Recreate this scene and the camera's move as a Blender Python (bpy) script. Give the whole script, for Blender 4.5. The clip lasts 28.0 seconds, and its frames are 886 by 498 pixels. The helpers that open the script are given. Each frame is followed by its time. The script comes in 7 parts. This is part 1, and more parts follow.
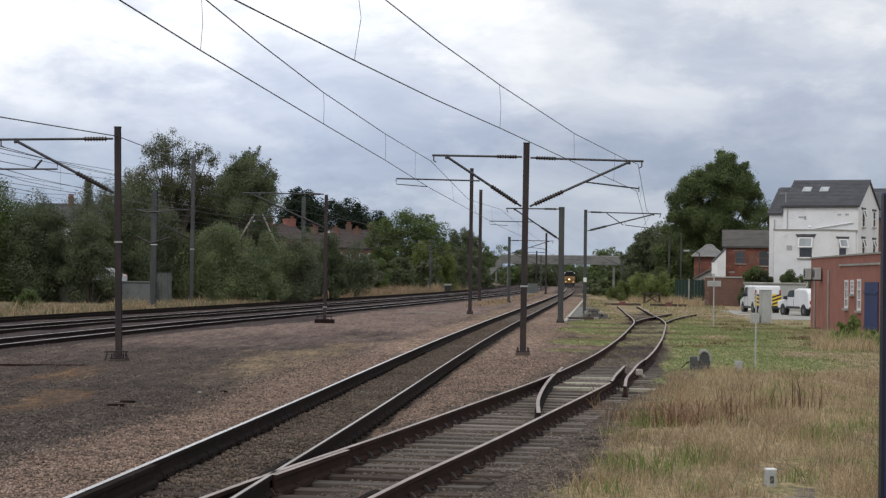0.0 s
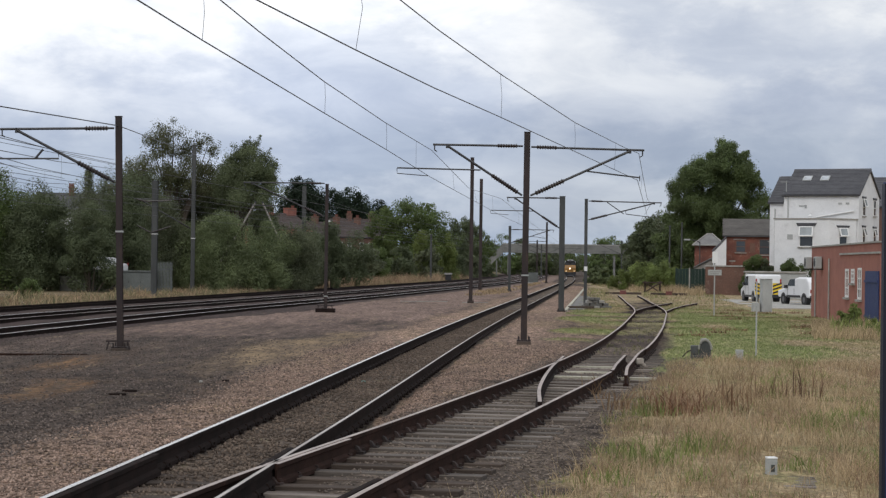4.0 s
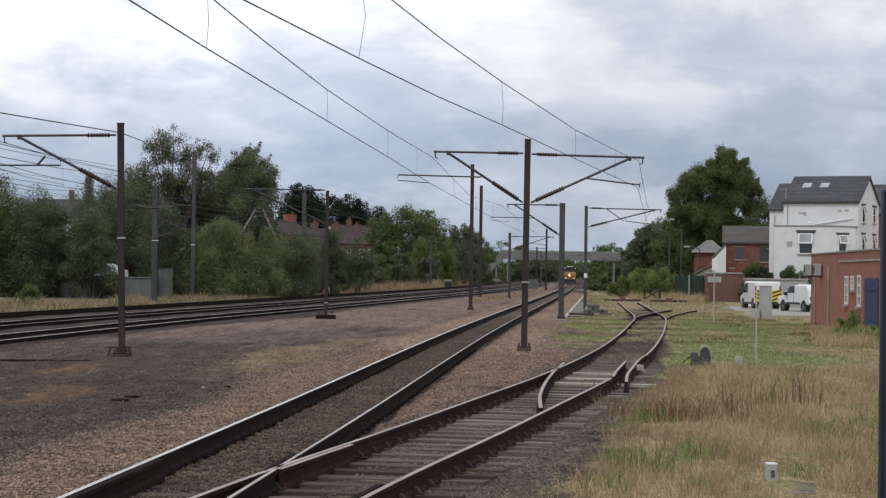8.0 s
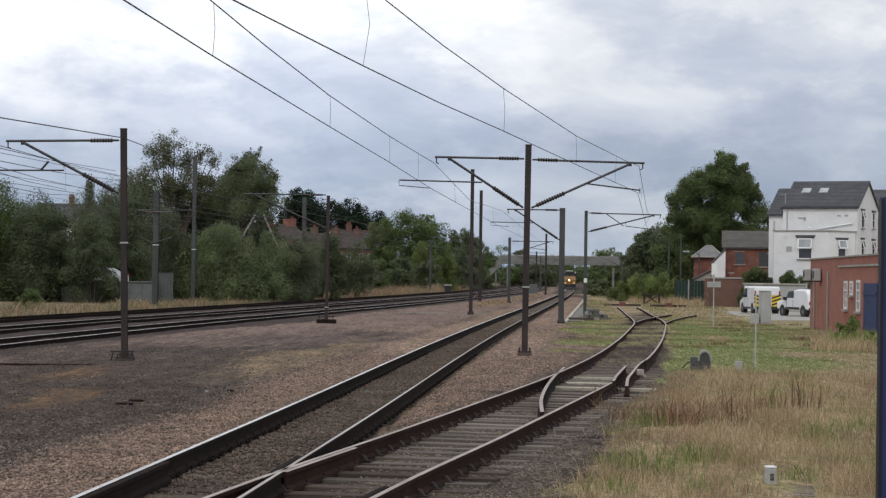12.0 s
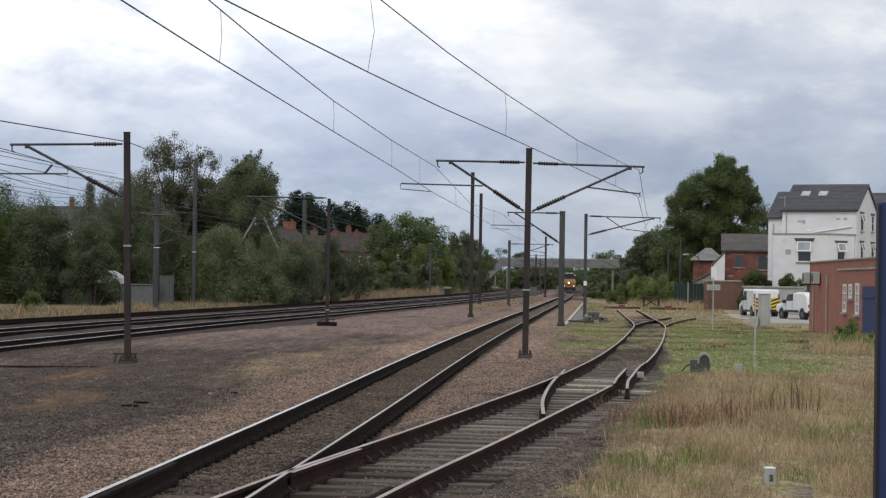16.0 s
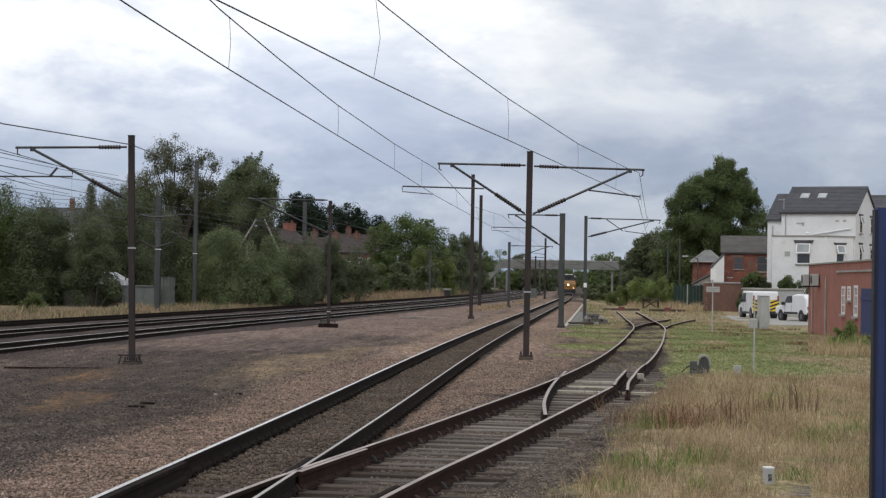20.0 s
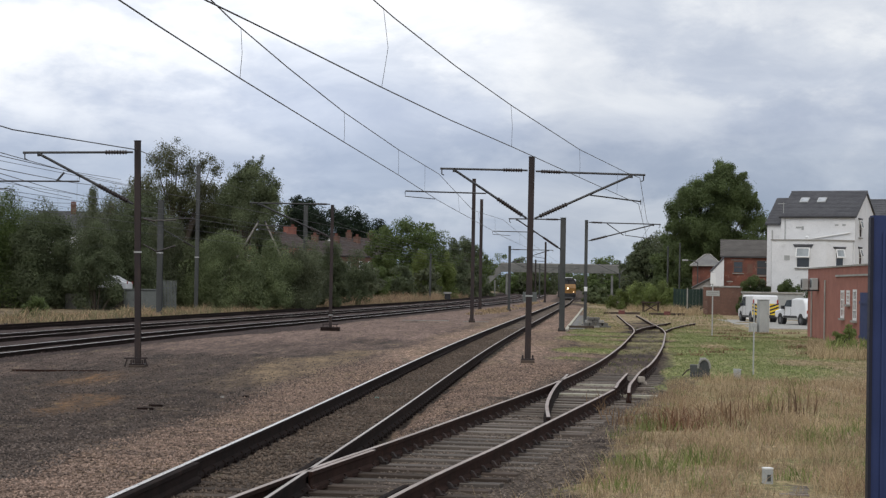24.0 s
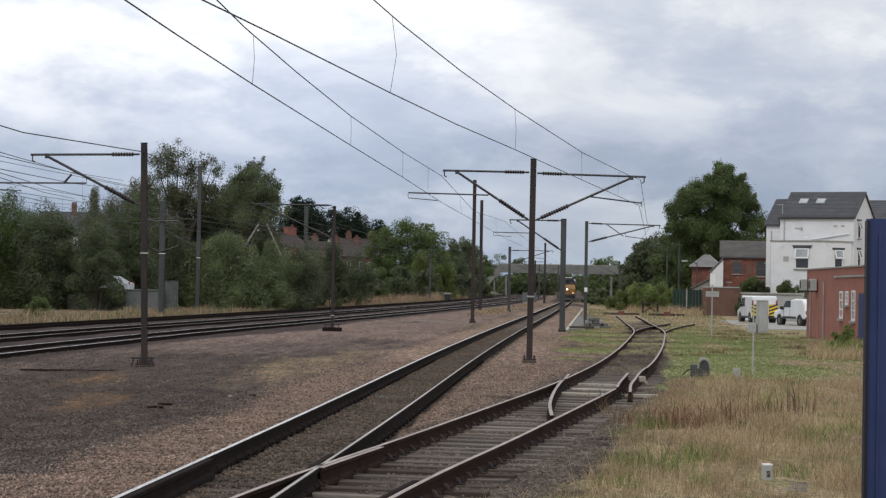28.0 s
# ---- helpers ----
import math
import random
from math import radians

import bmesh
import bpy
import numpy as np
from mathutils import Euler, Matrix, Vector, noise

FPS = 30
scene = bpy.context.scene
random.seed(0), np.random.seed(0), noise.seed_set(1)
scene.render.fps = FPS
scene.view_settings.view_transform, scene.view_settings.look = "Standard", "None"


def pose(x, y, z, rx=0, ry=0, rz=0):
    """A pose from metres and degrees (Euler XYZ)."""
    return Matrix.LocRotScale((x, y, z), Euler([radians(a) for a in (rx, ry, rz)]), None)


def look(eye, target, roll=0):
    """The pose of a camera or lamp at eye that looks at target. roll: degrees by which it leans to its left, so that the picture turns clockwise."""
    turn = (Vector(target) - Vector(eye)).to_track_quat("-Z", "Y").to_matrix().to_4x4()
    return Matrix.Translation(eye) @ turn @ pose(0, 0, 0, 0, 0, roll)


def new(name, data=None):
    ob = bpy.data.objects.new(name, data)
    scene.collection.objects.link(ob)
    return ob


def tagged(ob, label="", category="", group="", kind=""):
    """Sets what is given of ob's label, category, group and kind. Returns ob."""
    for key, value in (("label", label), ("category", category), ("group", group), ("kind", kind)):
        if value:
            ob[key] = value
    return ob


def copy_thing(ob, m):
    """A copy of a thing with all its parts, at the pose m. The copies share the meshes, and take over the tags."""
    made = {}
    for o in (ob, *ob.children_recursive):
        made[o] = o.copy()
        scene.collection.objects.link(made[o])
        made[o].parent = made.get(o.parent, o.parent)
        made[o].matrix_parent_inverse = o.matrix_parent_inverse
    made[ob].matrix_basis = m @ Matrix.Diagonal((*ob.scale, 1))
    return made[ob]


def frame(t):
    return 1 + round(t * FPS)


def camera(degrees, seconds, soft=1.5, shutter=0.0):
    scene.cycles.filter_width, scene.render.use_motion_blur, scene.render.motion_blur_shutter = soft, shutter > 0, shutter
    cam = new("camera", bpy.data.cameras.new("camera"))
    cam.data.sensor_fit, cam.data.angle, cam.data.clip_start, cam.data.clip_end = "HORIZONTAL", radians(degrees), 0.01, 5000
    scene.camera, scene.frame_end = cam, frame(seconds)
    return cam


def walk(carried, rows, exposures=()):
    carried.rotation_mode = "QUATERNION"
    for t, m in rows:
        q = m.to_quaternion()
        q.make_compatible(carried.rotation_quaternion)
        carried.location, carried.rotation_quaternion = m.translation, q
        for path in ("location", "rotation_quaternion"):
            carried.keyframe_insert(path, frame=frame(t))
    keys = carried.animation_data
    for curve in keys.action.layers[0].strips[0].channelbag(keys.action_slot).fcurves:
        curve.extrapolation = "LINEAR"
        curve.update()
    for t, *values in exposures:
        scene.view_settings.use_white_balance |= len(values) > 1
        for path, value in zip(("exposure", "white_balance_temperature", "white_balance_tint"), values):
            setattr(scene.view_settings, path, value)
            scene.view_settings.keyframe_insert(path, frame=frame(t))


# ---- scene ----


def view(x, y, z, yaw, pitch, roll):
    """A camera pose from its place, its heading (clockwise from +y), its tilt and its lean, in degrees."""
    a, b = radians(yaw), radians(pitch)
    return look((x, y, z), (x + math.sin(a) * math.cos(b), y + math.cos(a) * math.cos(b), z + math.sin(b)), roll)


cam = camera(26.0, 28.0, soft=1.3)
walk(cam, [
    (0, view(0.191, 1.055, 2.255, -0.099, 0.818, 0.784)),
    (0.5, view(0.183, 1.039, 2.257, -0.087, 0.74, 0.771)),
    (1, view(0.181, 1.044, 2.255, -0.085, 0.652, 0.76)),
    (1.5, view(0.182, 1.043, 2.256, -0.089, 0.574, 0.751)),
    (2, view(0.179, 1.015, 2.259, -0.11, 0.502, 0.743)),
    (2.5, view(0.178, 1.017, 2.258, -0.107, 0.455, 0.738)),
    (3, view(0.177, 1.014, 2.257, -0.111, 0.452, 0.737)),
    (3.5, view(0.18, 1.025, 2.257, -0.11, 0.468, 0.741)),
    (5.5, view(0.161, 0.925, 2.261, -0.11, 0.561, 0.769)),
    (6, view(0.156, 0.902, 2.26, -0.11, 0.585, 0.776)),
    (6.5, view(0.156, 0.904, 2.26, -0.105, 0.611, 0.784)),
    (7, view(0.155, 0.898, 2.261, -0.102, 0.632, 0.792)),
    (7.5, view(0.146, 0.866, 2.259, -0.094, 0.652, 0.799)),
    (8, view(0.148, 0.862, 2.258, -0.098, 0.692, 0.806)),
    (8.5, view(0.14, 0.823, 2.258, -0.094, 0.7, 0.813)),
    (9, view(0.137, 0.8, 2.263, -0.095, 0.734, 0.821)),
    (9.5, view(0.137, 0.789, 2.265, -0.092, 0.755, 0.828)),
    (10, view(0.13, 0.751, 2.264, -0.091, 0.785, 0.834)),
    (10.5, view(0.12, 0.699, 2.262, -0.089, 0.798, 0.839)),
    (11, view(0.115, 0.666, 2.266, -0.089, 0.816, 0.844)),
    (11.5, view(0.113, 0.648, 2.265, -0.087, 0.821, 0.849)),
    (12, view(0.103, 0.598, 2.265, -0.083, 0.828, 0.854)),
    (12.5, view(0.097, 0.563, 2.269, -0.079, 0.831, 0.858)),
    (14.5, view(0.068, 0.402, 2.273, -0.068, 0.886, 0.873)),
    (15, view(0.062, 0.38, 2.274, -0.06, 0.886, 0.877)),
    (15.5, view(0.056, 0.326, 2.273, -0.064, 0.898, 0.883)),
    (16, view(0.052, 0.297, 2.275, -0.064, 0.906, 0.889)),
    (16.5, view(0.046, 0.251, 2.278, -0.062, 0.9, 0.896)),
    (17, view(0.041, 0.208, 2.281, -0.063, 0.898, 0.9)),
    (17.5, view(0.031, 0.154, 2.281, -0.057, 0.905, 0.903)),
    (18, view(0.022, 0.098, 2.28, -0.053, 0.909, 0.906)),
    (18.5, view(0.011, 0.029, 2.282, -0.054, 0.916, 0.91)),
    (19, view(0.007, 0.002, 2.285, -0.046, 0.926, 0.915)),
    (19.5, view(-0, -0.05, 2.286, -0.047, 0.938, 0.92)),
    (20, view(-0.013, -0.122, 2.291, -0.045, 0.951, 0.925)),
    (20.5, view(-0.02, -0.177, 2.294, -0.048, 0.971, 0.931)),
    (21, view(-0.027, -0.237, 2.291, -0.053, 0.991, 0.937)),
    (21.5, view(-0.039, -0.305, 2.294, -0.05, 0.988, 0.944)),
    (23.5, view(-0.085, -0.574, 2.304, -0.038, 1.039, 0.968)),
    (24, view(-0.097, -0.647, 2.305, -0.038, 1.054, 0.973)),
    (24.5, view(-0.11, -0.725, 2.304, -0.035, 1.074, 0.976)),
    (25, view(-0.119, -0.78, 2.302, -0.032, 1.083, 0.979)),
    (25.5, view(-0.132, -0.857, 2.304, -0.033, 1.088, 0.982)),
    (26, view(-0.146, -0.937, 2.306, -0.032, 1.094, 0.986)),
    (26.5, view(-0.161, -1.015, 2.307, -0.026, 1.088, 0.99)),
    (27, view(-0.17, -1.075, 2.304, -0.023, 1.081, 0.993)),
    (27.5, view(-0.186, -1.15, 2.305, -0.015, 1.075, 0.995)),
    (28, view(-0.201, -1.234, 2.306, -0.012, 1.073, 0.997)),
])

# ---- light: an overcast summer afternoon ----
world = bpy.data.worlds.new("overcast_sky")
world.use_nodes = True
scene.world = world
wn, wl = world.node_tree.nodes, world.node_tree.links
wn.clear()


def sky_ramp(source, stops):
    r = wn.new("ShaderNodeValToRGB")
    r.color_ramp.interpolation = "EASE"
    els = r.color_ramp.elements
    els[0].position, els[0].color = stops[0][0], (*stops[0][1], 1)
    els[1].position, els[1].color = stops[-1][0], (*stops[-1][1], 1)
    for p, c in stops[1:-1]:
        els.new(p).color = (*c, 1)
    wl.new(source, r.inputs[0])
    return r.outputs[0]


def sky_noise(stretch, shift, scale, detail, rough, distort):
    m = wn.new("ShaderNodeMapping")
    m.inputs["Scale"].default_value = stretch
    m.inputs["Location"].default_value = shift
    wl.new(sky_dir, m.inputs[0])
    n = wn.new("ShaderNodeTexNoise")
    n.inputs["Scale"].default_value, n.inputs["Detail"].default_value = scale, detail
    n.inputs["Roughness"].default_value, n.inputs["Distortion"].default_value = rough, distort
    wl.new(m.outputs[0], n.inputs["Vector"])
    return n.outputs["Fac"]


def sky_mix(kind, a, b, fac):
    n = wn.new("ShaderNodeMix")
    n.data_type, n.blend_type = "RGBA", kind
    for v, sock in ((a, n.inputs[6]), (b, n.inputs[7]), (fac, n.inputs[0])):
        if isinstance(v, (int, float)):
            sock.default_value = v
        elif isinstance(v, tuple):
            sock.default_value = (*v, 1)
        else:
            wl.new(v, sock)
    return n.outputs[2]


sky_dir = wn.new("ShaderNodeTexCoord").outputs["Generated"]
nishita = wn.new("ShaderNodeTexSky")
nishita.sky_type, nishita.sun_disc = "NISHITA", False
nishita.sun_elevation, nishita.sun_rotation = radians(40), radians(200)
split = wn.new("ShaderNodeSeparateXYZ")
wl.new(sky_dir, split.inputs[0])
height = split.outputs["Z"]
# cloud deck: bright where thin, slate blue where thick, drawn out along the horizon
puff = sky_noise((7.0, 7.0, 15.0), (2.6, 0.9, 0.35), 1.5, 14.0, 0.58, 0.0)
roll_cloud = sky_noise((2.4, 2.4, 8.5), (0.4, 1.7, 0.1), 1.0, 4.0, 0.5, 0.2)
wisp = sky_noise((10.0, 10.0, 26.0), (3.1, 0.8, 0.2), 1.6, 8.0, 0.6, 0.4)
base = sky_ramp(height, [(0.0, (0.40, 0.49, 0.62)), (0.03, (0.34, 0.41, 0.52)), (0.06, (0.455, 0.515, 0.625)),
                         (0.09, (0.65, 0.695, 0.79)), (0.13, (0.72, 0.755, 0.825)), (0.17, (0.78, 0.81, 0.86)), (0.3, (0.78, 0.80, 0.85)), (0.5, (0.80, 0.82, 0.86)), (1.0, (0.84, 0.87, 0.93))])
lit = sky_ramp(puff, [(0.40, (0.0, 0.0, 0.0)), (0.58, (1.0, 1.0, 1.0))])
deep = sky_ramp(roll_cloud, [(0.34, (0.84, 0.87, 0.93)), (0.60, (1.14, 1.135, 1.125))])
fine = sky_ramp(wisp, [(0.30, (0.88, 0.90, 0.945)), (0.70, (1.12, 1.11, 1.095))])
low = sky_ramp(height, [(0.0, (0.22, 0.22, 0.22)), (0.044, (0.40, 0.40, 0.40)), (0.058, (0.15, 0.15, 0.15)), (0.076, (0.45, 0.45, 0.45)), (0.105, (1.0, 1.0, 1.0))])
lit = sky_mix("MULTIPLY", lit, low, 1.0)
cloud = sky_mix("MIX", base, (0.935, 0.945, 0.962), lit)
cloud = sky_mix("MULTIPLY", cloud, deep, 1.0)
cloud = sky_mix("MULTIPLY", cloud, fine, 1.0)
side_of = wn.new("ShaderNodeMath")
side_of.operation = "ADD"
side_of.inputs[1].default_value = 0.5
wl.new(split.outputs["X"], side_of.inputs[0])
thick = sky_ramp(side_of.outputs[0], [(0.12, (1.0, 1.0, 1.0)), (0.30, (1.06, 1.06, 1.06)), (0.42, (1.15, 1.145, 1.14)), (0.5, (1.03, 1.03, 1.03)), (0.57, (0.86, 0.868, 0.88)), (0.70, (0.80, 0.81, 0.825)), (0.95, (1.0, 1.0, 1.0))])
cloud = sky_mix("MULTIPLY", cloud, thick, 1.0)
blue = sky_mix("MULTIPLY", nishita.outputs[0], (0.10, 0.10, 0.10), 1.0)
sky = sky_mix("MIX", cloud, blue, 0.06)
bg = wn.new("ShaderNodeBackground")
wl.new(sky, bg.inputs[0])
bg.inputs[1].default_value = 1.0
wl.new(bg.outputs[0], wn.new("ShaderNodeOutputWorld").inputs[0])

sun = bpy.data.lights.new("sun", "SUN")
sun.energy, sun.angle, sun.color = 0.9, radians(25), (1.0, 0.96, 0.9)
new("sun", sun).matrix_basis = look((0, 0, 0), (0.2, 0.62, -0.75))
scene.view_settings.exposure = 0.0


# ---- materials ----
def material(name, c1, c2, rough=0.8, metal=0.0, scale=2.0, fine=30.0, bump=0.3, depth=0.01, rand=0.0, island=0.0,
             stretch=(1, 1, 1), third=None, spec=0.4, mix=0.5, grain=0.25):
    """A surface of two colours in large blotches and fine grain, with relief; third: a colour for scattered stains;
    rand and island: how much whole pieces, or loose bits of one mesh, differ in brightness."""
    m = bpy.data.materials.new(name)
    m.use_nodes = True
    nt = m.node_tree
    nodes, links = nt.nodes, nt.links
    p = nodes["Principled BSDF"]
    p.inputs["Roughness"].default_value, p.inputs["Metallic"].default_value = rough, metal
    p.inputs["Specular IOR Level"].default_value = spec
    co = nodes.new("ShaderNodeTexCoord").outputs["Object"]
    mp = nodes.new("ShaderNodeMapping")
    mp.inputs["Scale"].default_value = stretch
    links.new(co, mp.inputs[0])
    info = nodes.new("ShaderNodeObjectInfo")

    def noise_tex(sc, det, ro=0.6):
        n = nodes.new("ShaderNodeTexNoise")
        n.noise_dimensions = "4D"
        n.inputs["Scale"].default_value, n.inputs["Detail"].default_value, n.inputs["Roughness"].default_value = sc, det, ro
        links.new(mp.outputs[0], n.inputs["Vector"])
        mul = nodes.new("ShaderNodeMath")
        mul.operation = "MULTIPLY"
        mul.inputs[1].default_value = 37.0 if rand else 0.0
        links.new(info.outputs["Random"], mul.inputs[0])
        links.new(mul.outputs[0], n.inputs["W"])
        return n.outputs["Fac"]

    def remap(v, a, b, lo, hi):
        n = nodes.new("ShaderNodeMapRange")
        n.inputs[1].default_value, n.inputs[2].default_value, n.inputs[3].default_value, n.inputs[4].default_value = a, b, lo, hi
        links.new(v, n.inputs[0])
        return n.outputs[0]

    def blend(kind, a, b, f):
        n = nodes.new("ShaderNodeMix")
        n.data_type, n.blend_type = "RGBA", kind
        for v, sock in ((a, n.inputs[6]), (b, n.inputs[7]), (f, n.inputs[0])):
            if isinstance(v, (int, float)):
                sock.default_value = v
            elif isinstance(v, tuple):
                sock.default_value = (*v, 1)
            else:
                links.new(v, sock)
        return n.outputs[2]

    big, small = noise_tex(scale, 5), noise_tex(fine, 3)
    col = blend("MIX", c1, c2, remap(big, 0.5 - 0.25 * mix - 0.02, 0.5 + 0.25 * mix + 0.02, 0, 1))
    col = blend("MULTIPLY", col, remap(small, 0.25, 0.75, 1 - grain, 1 + grain), 1.0)
    if third:
        col = blend("MIX", col, third, remap(noise_tex(scale * 2.3, 6, 0.7), 0.56, 0.70, 0, 0.85))
    if rand:
        col = blend("MULTIPLY", col, remap(info.outputs["Random"], 0, 1, 1 - rand, 1 + rand), 1.0)
    if island:
        g = nodes.new("ShaderNodeNewGeometry")
        col = blend("MULTIPLY", col, remap(g.outputs["Random Per Island"], 0, 1, 1 - island, 1 + island), 1.0)
    links.new(col, p.inputs["Base Color"])
    links.new(remap(small, 0.2, 0.8, max(0.03, rough - 0.1), min(1, rough + 0.1)), p.inputs["Roughness"])
    if bump:
        b = nodes.new("ShaderNodeBump")
        b.inputs["Strength"].default_value, b.inputs["Distance"].default_value = bump, depth
        links.new(small, b.inputs["Height"])
        links.new(b.outputs[0], p.inputs["Normal"])
    return m


def leaf_material(name, c1, c2, dark, rand=0.5, spread=0.45):
    """Leaves that let some light through; every leaf has its own shade; spread: how far the shades differ."""
    dark, c2 = (tuple(a + (b - a) * spread for a, b in zip(c1, v)) for v in (dark, c2))
    m = bpy.data.materials.new(name)
    m.use_nodes = True
    nodes, links = m.node_tree.nodes, m.node_tree.links
    p = nodes["Principled BSDF"]
    p.inputs["Roughness"].default_value, p.inputs["Specular IOR Level"].default_value = 0.6, 0.25
    g = nodes.new("ShaderNodeNewGeometry")
    r = nodes.new("ShaderNodeValToRGB")
    r.color_ramp.elements[0].color, r.color_ramp.elements[1].color = (*dark, 1), (*c2, 1)
    r.color_ramp.elements.new(0.55).color = (*c1, 1)
    links.new(g.outputs["Random Per Island"], r.inputs[0])
    n = nodes.new("ShaderNodeTexNoise")
    n.inputs["Scale"].default_value, n.inputs["Detail"].default_value = 0.55, 3
    links.new(nodes.new("ShaderNodeTexCoord").outputs["Object"], n.inputs["Vector"])
    mr = nodes.new("ShaderNodeMapRange")
    mr.inputs[1].default_value, mr.inputs[2].default_value, mr.inputs[3].default_value, mr.inputs[4].default_value = 0.3, 0.7, 1 - rand, 1 + rand
    links.new(n.outputs["Fac"], mr.inputs[0])
    mx = nodes.new("ShaderNodeMix")
    mx.data_type, mx.blend_type = "RGBA", "MULTIPLY"
    mx.inputs[0].default_value = 1.0
    links.new(r.outputs[0], mx.inputs[6])
    links.new(mr.outputs[0], mx.inputs[7])
    links.new(mx.outputs[2], p.inputs["Base Color"])
    t = nodes.new("ShaderNodeBsdfTranslucent")
    links.new(mx.outputs[2], t.inputs[0])
    ms = nodes.new("ShaderNodeMixShader")
    ms.inputs[0].default_value = 0.45
    links.new(p.outputs[0], ms.inputs[1])
    links.new(t.outputs[0], ms.inputs[2])
    links.new(ms.outputs[0], nodes["Material Output"].inputs[0])
    return m


def glass_material(name, tint, rough=0.06):
    m = material(name, tint, tuple(v * 1.3 for v in tint), rough=rough, spec=0.8, bump=0.0, scale=1.0, fine=2.0, grain=0.05)
    return m


def glow_material(name, colour, strength):
    m = bpy.data.materials.new(name)
    m.use_nodes = True
    p = m.node_tree.nodes["Principled BSDF"]
    p.inputs["Base Color"].default_value = (*colour, 1)
    p.inputs["Emission Color"].default_value = (*colour, 1)
    p.inputs["Emission Strength"].default_value = strength
    return m


M_RAIL_TOP = material("worn_rail_head", (0.70, 0.665, 0.635), (0.46, 0.425, 0.40), rough=0.3, metal=0.9, scale=1.5, fine=60, bump=0.05, stretch=(1, 0.2, 1))
M_RAIL_DULL = material("dull_rail_head", (0.36, 0.295, 0.26), (0.23, 0.18, 0.155), rough=0.5, metal=0.0, scale=1.2, fine=60, bump=0.1)
M_RAIL_WORN = material("half_worn_rail_head", (0.46, 0.41, 0.37), (0.28, 0.235, 0.205), rough=0.42, metal=0.5, scale=1.5, fine=60, bump=0.05, stretch=(1, 0.2, 1))
M_RUST = material("rusty_steel", (0.024, 0.016, 0.014), (0.013, 0.010, 0.009), rough=0.95, metal=0.0, scale=2.5, fine=50, bump=0.4, third=(0.04, 0.024, 0.019), spec=0.06)
M_RUST_RED = material("red_brown_rusty_steel", (0.042, 0.023, 0.018), (0.024, 0.015, 0.012), rough=0.95, scale=2.5, fine=50, bump=0.4, third=(0.062, 0.031, 0.022), spec=0.06)
M_CHAIR = material("rusty_cast_iron", (0.036, 0.021, 0.017), (0.016, 0.012, 0.011), rough=0.85, scale=3, fine=40, bump=0.4, rand=0.35, third=(0.06, 0.03, 0.024))
M_SLEEPER = material("weathered_timber", (0.20, 0.172, 0.148), (0.088, 0.070, 0.058), rough=0.9, scale=1.6, fine=22, bump=0.5, depth=0.02, rand=0.4, stretch=(0.25, 3, 3))
M_SLEEPER_PALE = material("bleached_timber", (0.48, 0.46, 0.38), (0.32, 0.30, 0.235), rough=0.9, scale=2, fine=25, bump=0.4, rand=0.2, stretch=(0.25, 3, 3))
M_SLEEPER_OLD = material("oily_old_timber", (0.095, 0.074, 0.060), (0.055, 0.043, 0.036), rough=0.95, spec=0.15, scale=1.2, fine=22, bump=0.5, depth=0.02, rand=0.3, stretch=(0.25, 3, 3))
M_MAST = material("weathered_mast_steel", (0.048, 0.034, 0.032), (0.028, 0.022, 0.022), rough=0.7, metal=0.2, scale=1.5, fine=25, bump=0.15, stretch=(1, 1, 0.25), third=(0.085, 0.052, 0.038))
M_MAST_GREY = material("galvanised_mast_steel", (0.085, 0.088, 0.086), (0.05, 0.053, 0.052), rough=0.6, metal=0.35, scale=1.2, fine=25, bump=0.1, stretch=(1, 1, 0.3))
M_TUBE = material("dark_galvanised_tube", (0.075, 0.075, 0.078), (0.05, 0.05, 0.052), rough=0.55, metal=0.5, scale=3, fine=40, bump=0.05)
M_INSUL = material("brown_porcelain", (0.040, 0.030, 0.028), (0.028, 0.022, 0.022), rough=0.3, scale=4, fine=20, bump=0.0)
M_WIRE = material("tarnished_copper_wire", (0.075, 0.075, 0.08), (0.05, 0.05, 0.055), rough=0.6, metal=0.2, scale=2, fine=20, bump=0.0)
M_CONCRETE = material("weathered_concrete", (0.36, 0.35, 0.32), (0.25, 0.24, 0.22), rough=0.9, scale=1.2, fine=25, bump=0.3, third=(0.17, 0.16, 0.14))
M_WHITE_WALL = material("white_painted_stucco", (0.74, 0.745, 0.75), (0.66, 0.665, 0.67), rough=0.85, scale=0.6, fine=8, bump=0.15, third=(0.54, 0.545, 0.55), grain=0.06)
M_SLATE = material("grey_roof_slate", (0.085, 0.085, 0.092), (0.055, 0.055, 0.062), rough=0.65, scale=0.9, fine=14, bump=0.3, rand=0.12, island=0.08, grain=0.15)
M_BRICK = material("red_brick", (0.33, 0.135, 0.10), (0.26, 0.105, 0.08), rough=0.9, scale=1.2, fine=18, bump=0.3, rand=0.22, third=(0.20, 0.10, 0.08), grain=0.2)
M_BRICK_OLD = material("old_red_brick", (0.215, 0.082, 0.056), (0.125, 0.056, 0.045), rough=0.92, scale=1.0, fine=9, bump=0.4, third=(0.42, 0.31, 0.26))
M_BRICK_DARK = material("weathered_brown_brick", (0.17, 0.095, 0.07), (0.12, 0.07, 0.055), rough=0.92, scale=0.8, fine=10, bump=0.4, third=(0.21, 0.15, 0.12))
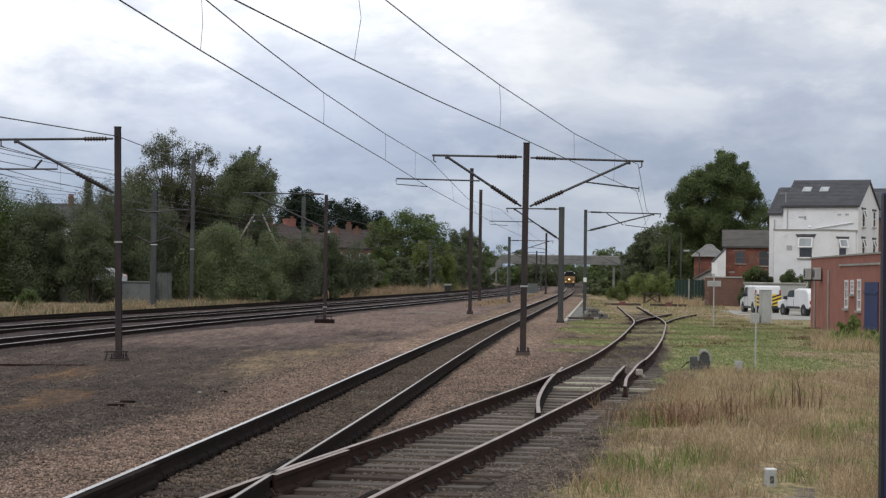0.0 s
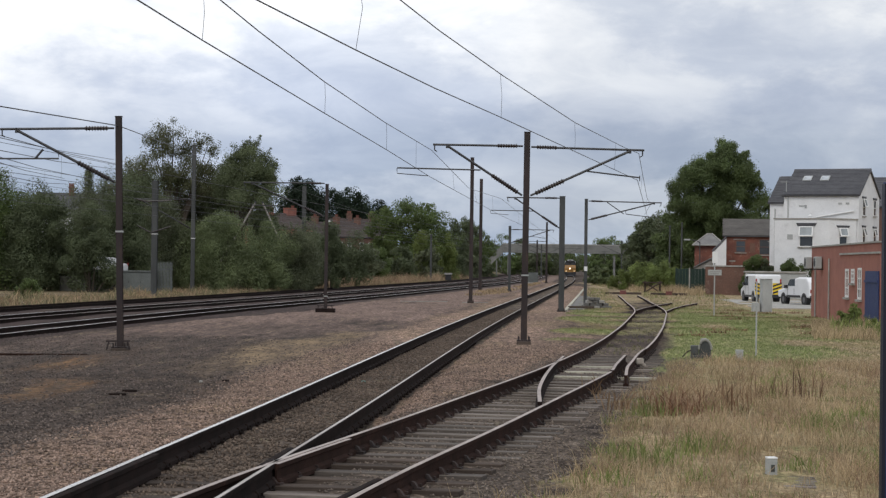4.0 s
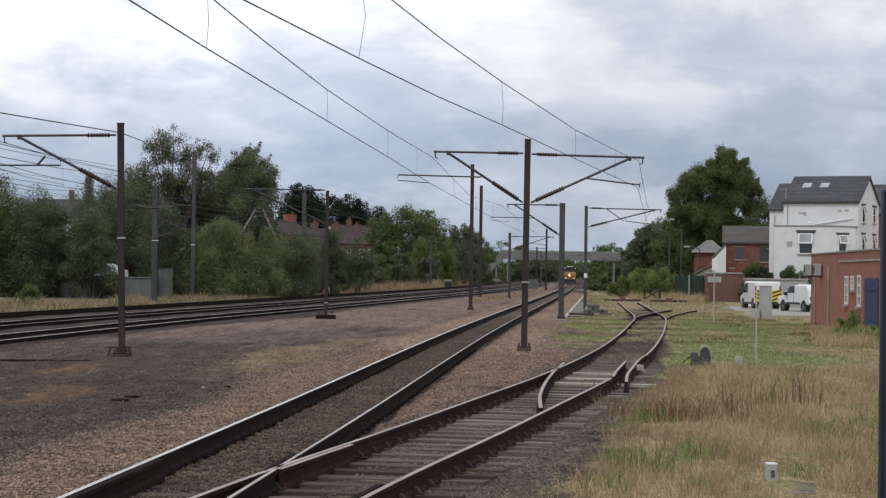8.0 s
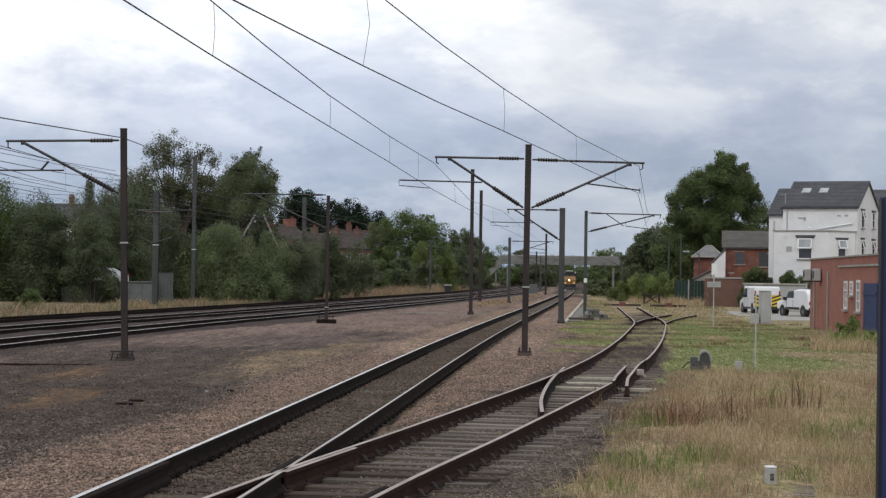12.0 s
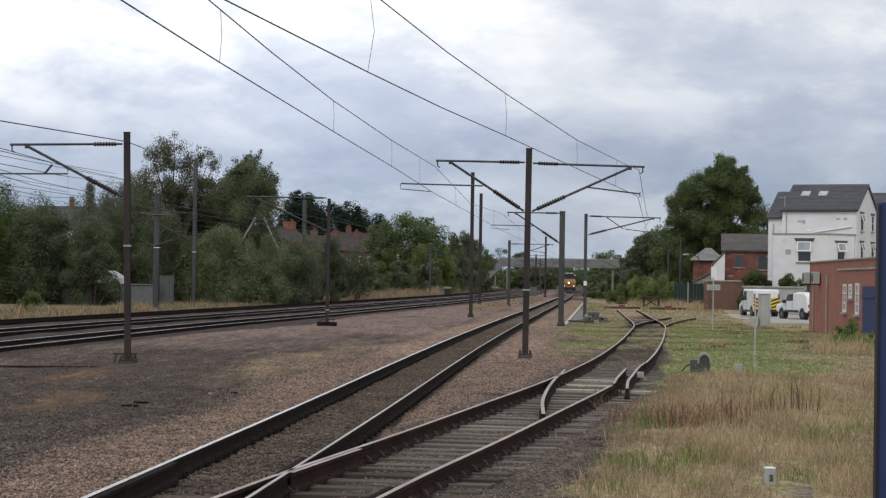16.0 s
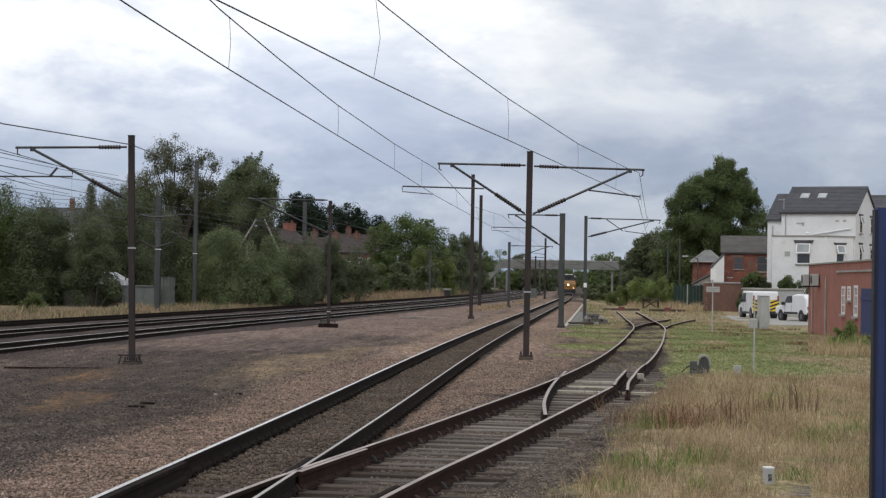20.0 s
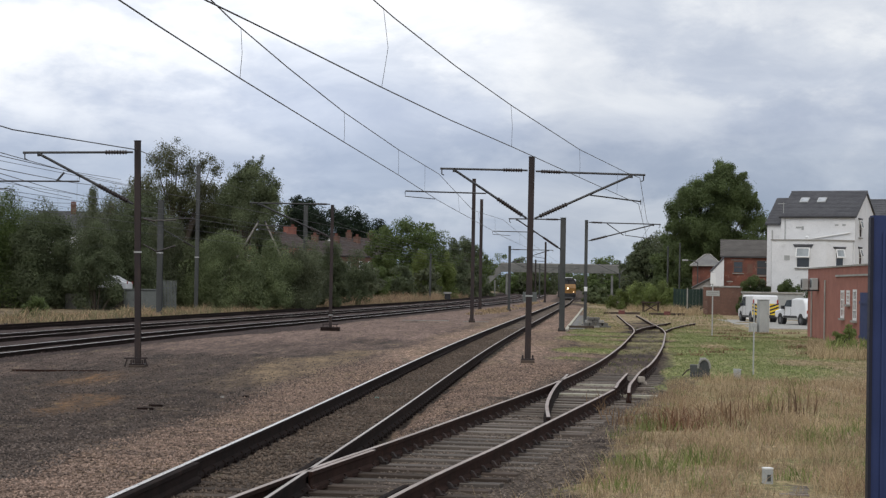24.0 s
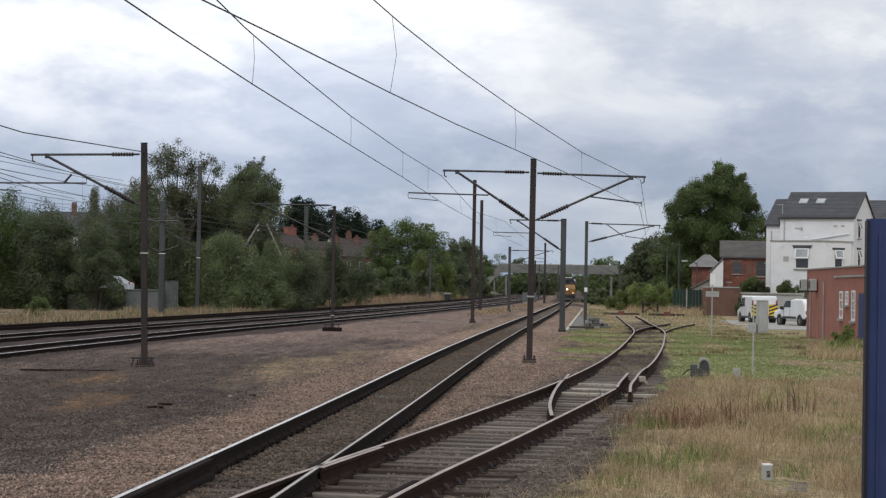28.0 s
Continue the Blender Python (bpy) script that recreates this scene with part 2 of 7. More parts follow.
M_WHITE = material("white_gloss_paint", (0.78, 0.78, 0.77), (0.72, 0.72, 0.71), rough=0.4, scale=2, fine=20, bump=0.03, grain=0.04)
M_VAN = material("white_car_paint", (0.78, 0.79, 0.80), (0.72, 0.73, 0.74), rough=0.22, scale=1, fine=12, bump=0.0, spec=0.6, grain=0.02)
M_TYRE = material("black_rubber", (0.022, 0.022, 0.023), (0.035, 0.034, 0.033), rough=0.85, scale=6, fine=40, bump=0.2)
M_BLACK = material("black_plastic", (0.022, 0.022, 0.024), (0.03, 0.03, 0.032), rough=0.5, scale=4, fine=30, bump=0.05, grain=0.1)
M_GLASS = glass_material("window_glass", (0.028, 0.032, 0.036))
M_YELLOW = material("yellow_paint", (0.78, 0.55, 0.03), (0.70, 0.48, 0.03), rough=0.45, scale=3, fine=20, bump=0.03, grain=0.05)
M_ORANGE = material("amber_yellow_cab_paint", (0.27, 0.135, 0.03), (0.17, 0.085, 0.022), rough=0.45, scale=1.5, fine=12, bump=0.03, grain=0.1)
M_GREY_BOX = material("grey_cabinet_paint", (0.40, 0.41, 0.40), (0.33, 0.34, 0.33), rough=0.6, scale=1.5, fine=20, bump=0.05, third=(0.27, 0.26, 0.24), grain=0.08)
M_BLUE = material("navy_blue_gloss_paint", (0.034, 0.050, 0.135), (0.027, 0.041, 0.112), rough=0.6, scale=2, fine=25, bump=0.03, spec=0.2, grain=0.06)
M_BLUE_DARK = material("blackish_blue_paint", (0.007, 0.008, 0.022), (0.005, 0.006, 0.016), rough=0.5, scale=2, fine=25, bump=0.03, grain=0.06)
M_GREEN_FENCE = material("dark_green_fence_paint", (0.018, 0.042, 0.032), (0.012, 0.03, 0.024), rough=0.6, scale=1.5, fine=15, bump=0.1, grain=0.1)
M_BARK = material("grey_brown_bark", (0.10, 0.08, 0.06), (0.05, 0.04, 0.032), rough=0.95, scale=3, fine=14, bump=0.6, depth=0.03, stretch=(1, 1, 0.3))
M_BARK_PALE = material("pale_birch_bark", (0.36, 0.34, 0.31), (0.14, 0.12, 0.10), rough=0.9, scale=2, fine=12, bump=0.4, stretch=(1, 1, 2.0))
M_LEAF_DARK = leaf_material("dark_green_leaves", (0.104, 0.126, 0.066), (0.134, 0.158, 0.082), (0.078, 0.096, 0.051), 0.40)
M_LEAF_GREY = leaf_material("grey_green_willow_leaves", (0.124, 0.140, 0.080), (0.155, 0.172, 0.098), (0.092, 0.104, 0.062), 0.45)
M_LEAF_WILLOW = leaf_material("pale_willow_leaves", (0.165, 0.200, 0.096), (0.205, 0.240, 0.116), (0.124, 0.152, 0.072), 0.45)
M_LEAF_MID = leaf_material("mid_green_leaves", (0.108, 0.146, 0.050), (0.140, 0.182, 0.064), (0.078, 0.108, 0.037), 0.36)
M_LEAF_LIGHT = leaf_material("fresh_green_leaves", (0.25, 0.31, 0.105), (0.33, 0.39, 0.14), (0.18, 0.23, 0.075), 0.42)
M_LEAF_SYC = leaf_material("sycamore_leaves", (0.112, 0.148, 0.058), (0.155, 0.198, 0.078), (0.076, 0.104, 0.042), 0.45)
M_SLATE_PALE = material("pale_grey_slate", (0.23, 0.225, 0.22), (0.16, 0.158, 0.155), rough=0.8, scale=0.9, fine=12, bump=0.3)
M_SLATE_BROWN = material("brown_grey_slate", (0.115, 0.105, 0.095), (0.075, 0.068, 0.062), rough=0.8, scale=0.9, fine=14, bump=0.3, rand=0.2, grain=0.15)
M_LEAF_BIRCH = leaf_material("olive_birch_leaves", (0.112, 0.118, 0.060), (0.15, 0.154, 0.080), (0.074, 0.080, 0.042), 0.42)
M_LEAF_POPLAR = leaf_material("grey_green_poplar_leaves", (0.130, 0.154, 0.080), (0.168, 0.192, 0.098), (0.096, 0.116, 0.060), 0.42)
# pale base colour stands in for sky reflected in the open casements
M_CASEMENT_GLASS = glass_material("casement_glass", (0.24, 0.265, 0.275))
M_CAR_GLASS = material("car_window_glass", (0.085, 0.10, 0.115), (0.06, 0.07, 0.085), rough=0.2, scale=1.5, fine=10, bump=0.0, spec=0.5)
M_LEAF_SAPLING = leaf_material("yellow_green_sapling_leaves", (0.165, 0.205, 0.062), (0.21, 0.255, 0.08), (0.12, 0.155, 0.046), 0.34)
M_ROOF_RED = material("red_brown_roof_tiles", (0.066, 0.046, 0.040), (0.045, 0.035, 0.032), rough=0.85, scale=0.8, fine=10, bump=0.3, island=0.2)
M_LEAF_PINE = leaf_material("pine_needles", (0.026, 0.042, 0.024), (0.036, 0.056, 0.030), (0.018, 0.028, 0.017), 0.4)


# ---- mesh helpers ----
class Shape:
    """Collects vertices and faces for one mesh."""

    def __init__(self):
        self.v, self.f = [], []

    def add(self, verts, faces, m=None):
        k = len(self.v)
        self.v += [tuple(m @ Vector(p)) if m is not None else tuple(p) for p in verts]
        self.f += [tuple(i + k for i in f) for f in faces]
        return self

    def box(self, x0, x1, y0, y1, z0, z1, m=None):
        v = [(x, y, z) for z in (z0, z1) for y in (y0, y1) for x in (x0, x1)]
        return self.add(v, [(0, 2, 3, 1), (4, 5, 7, 6), (0, 1, 5, 4), (2, 6, 7, 3), (0, 4, 6, 2), (1, 3, 7, 5)], m)

    def soft_box(self, x0, x1, y0, y1, z0, z1, b=0.02, m=None):
        """A box with chamfered edges."""
        bm = bmesh.new()
        bmesh.ops.create_cube(bm, size=1)
        for p in bm.verts:
            p.co = Vector(((x0 + x1) / 2 + p.co.x * (x1 - x0), (y0 + y1) / 2 + p.co.y * (y1 - y0), (z0 + z1) / 2 + p.co.z * (z1 - z0)))
        bmesh.ops.bevel(bm, geom=bm.edges[:], offset=b, segments=2, profile=0.6, affect="EDGES")
        bm.verts.index_update()
        self.add([p.co[:] for p in bm.verts], [[p.index for p in f.verts] for f in bm.faces], m)
        bm.free()
        return self

    def tube(self, path, r, n=8, cap=True, r_end=None):
        """A round bar along a list of points, tapering to r_end."""
        path = [Vector(p) for p in path]
        r_end = r if r_end is None else r_end
        k, last = len(self.v), len(path) - 1
        for i, p in enumerate(path):
            d = (path[min(i + 1, last)] - path[max(i - 1, 0)]).normalized()
            a = d.orthogonal().normalized() if abs(d.z) > 0.9 else d.cross(Vector((0, 0, 1))).normalized()
            b = d.cross(a)
            rr = r + (r_end - r) * i / max(last, 1)
            self.v += [tuple(p + (a * math.cos(t) + b * math.sin(t)) * rr) for t in (2 * math.pi * j / n for j in range(n))]
        for i in range(last):
            for j in range(n):
                self.f.append((k + i * n + j, k + i * n + (j + 1) % n, k + (i + 1) * n + (j + 1) % n, k + (i + 1) * n + j))
        if cap:
            self.f += [tuple(k + j for j in reversed(range(n))), tuple(k + last * n + j for j in range(n))]
        return self

    def turned(self, path_from, path_to, radii, n=10):
        """A body of revolution between two points; radii: (share of the way, radius)."""
        a, b = Vector(path_from), Vector(path_to)
        for (s0, r0), (s1, r1) in zip(radii, radii[1:]):
            self.tube([a.lerp(b, s0), a.lerp(b, s1)], r0, n, cap=True, r_end=r1)
        return self

    def prism(self, outline, x0, x1, m=None):
        """An outline in (y, z), drawn out along x."""
        n = len(outline)
        v = [(x0, y, z) for y, z in outline] + [(x1, y, z) for y, z in outline]
        f = [tuple(reversed(range(n))), tuple(range(n, 2 * n))] + [(i, (i + 1) % n, n + (i + 1) % n, n + i) for i in range(n)]
        return self.add(v, f, m)

    def mesh(self, name, *mats, smooth=False):
        me = bpy.data.meshes.new(name)
        me.from_pydata(self.v, [], self.f)
        for m in mats:
            me.materials.append(m)
        if smooth:
            me.polygons.foreach_set("use_smooth", [True] * len(me.polygons))
        me.update()
        return me


def part(name, shape, mat, parent=None, label="", at=None, smooth=False):
    """Links a shape, or a mesh that is shared, as one object under its thing."""
    ob = new(name, shape.mesh(name, mat, smooth=smooth) if isinstance(shape, Shape) else shape)
    if parent:
        ob.parent = parent
    if at is not None:
        ob.matrix_basis = at
    return tagged(ob, label)


def thing(name, label, category, at=None, group="", kind=""):
    ob = new(name)
    ob.empty_display_size = 0.2
    if at is not None:
        ob.matrix_basis = at
    return tagged(ob, label, category, group, kind)


def soup(name, verts, faces_per, mat, kind="stuff", parent=None, label="", category=""):
    """One mesh from arrays: verts (n, k, 3), every one of the n bits with the same faces."""
    n, k, _ = verts.shape
    loops = np.concatenate([np.array(f) for f in faces_per])
    sizes = np.array([len(f) for f in faces_per])
    me = bpy.data.meshes.new(name)
    me.vertices.add(n * k)
    me.vertices.foreach_set("co", verts.astype(np.float32).ravel())
    me.loops.add(n * len(loops))
    me.loops.foreach_set("vertex_index", (np.arange(n)[:, None] * k + loops[None]).astype(np.int32).ravel())
    me.polygons.add(n * len(sizes))
    tot = np.tile(sizes, n)
    me.polygons.foreach_set("loop_start", (np.cumsum(tot) - tot).astype(np.int32))
    me.materials.append(mat)
    me.update(calc_edges=True)
    ob = new(name, me)
    if parent:
        ob.parent = parent
    return tagged(ob, label, category, kind=kind)


def spline(points, step=1.0):
    """Points along a smooth line through control points (x, y), ordered by y: arrays x, y."""
    px, py = np.array(points, float).T
    y = np.arange(py[0], py[-1] + 1e-6, step)
    slope = np.gradient(px, py)
    i = np.clip(np.searchsorted(py, y, side="right") - 1, 0, len(py) - 2)
    h = py[i + 1] - py[i]
    t = (y - py[i]) / h
    x = (px[i] * (2 * t**3 - 3 * t**2 + 1) + slope[i] * h * (t**3 - 2 * t**2 + t) + px[i + 1] * (3 * t**2 - 2 * t**3) + slope[i + 1] * h * (t**3 - t**2))
    return x, y


MAIN = [(-5.9, -30), (-3.94, 0), (-2.59, 18.3), (-1.73, 30), (-0.42, 49), (0.36, 60), (2.5, 88), (4.02, 107), (8.5, 162), (19.3, 300), (28.5, 440), (35.6, 554), (40.6, 640), (56, 900)]
SIDING = [(-4.6, -2), (-2.9, 9), (-0.98, 20.7), (0.06, 25.8), (1.38, 32.6), (2.72, 39.6), (4.73, 51.7), (6.70, 65.9), (8.75, 82.5), (9.98, 93), (12.1, 120), (15.0, 160), (17.2, 190)]
LEFT_NEAR = [(-18.6, -30), (-15.0, 30), (-12.6, 61.3), (-10.85, 80), (-7.6, 107), (-0.5, 169), (12.6, 300), (22.0, 440), (31.6, 620), (45, 900)]


def along(points, y):
    x, yy = spline(points, 0.5)
    return np.interp(y, yy, x)


# ---- the ground: one sheet to the horizon ----
def smooth01(v, a, b):
    t = np.clip((v - a) / (b - a), 0, 1)
    return t * t * (3 - 2 * t)


def wave_noise(x, y, seed, size):
    """A cheap smooth noise from sines, about -1 to 1."""
    rs = np.random.RandomState(seed)
    out = np.zeros_like(x)
    for k in range(7):
        a, p = rs.uniform(0, 2 * math.pi, 2)
        f = 2 * math.pi / (size * rs.uniform(0.45, 1.6))
        out += np.sin((x * math.cos(a) + y * math.sin(a)) * f + p)
    return out / 3.2


def land(x, y):
    """Height of the ground and its cover at the places given: height, ballast with its painted shoulder shadow, dry
    grass, green grass, ash.
    """
    m, s, l = along(MAIN, y), along(SIDING, np.minimum(y, 190)), along(LEFT_NEAR, y)
    dm, ds, dl = x - m, x - s, x - l
    yn = np.where(y > 40, 40 + (y - 40) * 0.3, y)
    n1, n2, n3 = wave_noise(x, yn, 3, 9.0), wave_noise(x, yn, 5, 3.0), wave_noise(x, yn, 8, 1.1)
    # bed of the running lines; the bulge round y = 92 paints the shoulder's shadow
    left_bed_and_shade = smooth01(dl, -11.5, -10.3) * (1 - smooth01(dl + 0.2 * n2 - 1.5 * np.exp(-(((y - 92) / 14) ** 2)), 1.1, 1.7))
    pink = smooth01(dm + 0.25 * n1 + 0.2 * n2, -3.6, -1.6) * (1 - smooth01(ds + 0.3 * n2, -1.7, -0.7)) * (1 - smooth01(y, 420, 700))
    tongue = smooth01(y + 4 * n2, 58, 70) * smooth01(dm + 0.4 * n2 + 0.3 * n1, 2.6, 4.2) * (1 - smooth01(y, 220, 300))
    pink = pink * (1 - tongue)
    ballast = left_bed_and_shade
    far_verge = 1 - smooth01(y, 230, 330) * (1 - smooth01(np.abs(dm), 20, 40))
    right = far_verge * smooth01(ds + 0.45 * n2 + 0.25 * n3, 1.45 + 0.3 * (1 - smooth01(y, 22, 36)) - 0.5 * smooth01(y, 43, 50), 2.3 + 0.3 * (1 - smooth01(y, 22, 36)) - 0.7 * smooth01(y, 43, 50))
    grass = np.maximum(np.maximum(right, tongue * (0.5 + 0.5 * smooth01(n2 + 0.5 * n1, -0.9, 0.4))), 0.55 * (1 - smooth01(dl + 0.9 * n1 + 0.5 * n2, -13.6, -12.2)) * smooth01(y, 20, 60))
    between = 0.42 + 0.16 * n2 + 0.5 * smooth01(np.abs(ds) + 0.15 * n2, 0.55, 1.15)
    between = np.clip(between, 0, 1)
    grass = grass * np.where((y > 48) & (y < 130), between, 1.0)
    green = smooth01(y + 2 * n1, 45, 50) * (1 - smooth01(y + 8 * n1, 84, 112)) * smooth01(ds, 0.8, 1.5) * (1 - smooth01(ds + 1.2 * n1 + 0.5 * n2, 3.4, 6.4)) * smooth01(wave_noise(x, y * 0.4, 12, 5.0), -1.5, -0.5)
    green = np.maximum(green, 0.75 * tongue * smooth01(n2 + n1, -0.6, 0.7) * (1 - smooth01(y, 95, 130)))
    green = np.maximum(green, 0.45 * right * smooth01(n1 + 0.7 * n2, 0.45, 1.1) * (1 - smooth01(y, 40, 46)))
    green = green * np.where((y > 48) & (y < 130), between, 1.0)
    yard = (1 - pink) * (1 - smooth01(dm, -3.0, -2.2)) * smooth01(dl, 1.2, 2.0)
    rust_patch = np.exp(-(((x + 6.85) / 0.6) ** 2 + ((y - 35.6) / 3.2) ** 2)) + 0.6 * np.exp(-(((x + 8.3) / 1.0) ** 2 + ((y - 43) / 4.0) ** 2))
    moss = yard * smooth01(rust_patch + 0.14 * n2, 0.12, 0.7)
    hay = yard * smooth01(np.exp(-(((x + 3.4 - 0.07 * (y - 55)) / 1.9) ** 2 + ((y - 54) / 13.0) ** 2)) + 0.14 * n2 + 0.1 * n1, 0.18, 0.8)
    path = yard * np.maximum(smooth01(y + 7 * n1, 56, 82) * smooth01(n1 + 0.3 * n2, -2.2, -0.5), 0.42 * (1 - smooth01(dl, 2.0, 5.0)) * smooth01(dl, 1.0, 1.6))
    z = -0.03 + 0.02 * n2 + 0.008 * n3
    z += 0.035 * pink * (1 - smooth01(np.abs(ds), 1.2, 1.7) * 0) + -0.055 * smooth01(ds, -0.95, -0.8) * (1 - smooth01(ds, 1.3, 2.3)) * (1 - smooth01(y, 47, 56))
    z += 0.05 * left_bed_and_shade + 0.05 * grass
    z = np.where(np.abs(dm) < 1.5, np.minimum(z, 0.012), z)
    z -= 0.10 * (1 - smooth01(np.abs(dm), 0.78, 1.05)) * (1 - smooth01(y, 300, 400))
    z -= 0.09 * smooth01(dm, 0.7, 0.8) * (1 - smooth01(dm, 0.95, 1.5))
    return z, ballast, grass, green, moss, path, pink, hay


def ground_material():
    m = bpy.data.materials.new("yard_ground")
    m.use_nodes = True
    nodes, links = m.node_tree.nodes, m.node_tree.links
    p = nodes["Principled BSDF"]
    p.inputs["Roughness"].default_value, p.inputs["Specular IOR Level"].default_value = 0.95, 0.15
    lay = nodes.new("ShaderNodeAttribute")
    lay.attribute_name = "lay"
    co = lay.outputs["Vector"]

    def attr(name):
        a = nodes.new("ShaderNodeAttribute")
        a.attribute_name = name
        return a.outputs["Fac"]

    def ns(scale, detail, rough=0.6, stretch=None):
        n = nodes.new("ShaderNodeTexNoise")
        n.inputs["Scale"].default_value, n.inputs["Detail"].default_value, n.inputs["Roughness"].default_value = scale, detail, rough
        src = co
        if stretch:
            mp = nodes.new("ShaderNodeMapping")
            mp.inputs["Scale"].default_value = stretch
            links.new(co, mp.inputs[0])
            src = mp.outputs[0]
        links.new(src, n.inputs["Vector"])
        return n.outputs["Fac"]

    def rng(v, a, b, lo=0.0, hi=1.0):
        n = nodes.new("ShaderNodeMapRange")
        for i, val in enumerate((a, b, lo, hi)):
            n.inputs[i + 1].default_value = val
        links.new(v, n.inputs[0])
        return n.outputs[0]

    def mix(kind, a, b, f):
        n = nodes.new("ShaderNodeMix")
        n.data_type, n.blend_type = "RGBA", kind
        for v, sock in ((a, n.inputs[6]), (b, n.inputs[7]), (f, n.inputs[0])):
            if isinstance(v, (int, float)):
                sock.default_value = v
            elif isinstance(v, tuple):
                sock.default_value = (*v, 1)
            else:
                links.new(v, sock)
        return n.outputs[2]

    def calc(op, a, b):
        n = nodes.new("ShaderNodeMath")
        n.operation = op
        for v, sock in ((a, n.inputs[0]), (b, n.inputs[1])):
            if isinstance(v, (int, float)):
                sock.default_value = v
            else:
                links.new(v, sock)
        return n.outputs[0]

    big, mid, grain = ns(0.35, 5, 0.6, (1, 0.4, 1)), ns(1.9, 6, 0.7, (1, 0.35, 1)), ns(14.0, 5, 0.7, (1, 0.5, 1))
    jag = rng(mid, 0.3, 0.7, -0.28, 0.28)

    def mask(name, lo=0.38, hi=0.62):
        return rng(calc("ADD", attr(name), jag), lo, hi)

    stones = nodes.new("ShaderNodeTexVoronoi")
    stones.inputs["Scale"].default_value = 17.0
    links.new(co, stones.inputs["Vector"])
    cell = nodes.new("ShaderNodeSeparateColor")
    links.new(stones.outputs["Color"], cell.inputs[0])
    ash = mix("MIX", (0.041, 0.030, 0.025), (0.098, 0.072, 0.056), rng(mid, 0.34, 0.68))
    ash = mix("MULTIPLY", ash, rng(big, 0.32, 0.68, 0.56, 1.26), 1.0)
    ash = mix("MIX", ash, (0.125, 0.084, 0.056), rng(ns(0.55, 7, 0.75, (1, 0.35, 1)), 0.54, 0.68, 0, 0.45))
    pink = mix("MIX", (0.272, 0.183, 0.134), (0.140, 0.098, 0.076), rng(mid, 0.35, 0.7))
    pink = mix("MULTIPLY", pink, rng(big, 0.35, 0.65, 0.72, 1.2), 1.0)
    pink = mix("MIX", pink, (0.225, 0.160, 0.098), rng(ns(0.22, 6, 0.7), 0.48, 0.66, 0, 0.8))
    pink = mix("MULTIPLY", pink, rng(cell.outputs[0], 0, 1, 0.42, 1.60), 1.0)
    dark_bed = mix("MIX", (0.070, 0.054, 0.043), (0.135, 0.104, 0.080), rng(mid, 0.35, 0.65))
    dark_bed = mix("MULTIPLY", dark_bed, rng(cell.outputs[1], 0, 1, 0.6, 1.4), 1.0)
    straw = mix("MIX", (0.37, 0.28, 0.165), (0.215, 0.168, 0.10), rng(mid, 0.36, 0.64))
    straw = mix("MIX", straw, (0.13, 0.145, 0.055), rng(ns(0.9, 5, 0.65), 0.54, 0.66, 0, 0.7))
    lawn = mix("MIX", (0.165, 0.190, 0.064), (0.225, 0.220, 0.095), rng(ns(0.9, 6, 0.7, (1, 0.3, 1)), 0.40, 0.62))
    moss = mix("MIX", (0.185, 0.100, 0.045), (0.085, 0.062, 0.045), rng(ns(2.6, 6, 0.75, (1, 0.35, 1)), 0.40, 0.62))
    col = mix("MIX", ash, mix("MIX", (0.250, 0.174, 0.142), (0.142, 0.098, 0.080), rng(ns(0.7, 7, 0.8, (1, 0.5, 1)), 0.38, 0.64)), calc("MULTIPLY", mask("path", 0.1, 0.9), 0.85))
    col = mix("MIX", col, mix("MIX", (0.235, 0.168, 0.100), (0.125, 0.090, 0.062), rng(ns(1.1, 6, 0.75), 0.42, 0.64)), calc("MULTIPLY", mask("hay", 0.1, 0.9), 0.85))
    col = mix("MIX", col, moss, calc("MULTIPLY", mask("moss", 0.1, 0.9), 0.72))
    # dark ballast; the same colour draws the shadow below its shoulder near y = 92
    col = mix("MIX", col, mix("MIX", (0.032, 0.022, 0.020), (0.070, 0.048, 0.042), rng(mid, 0.35, 0.65)), mask("ballast"))
    col = mix("MIX", col, pink, mask("pink", 0.12, 0.95))
    col = mix("MIX", col, dark_bed, mask("bed"))
    col = mix("MIX", col, straw, mask("grass", 0.25, 0.75))
    col = mix("MIX", col, lawn, mask("green", 0.12, 0.88))
    col = mix("MULTIPLY", col, rng(grain, 0.3, 0.7, 0.42, 1.55), 1.0)
    col = mix("MULTIPLY", col, rng(ns(4.8, 5, 0.75, (1, 0.35, 1)), 0.33, 0.67, 0.60, 1.36), 1.0)
    links.new(col, p.inputs["Base Color"])
    b1 = nodes.new("ShaderNodeBump")
    b1.inputs["Strength"].default_value, b1.inputs["Distance"].default_value = 0.9, 0.04
    links.new(calc("ADD", grain, calc("MULTIPLY", stones.outputs["Distance"], -0.8)), b1.inputs["Height"])
    links.new(b1.outputs[0], p.inputs["Normal"])
    return m


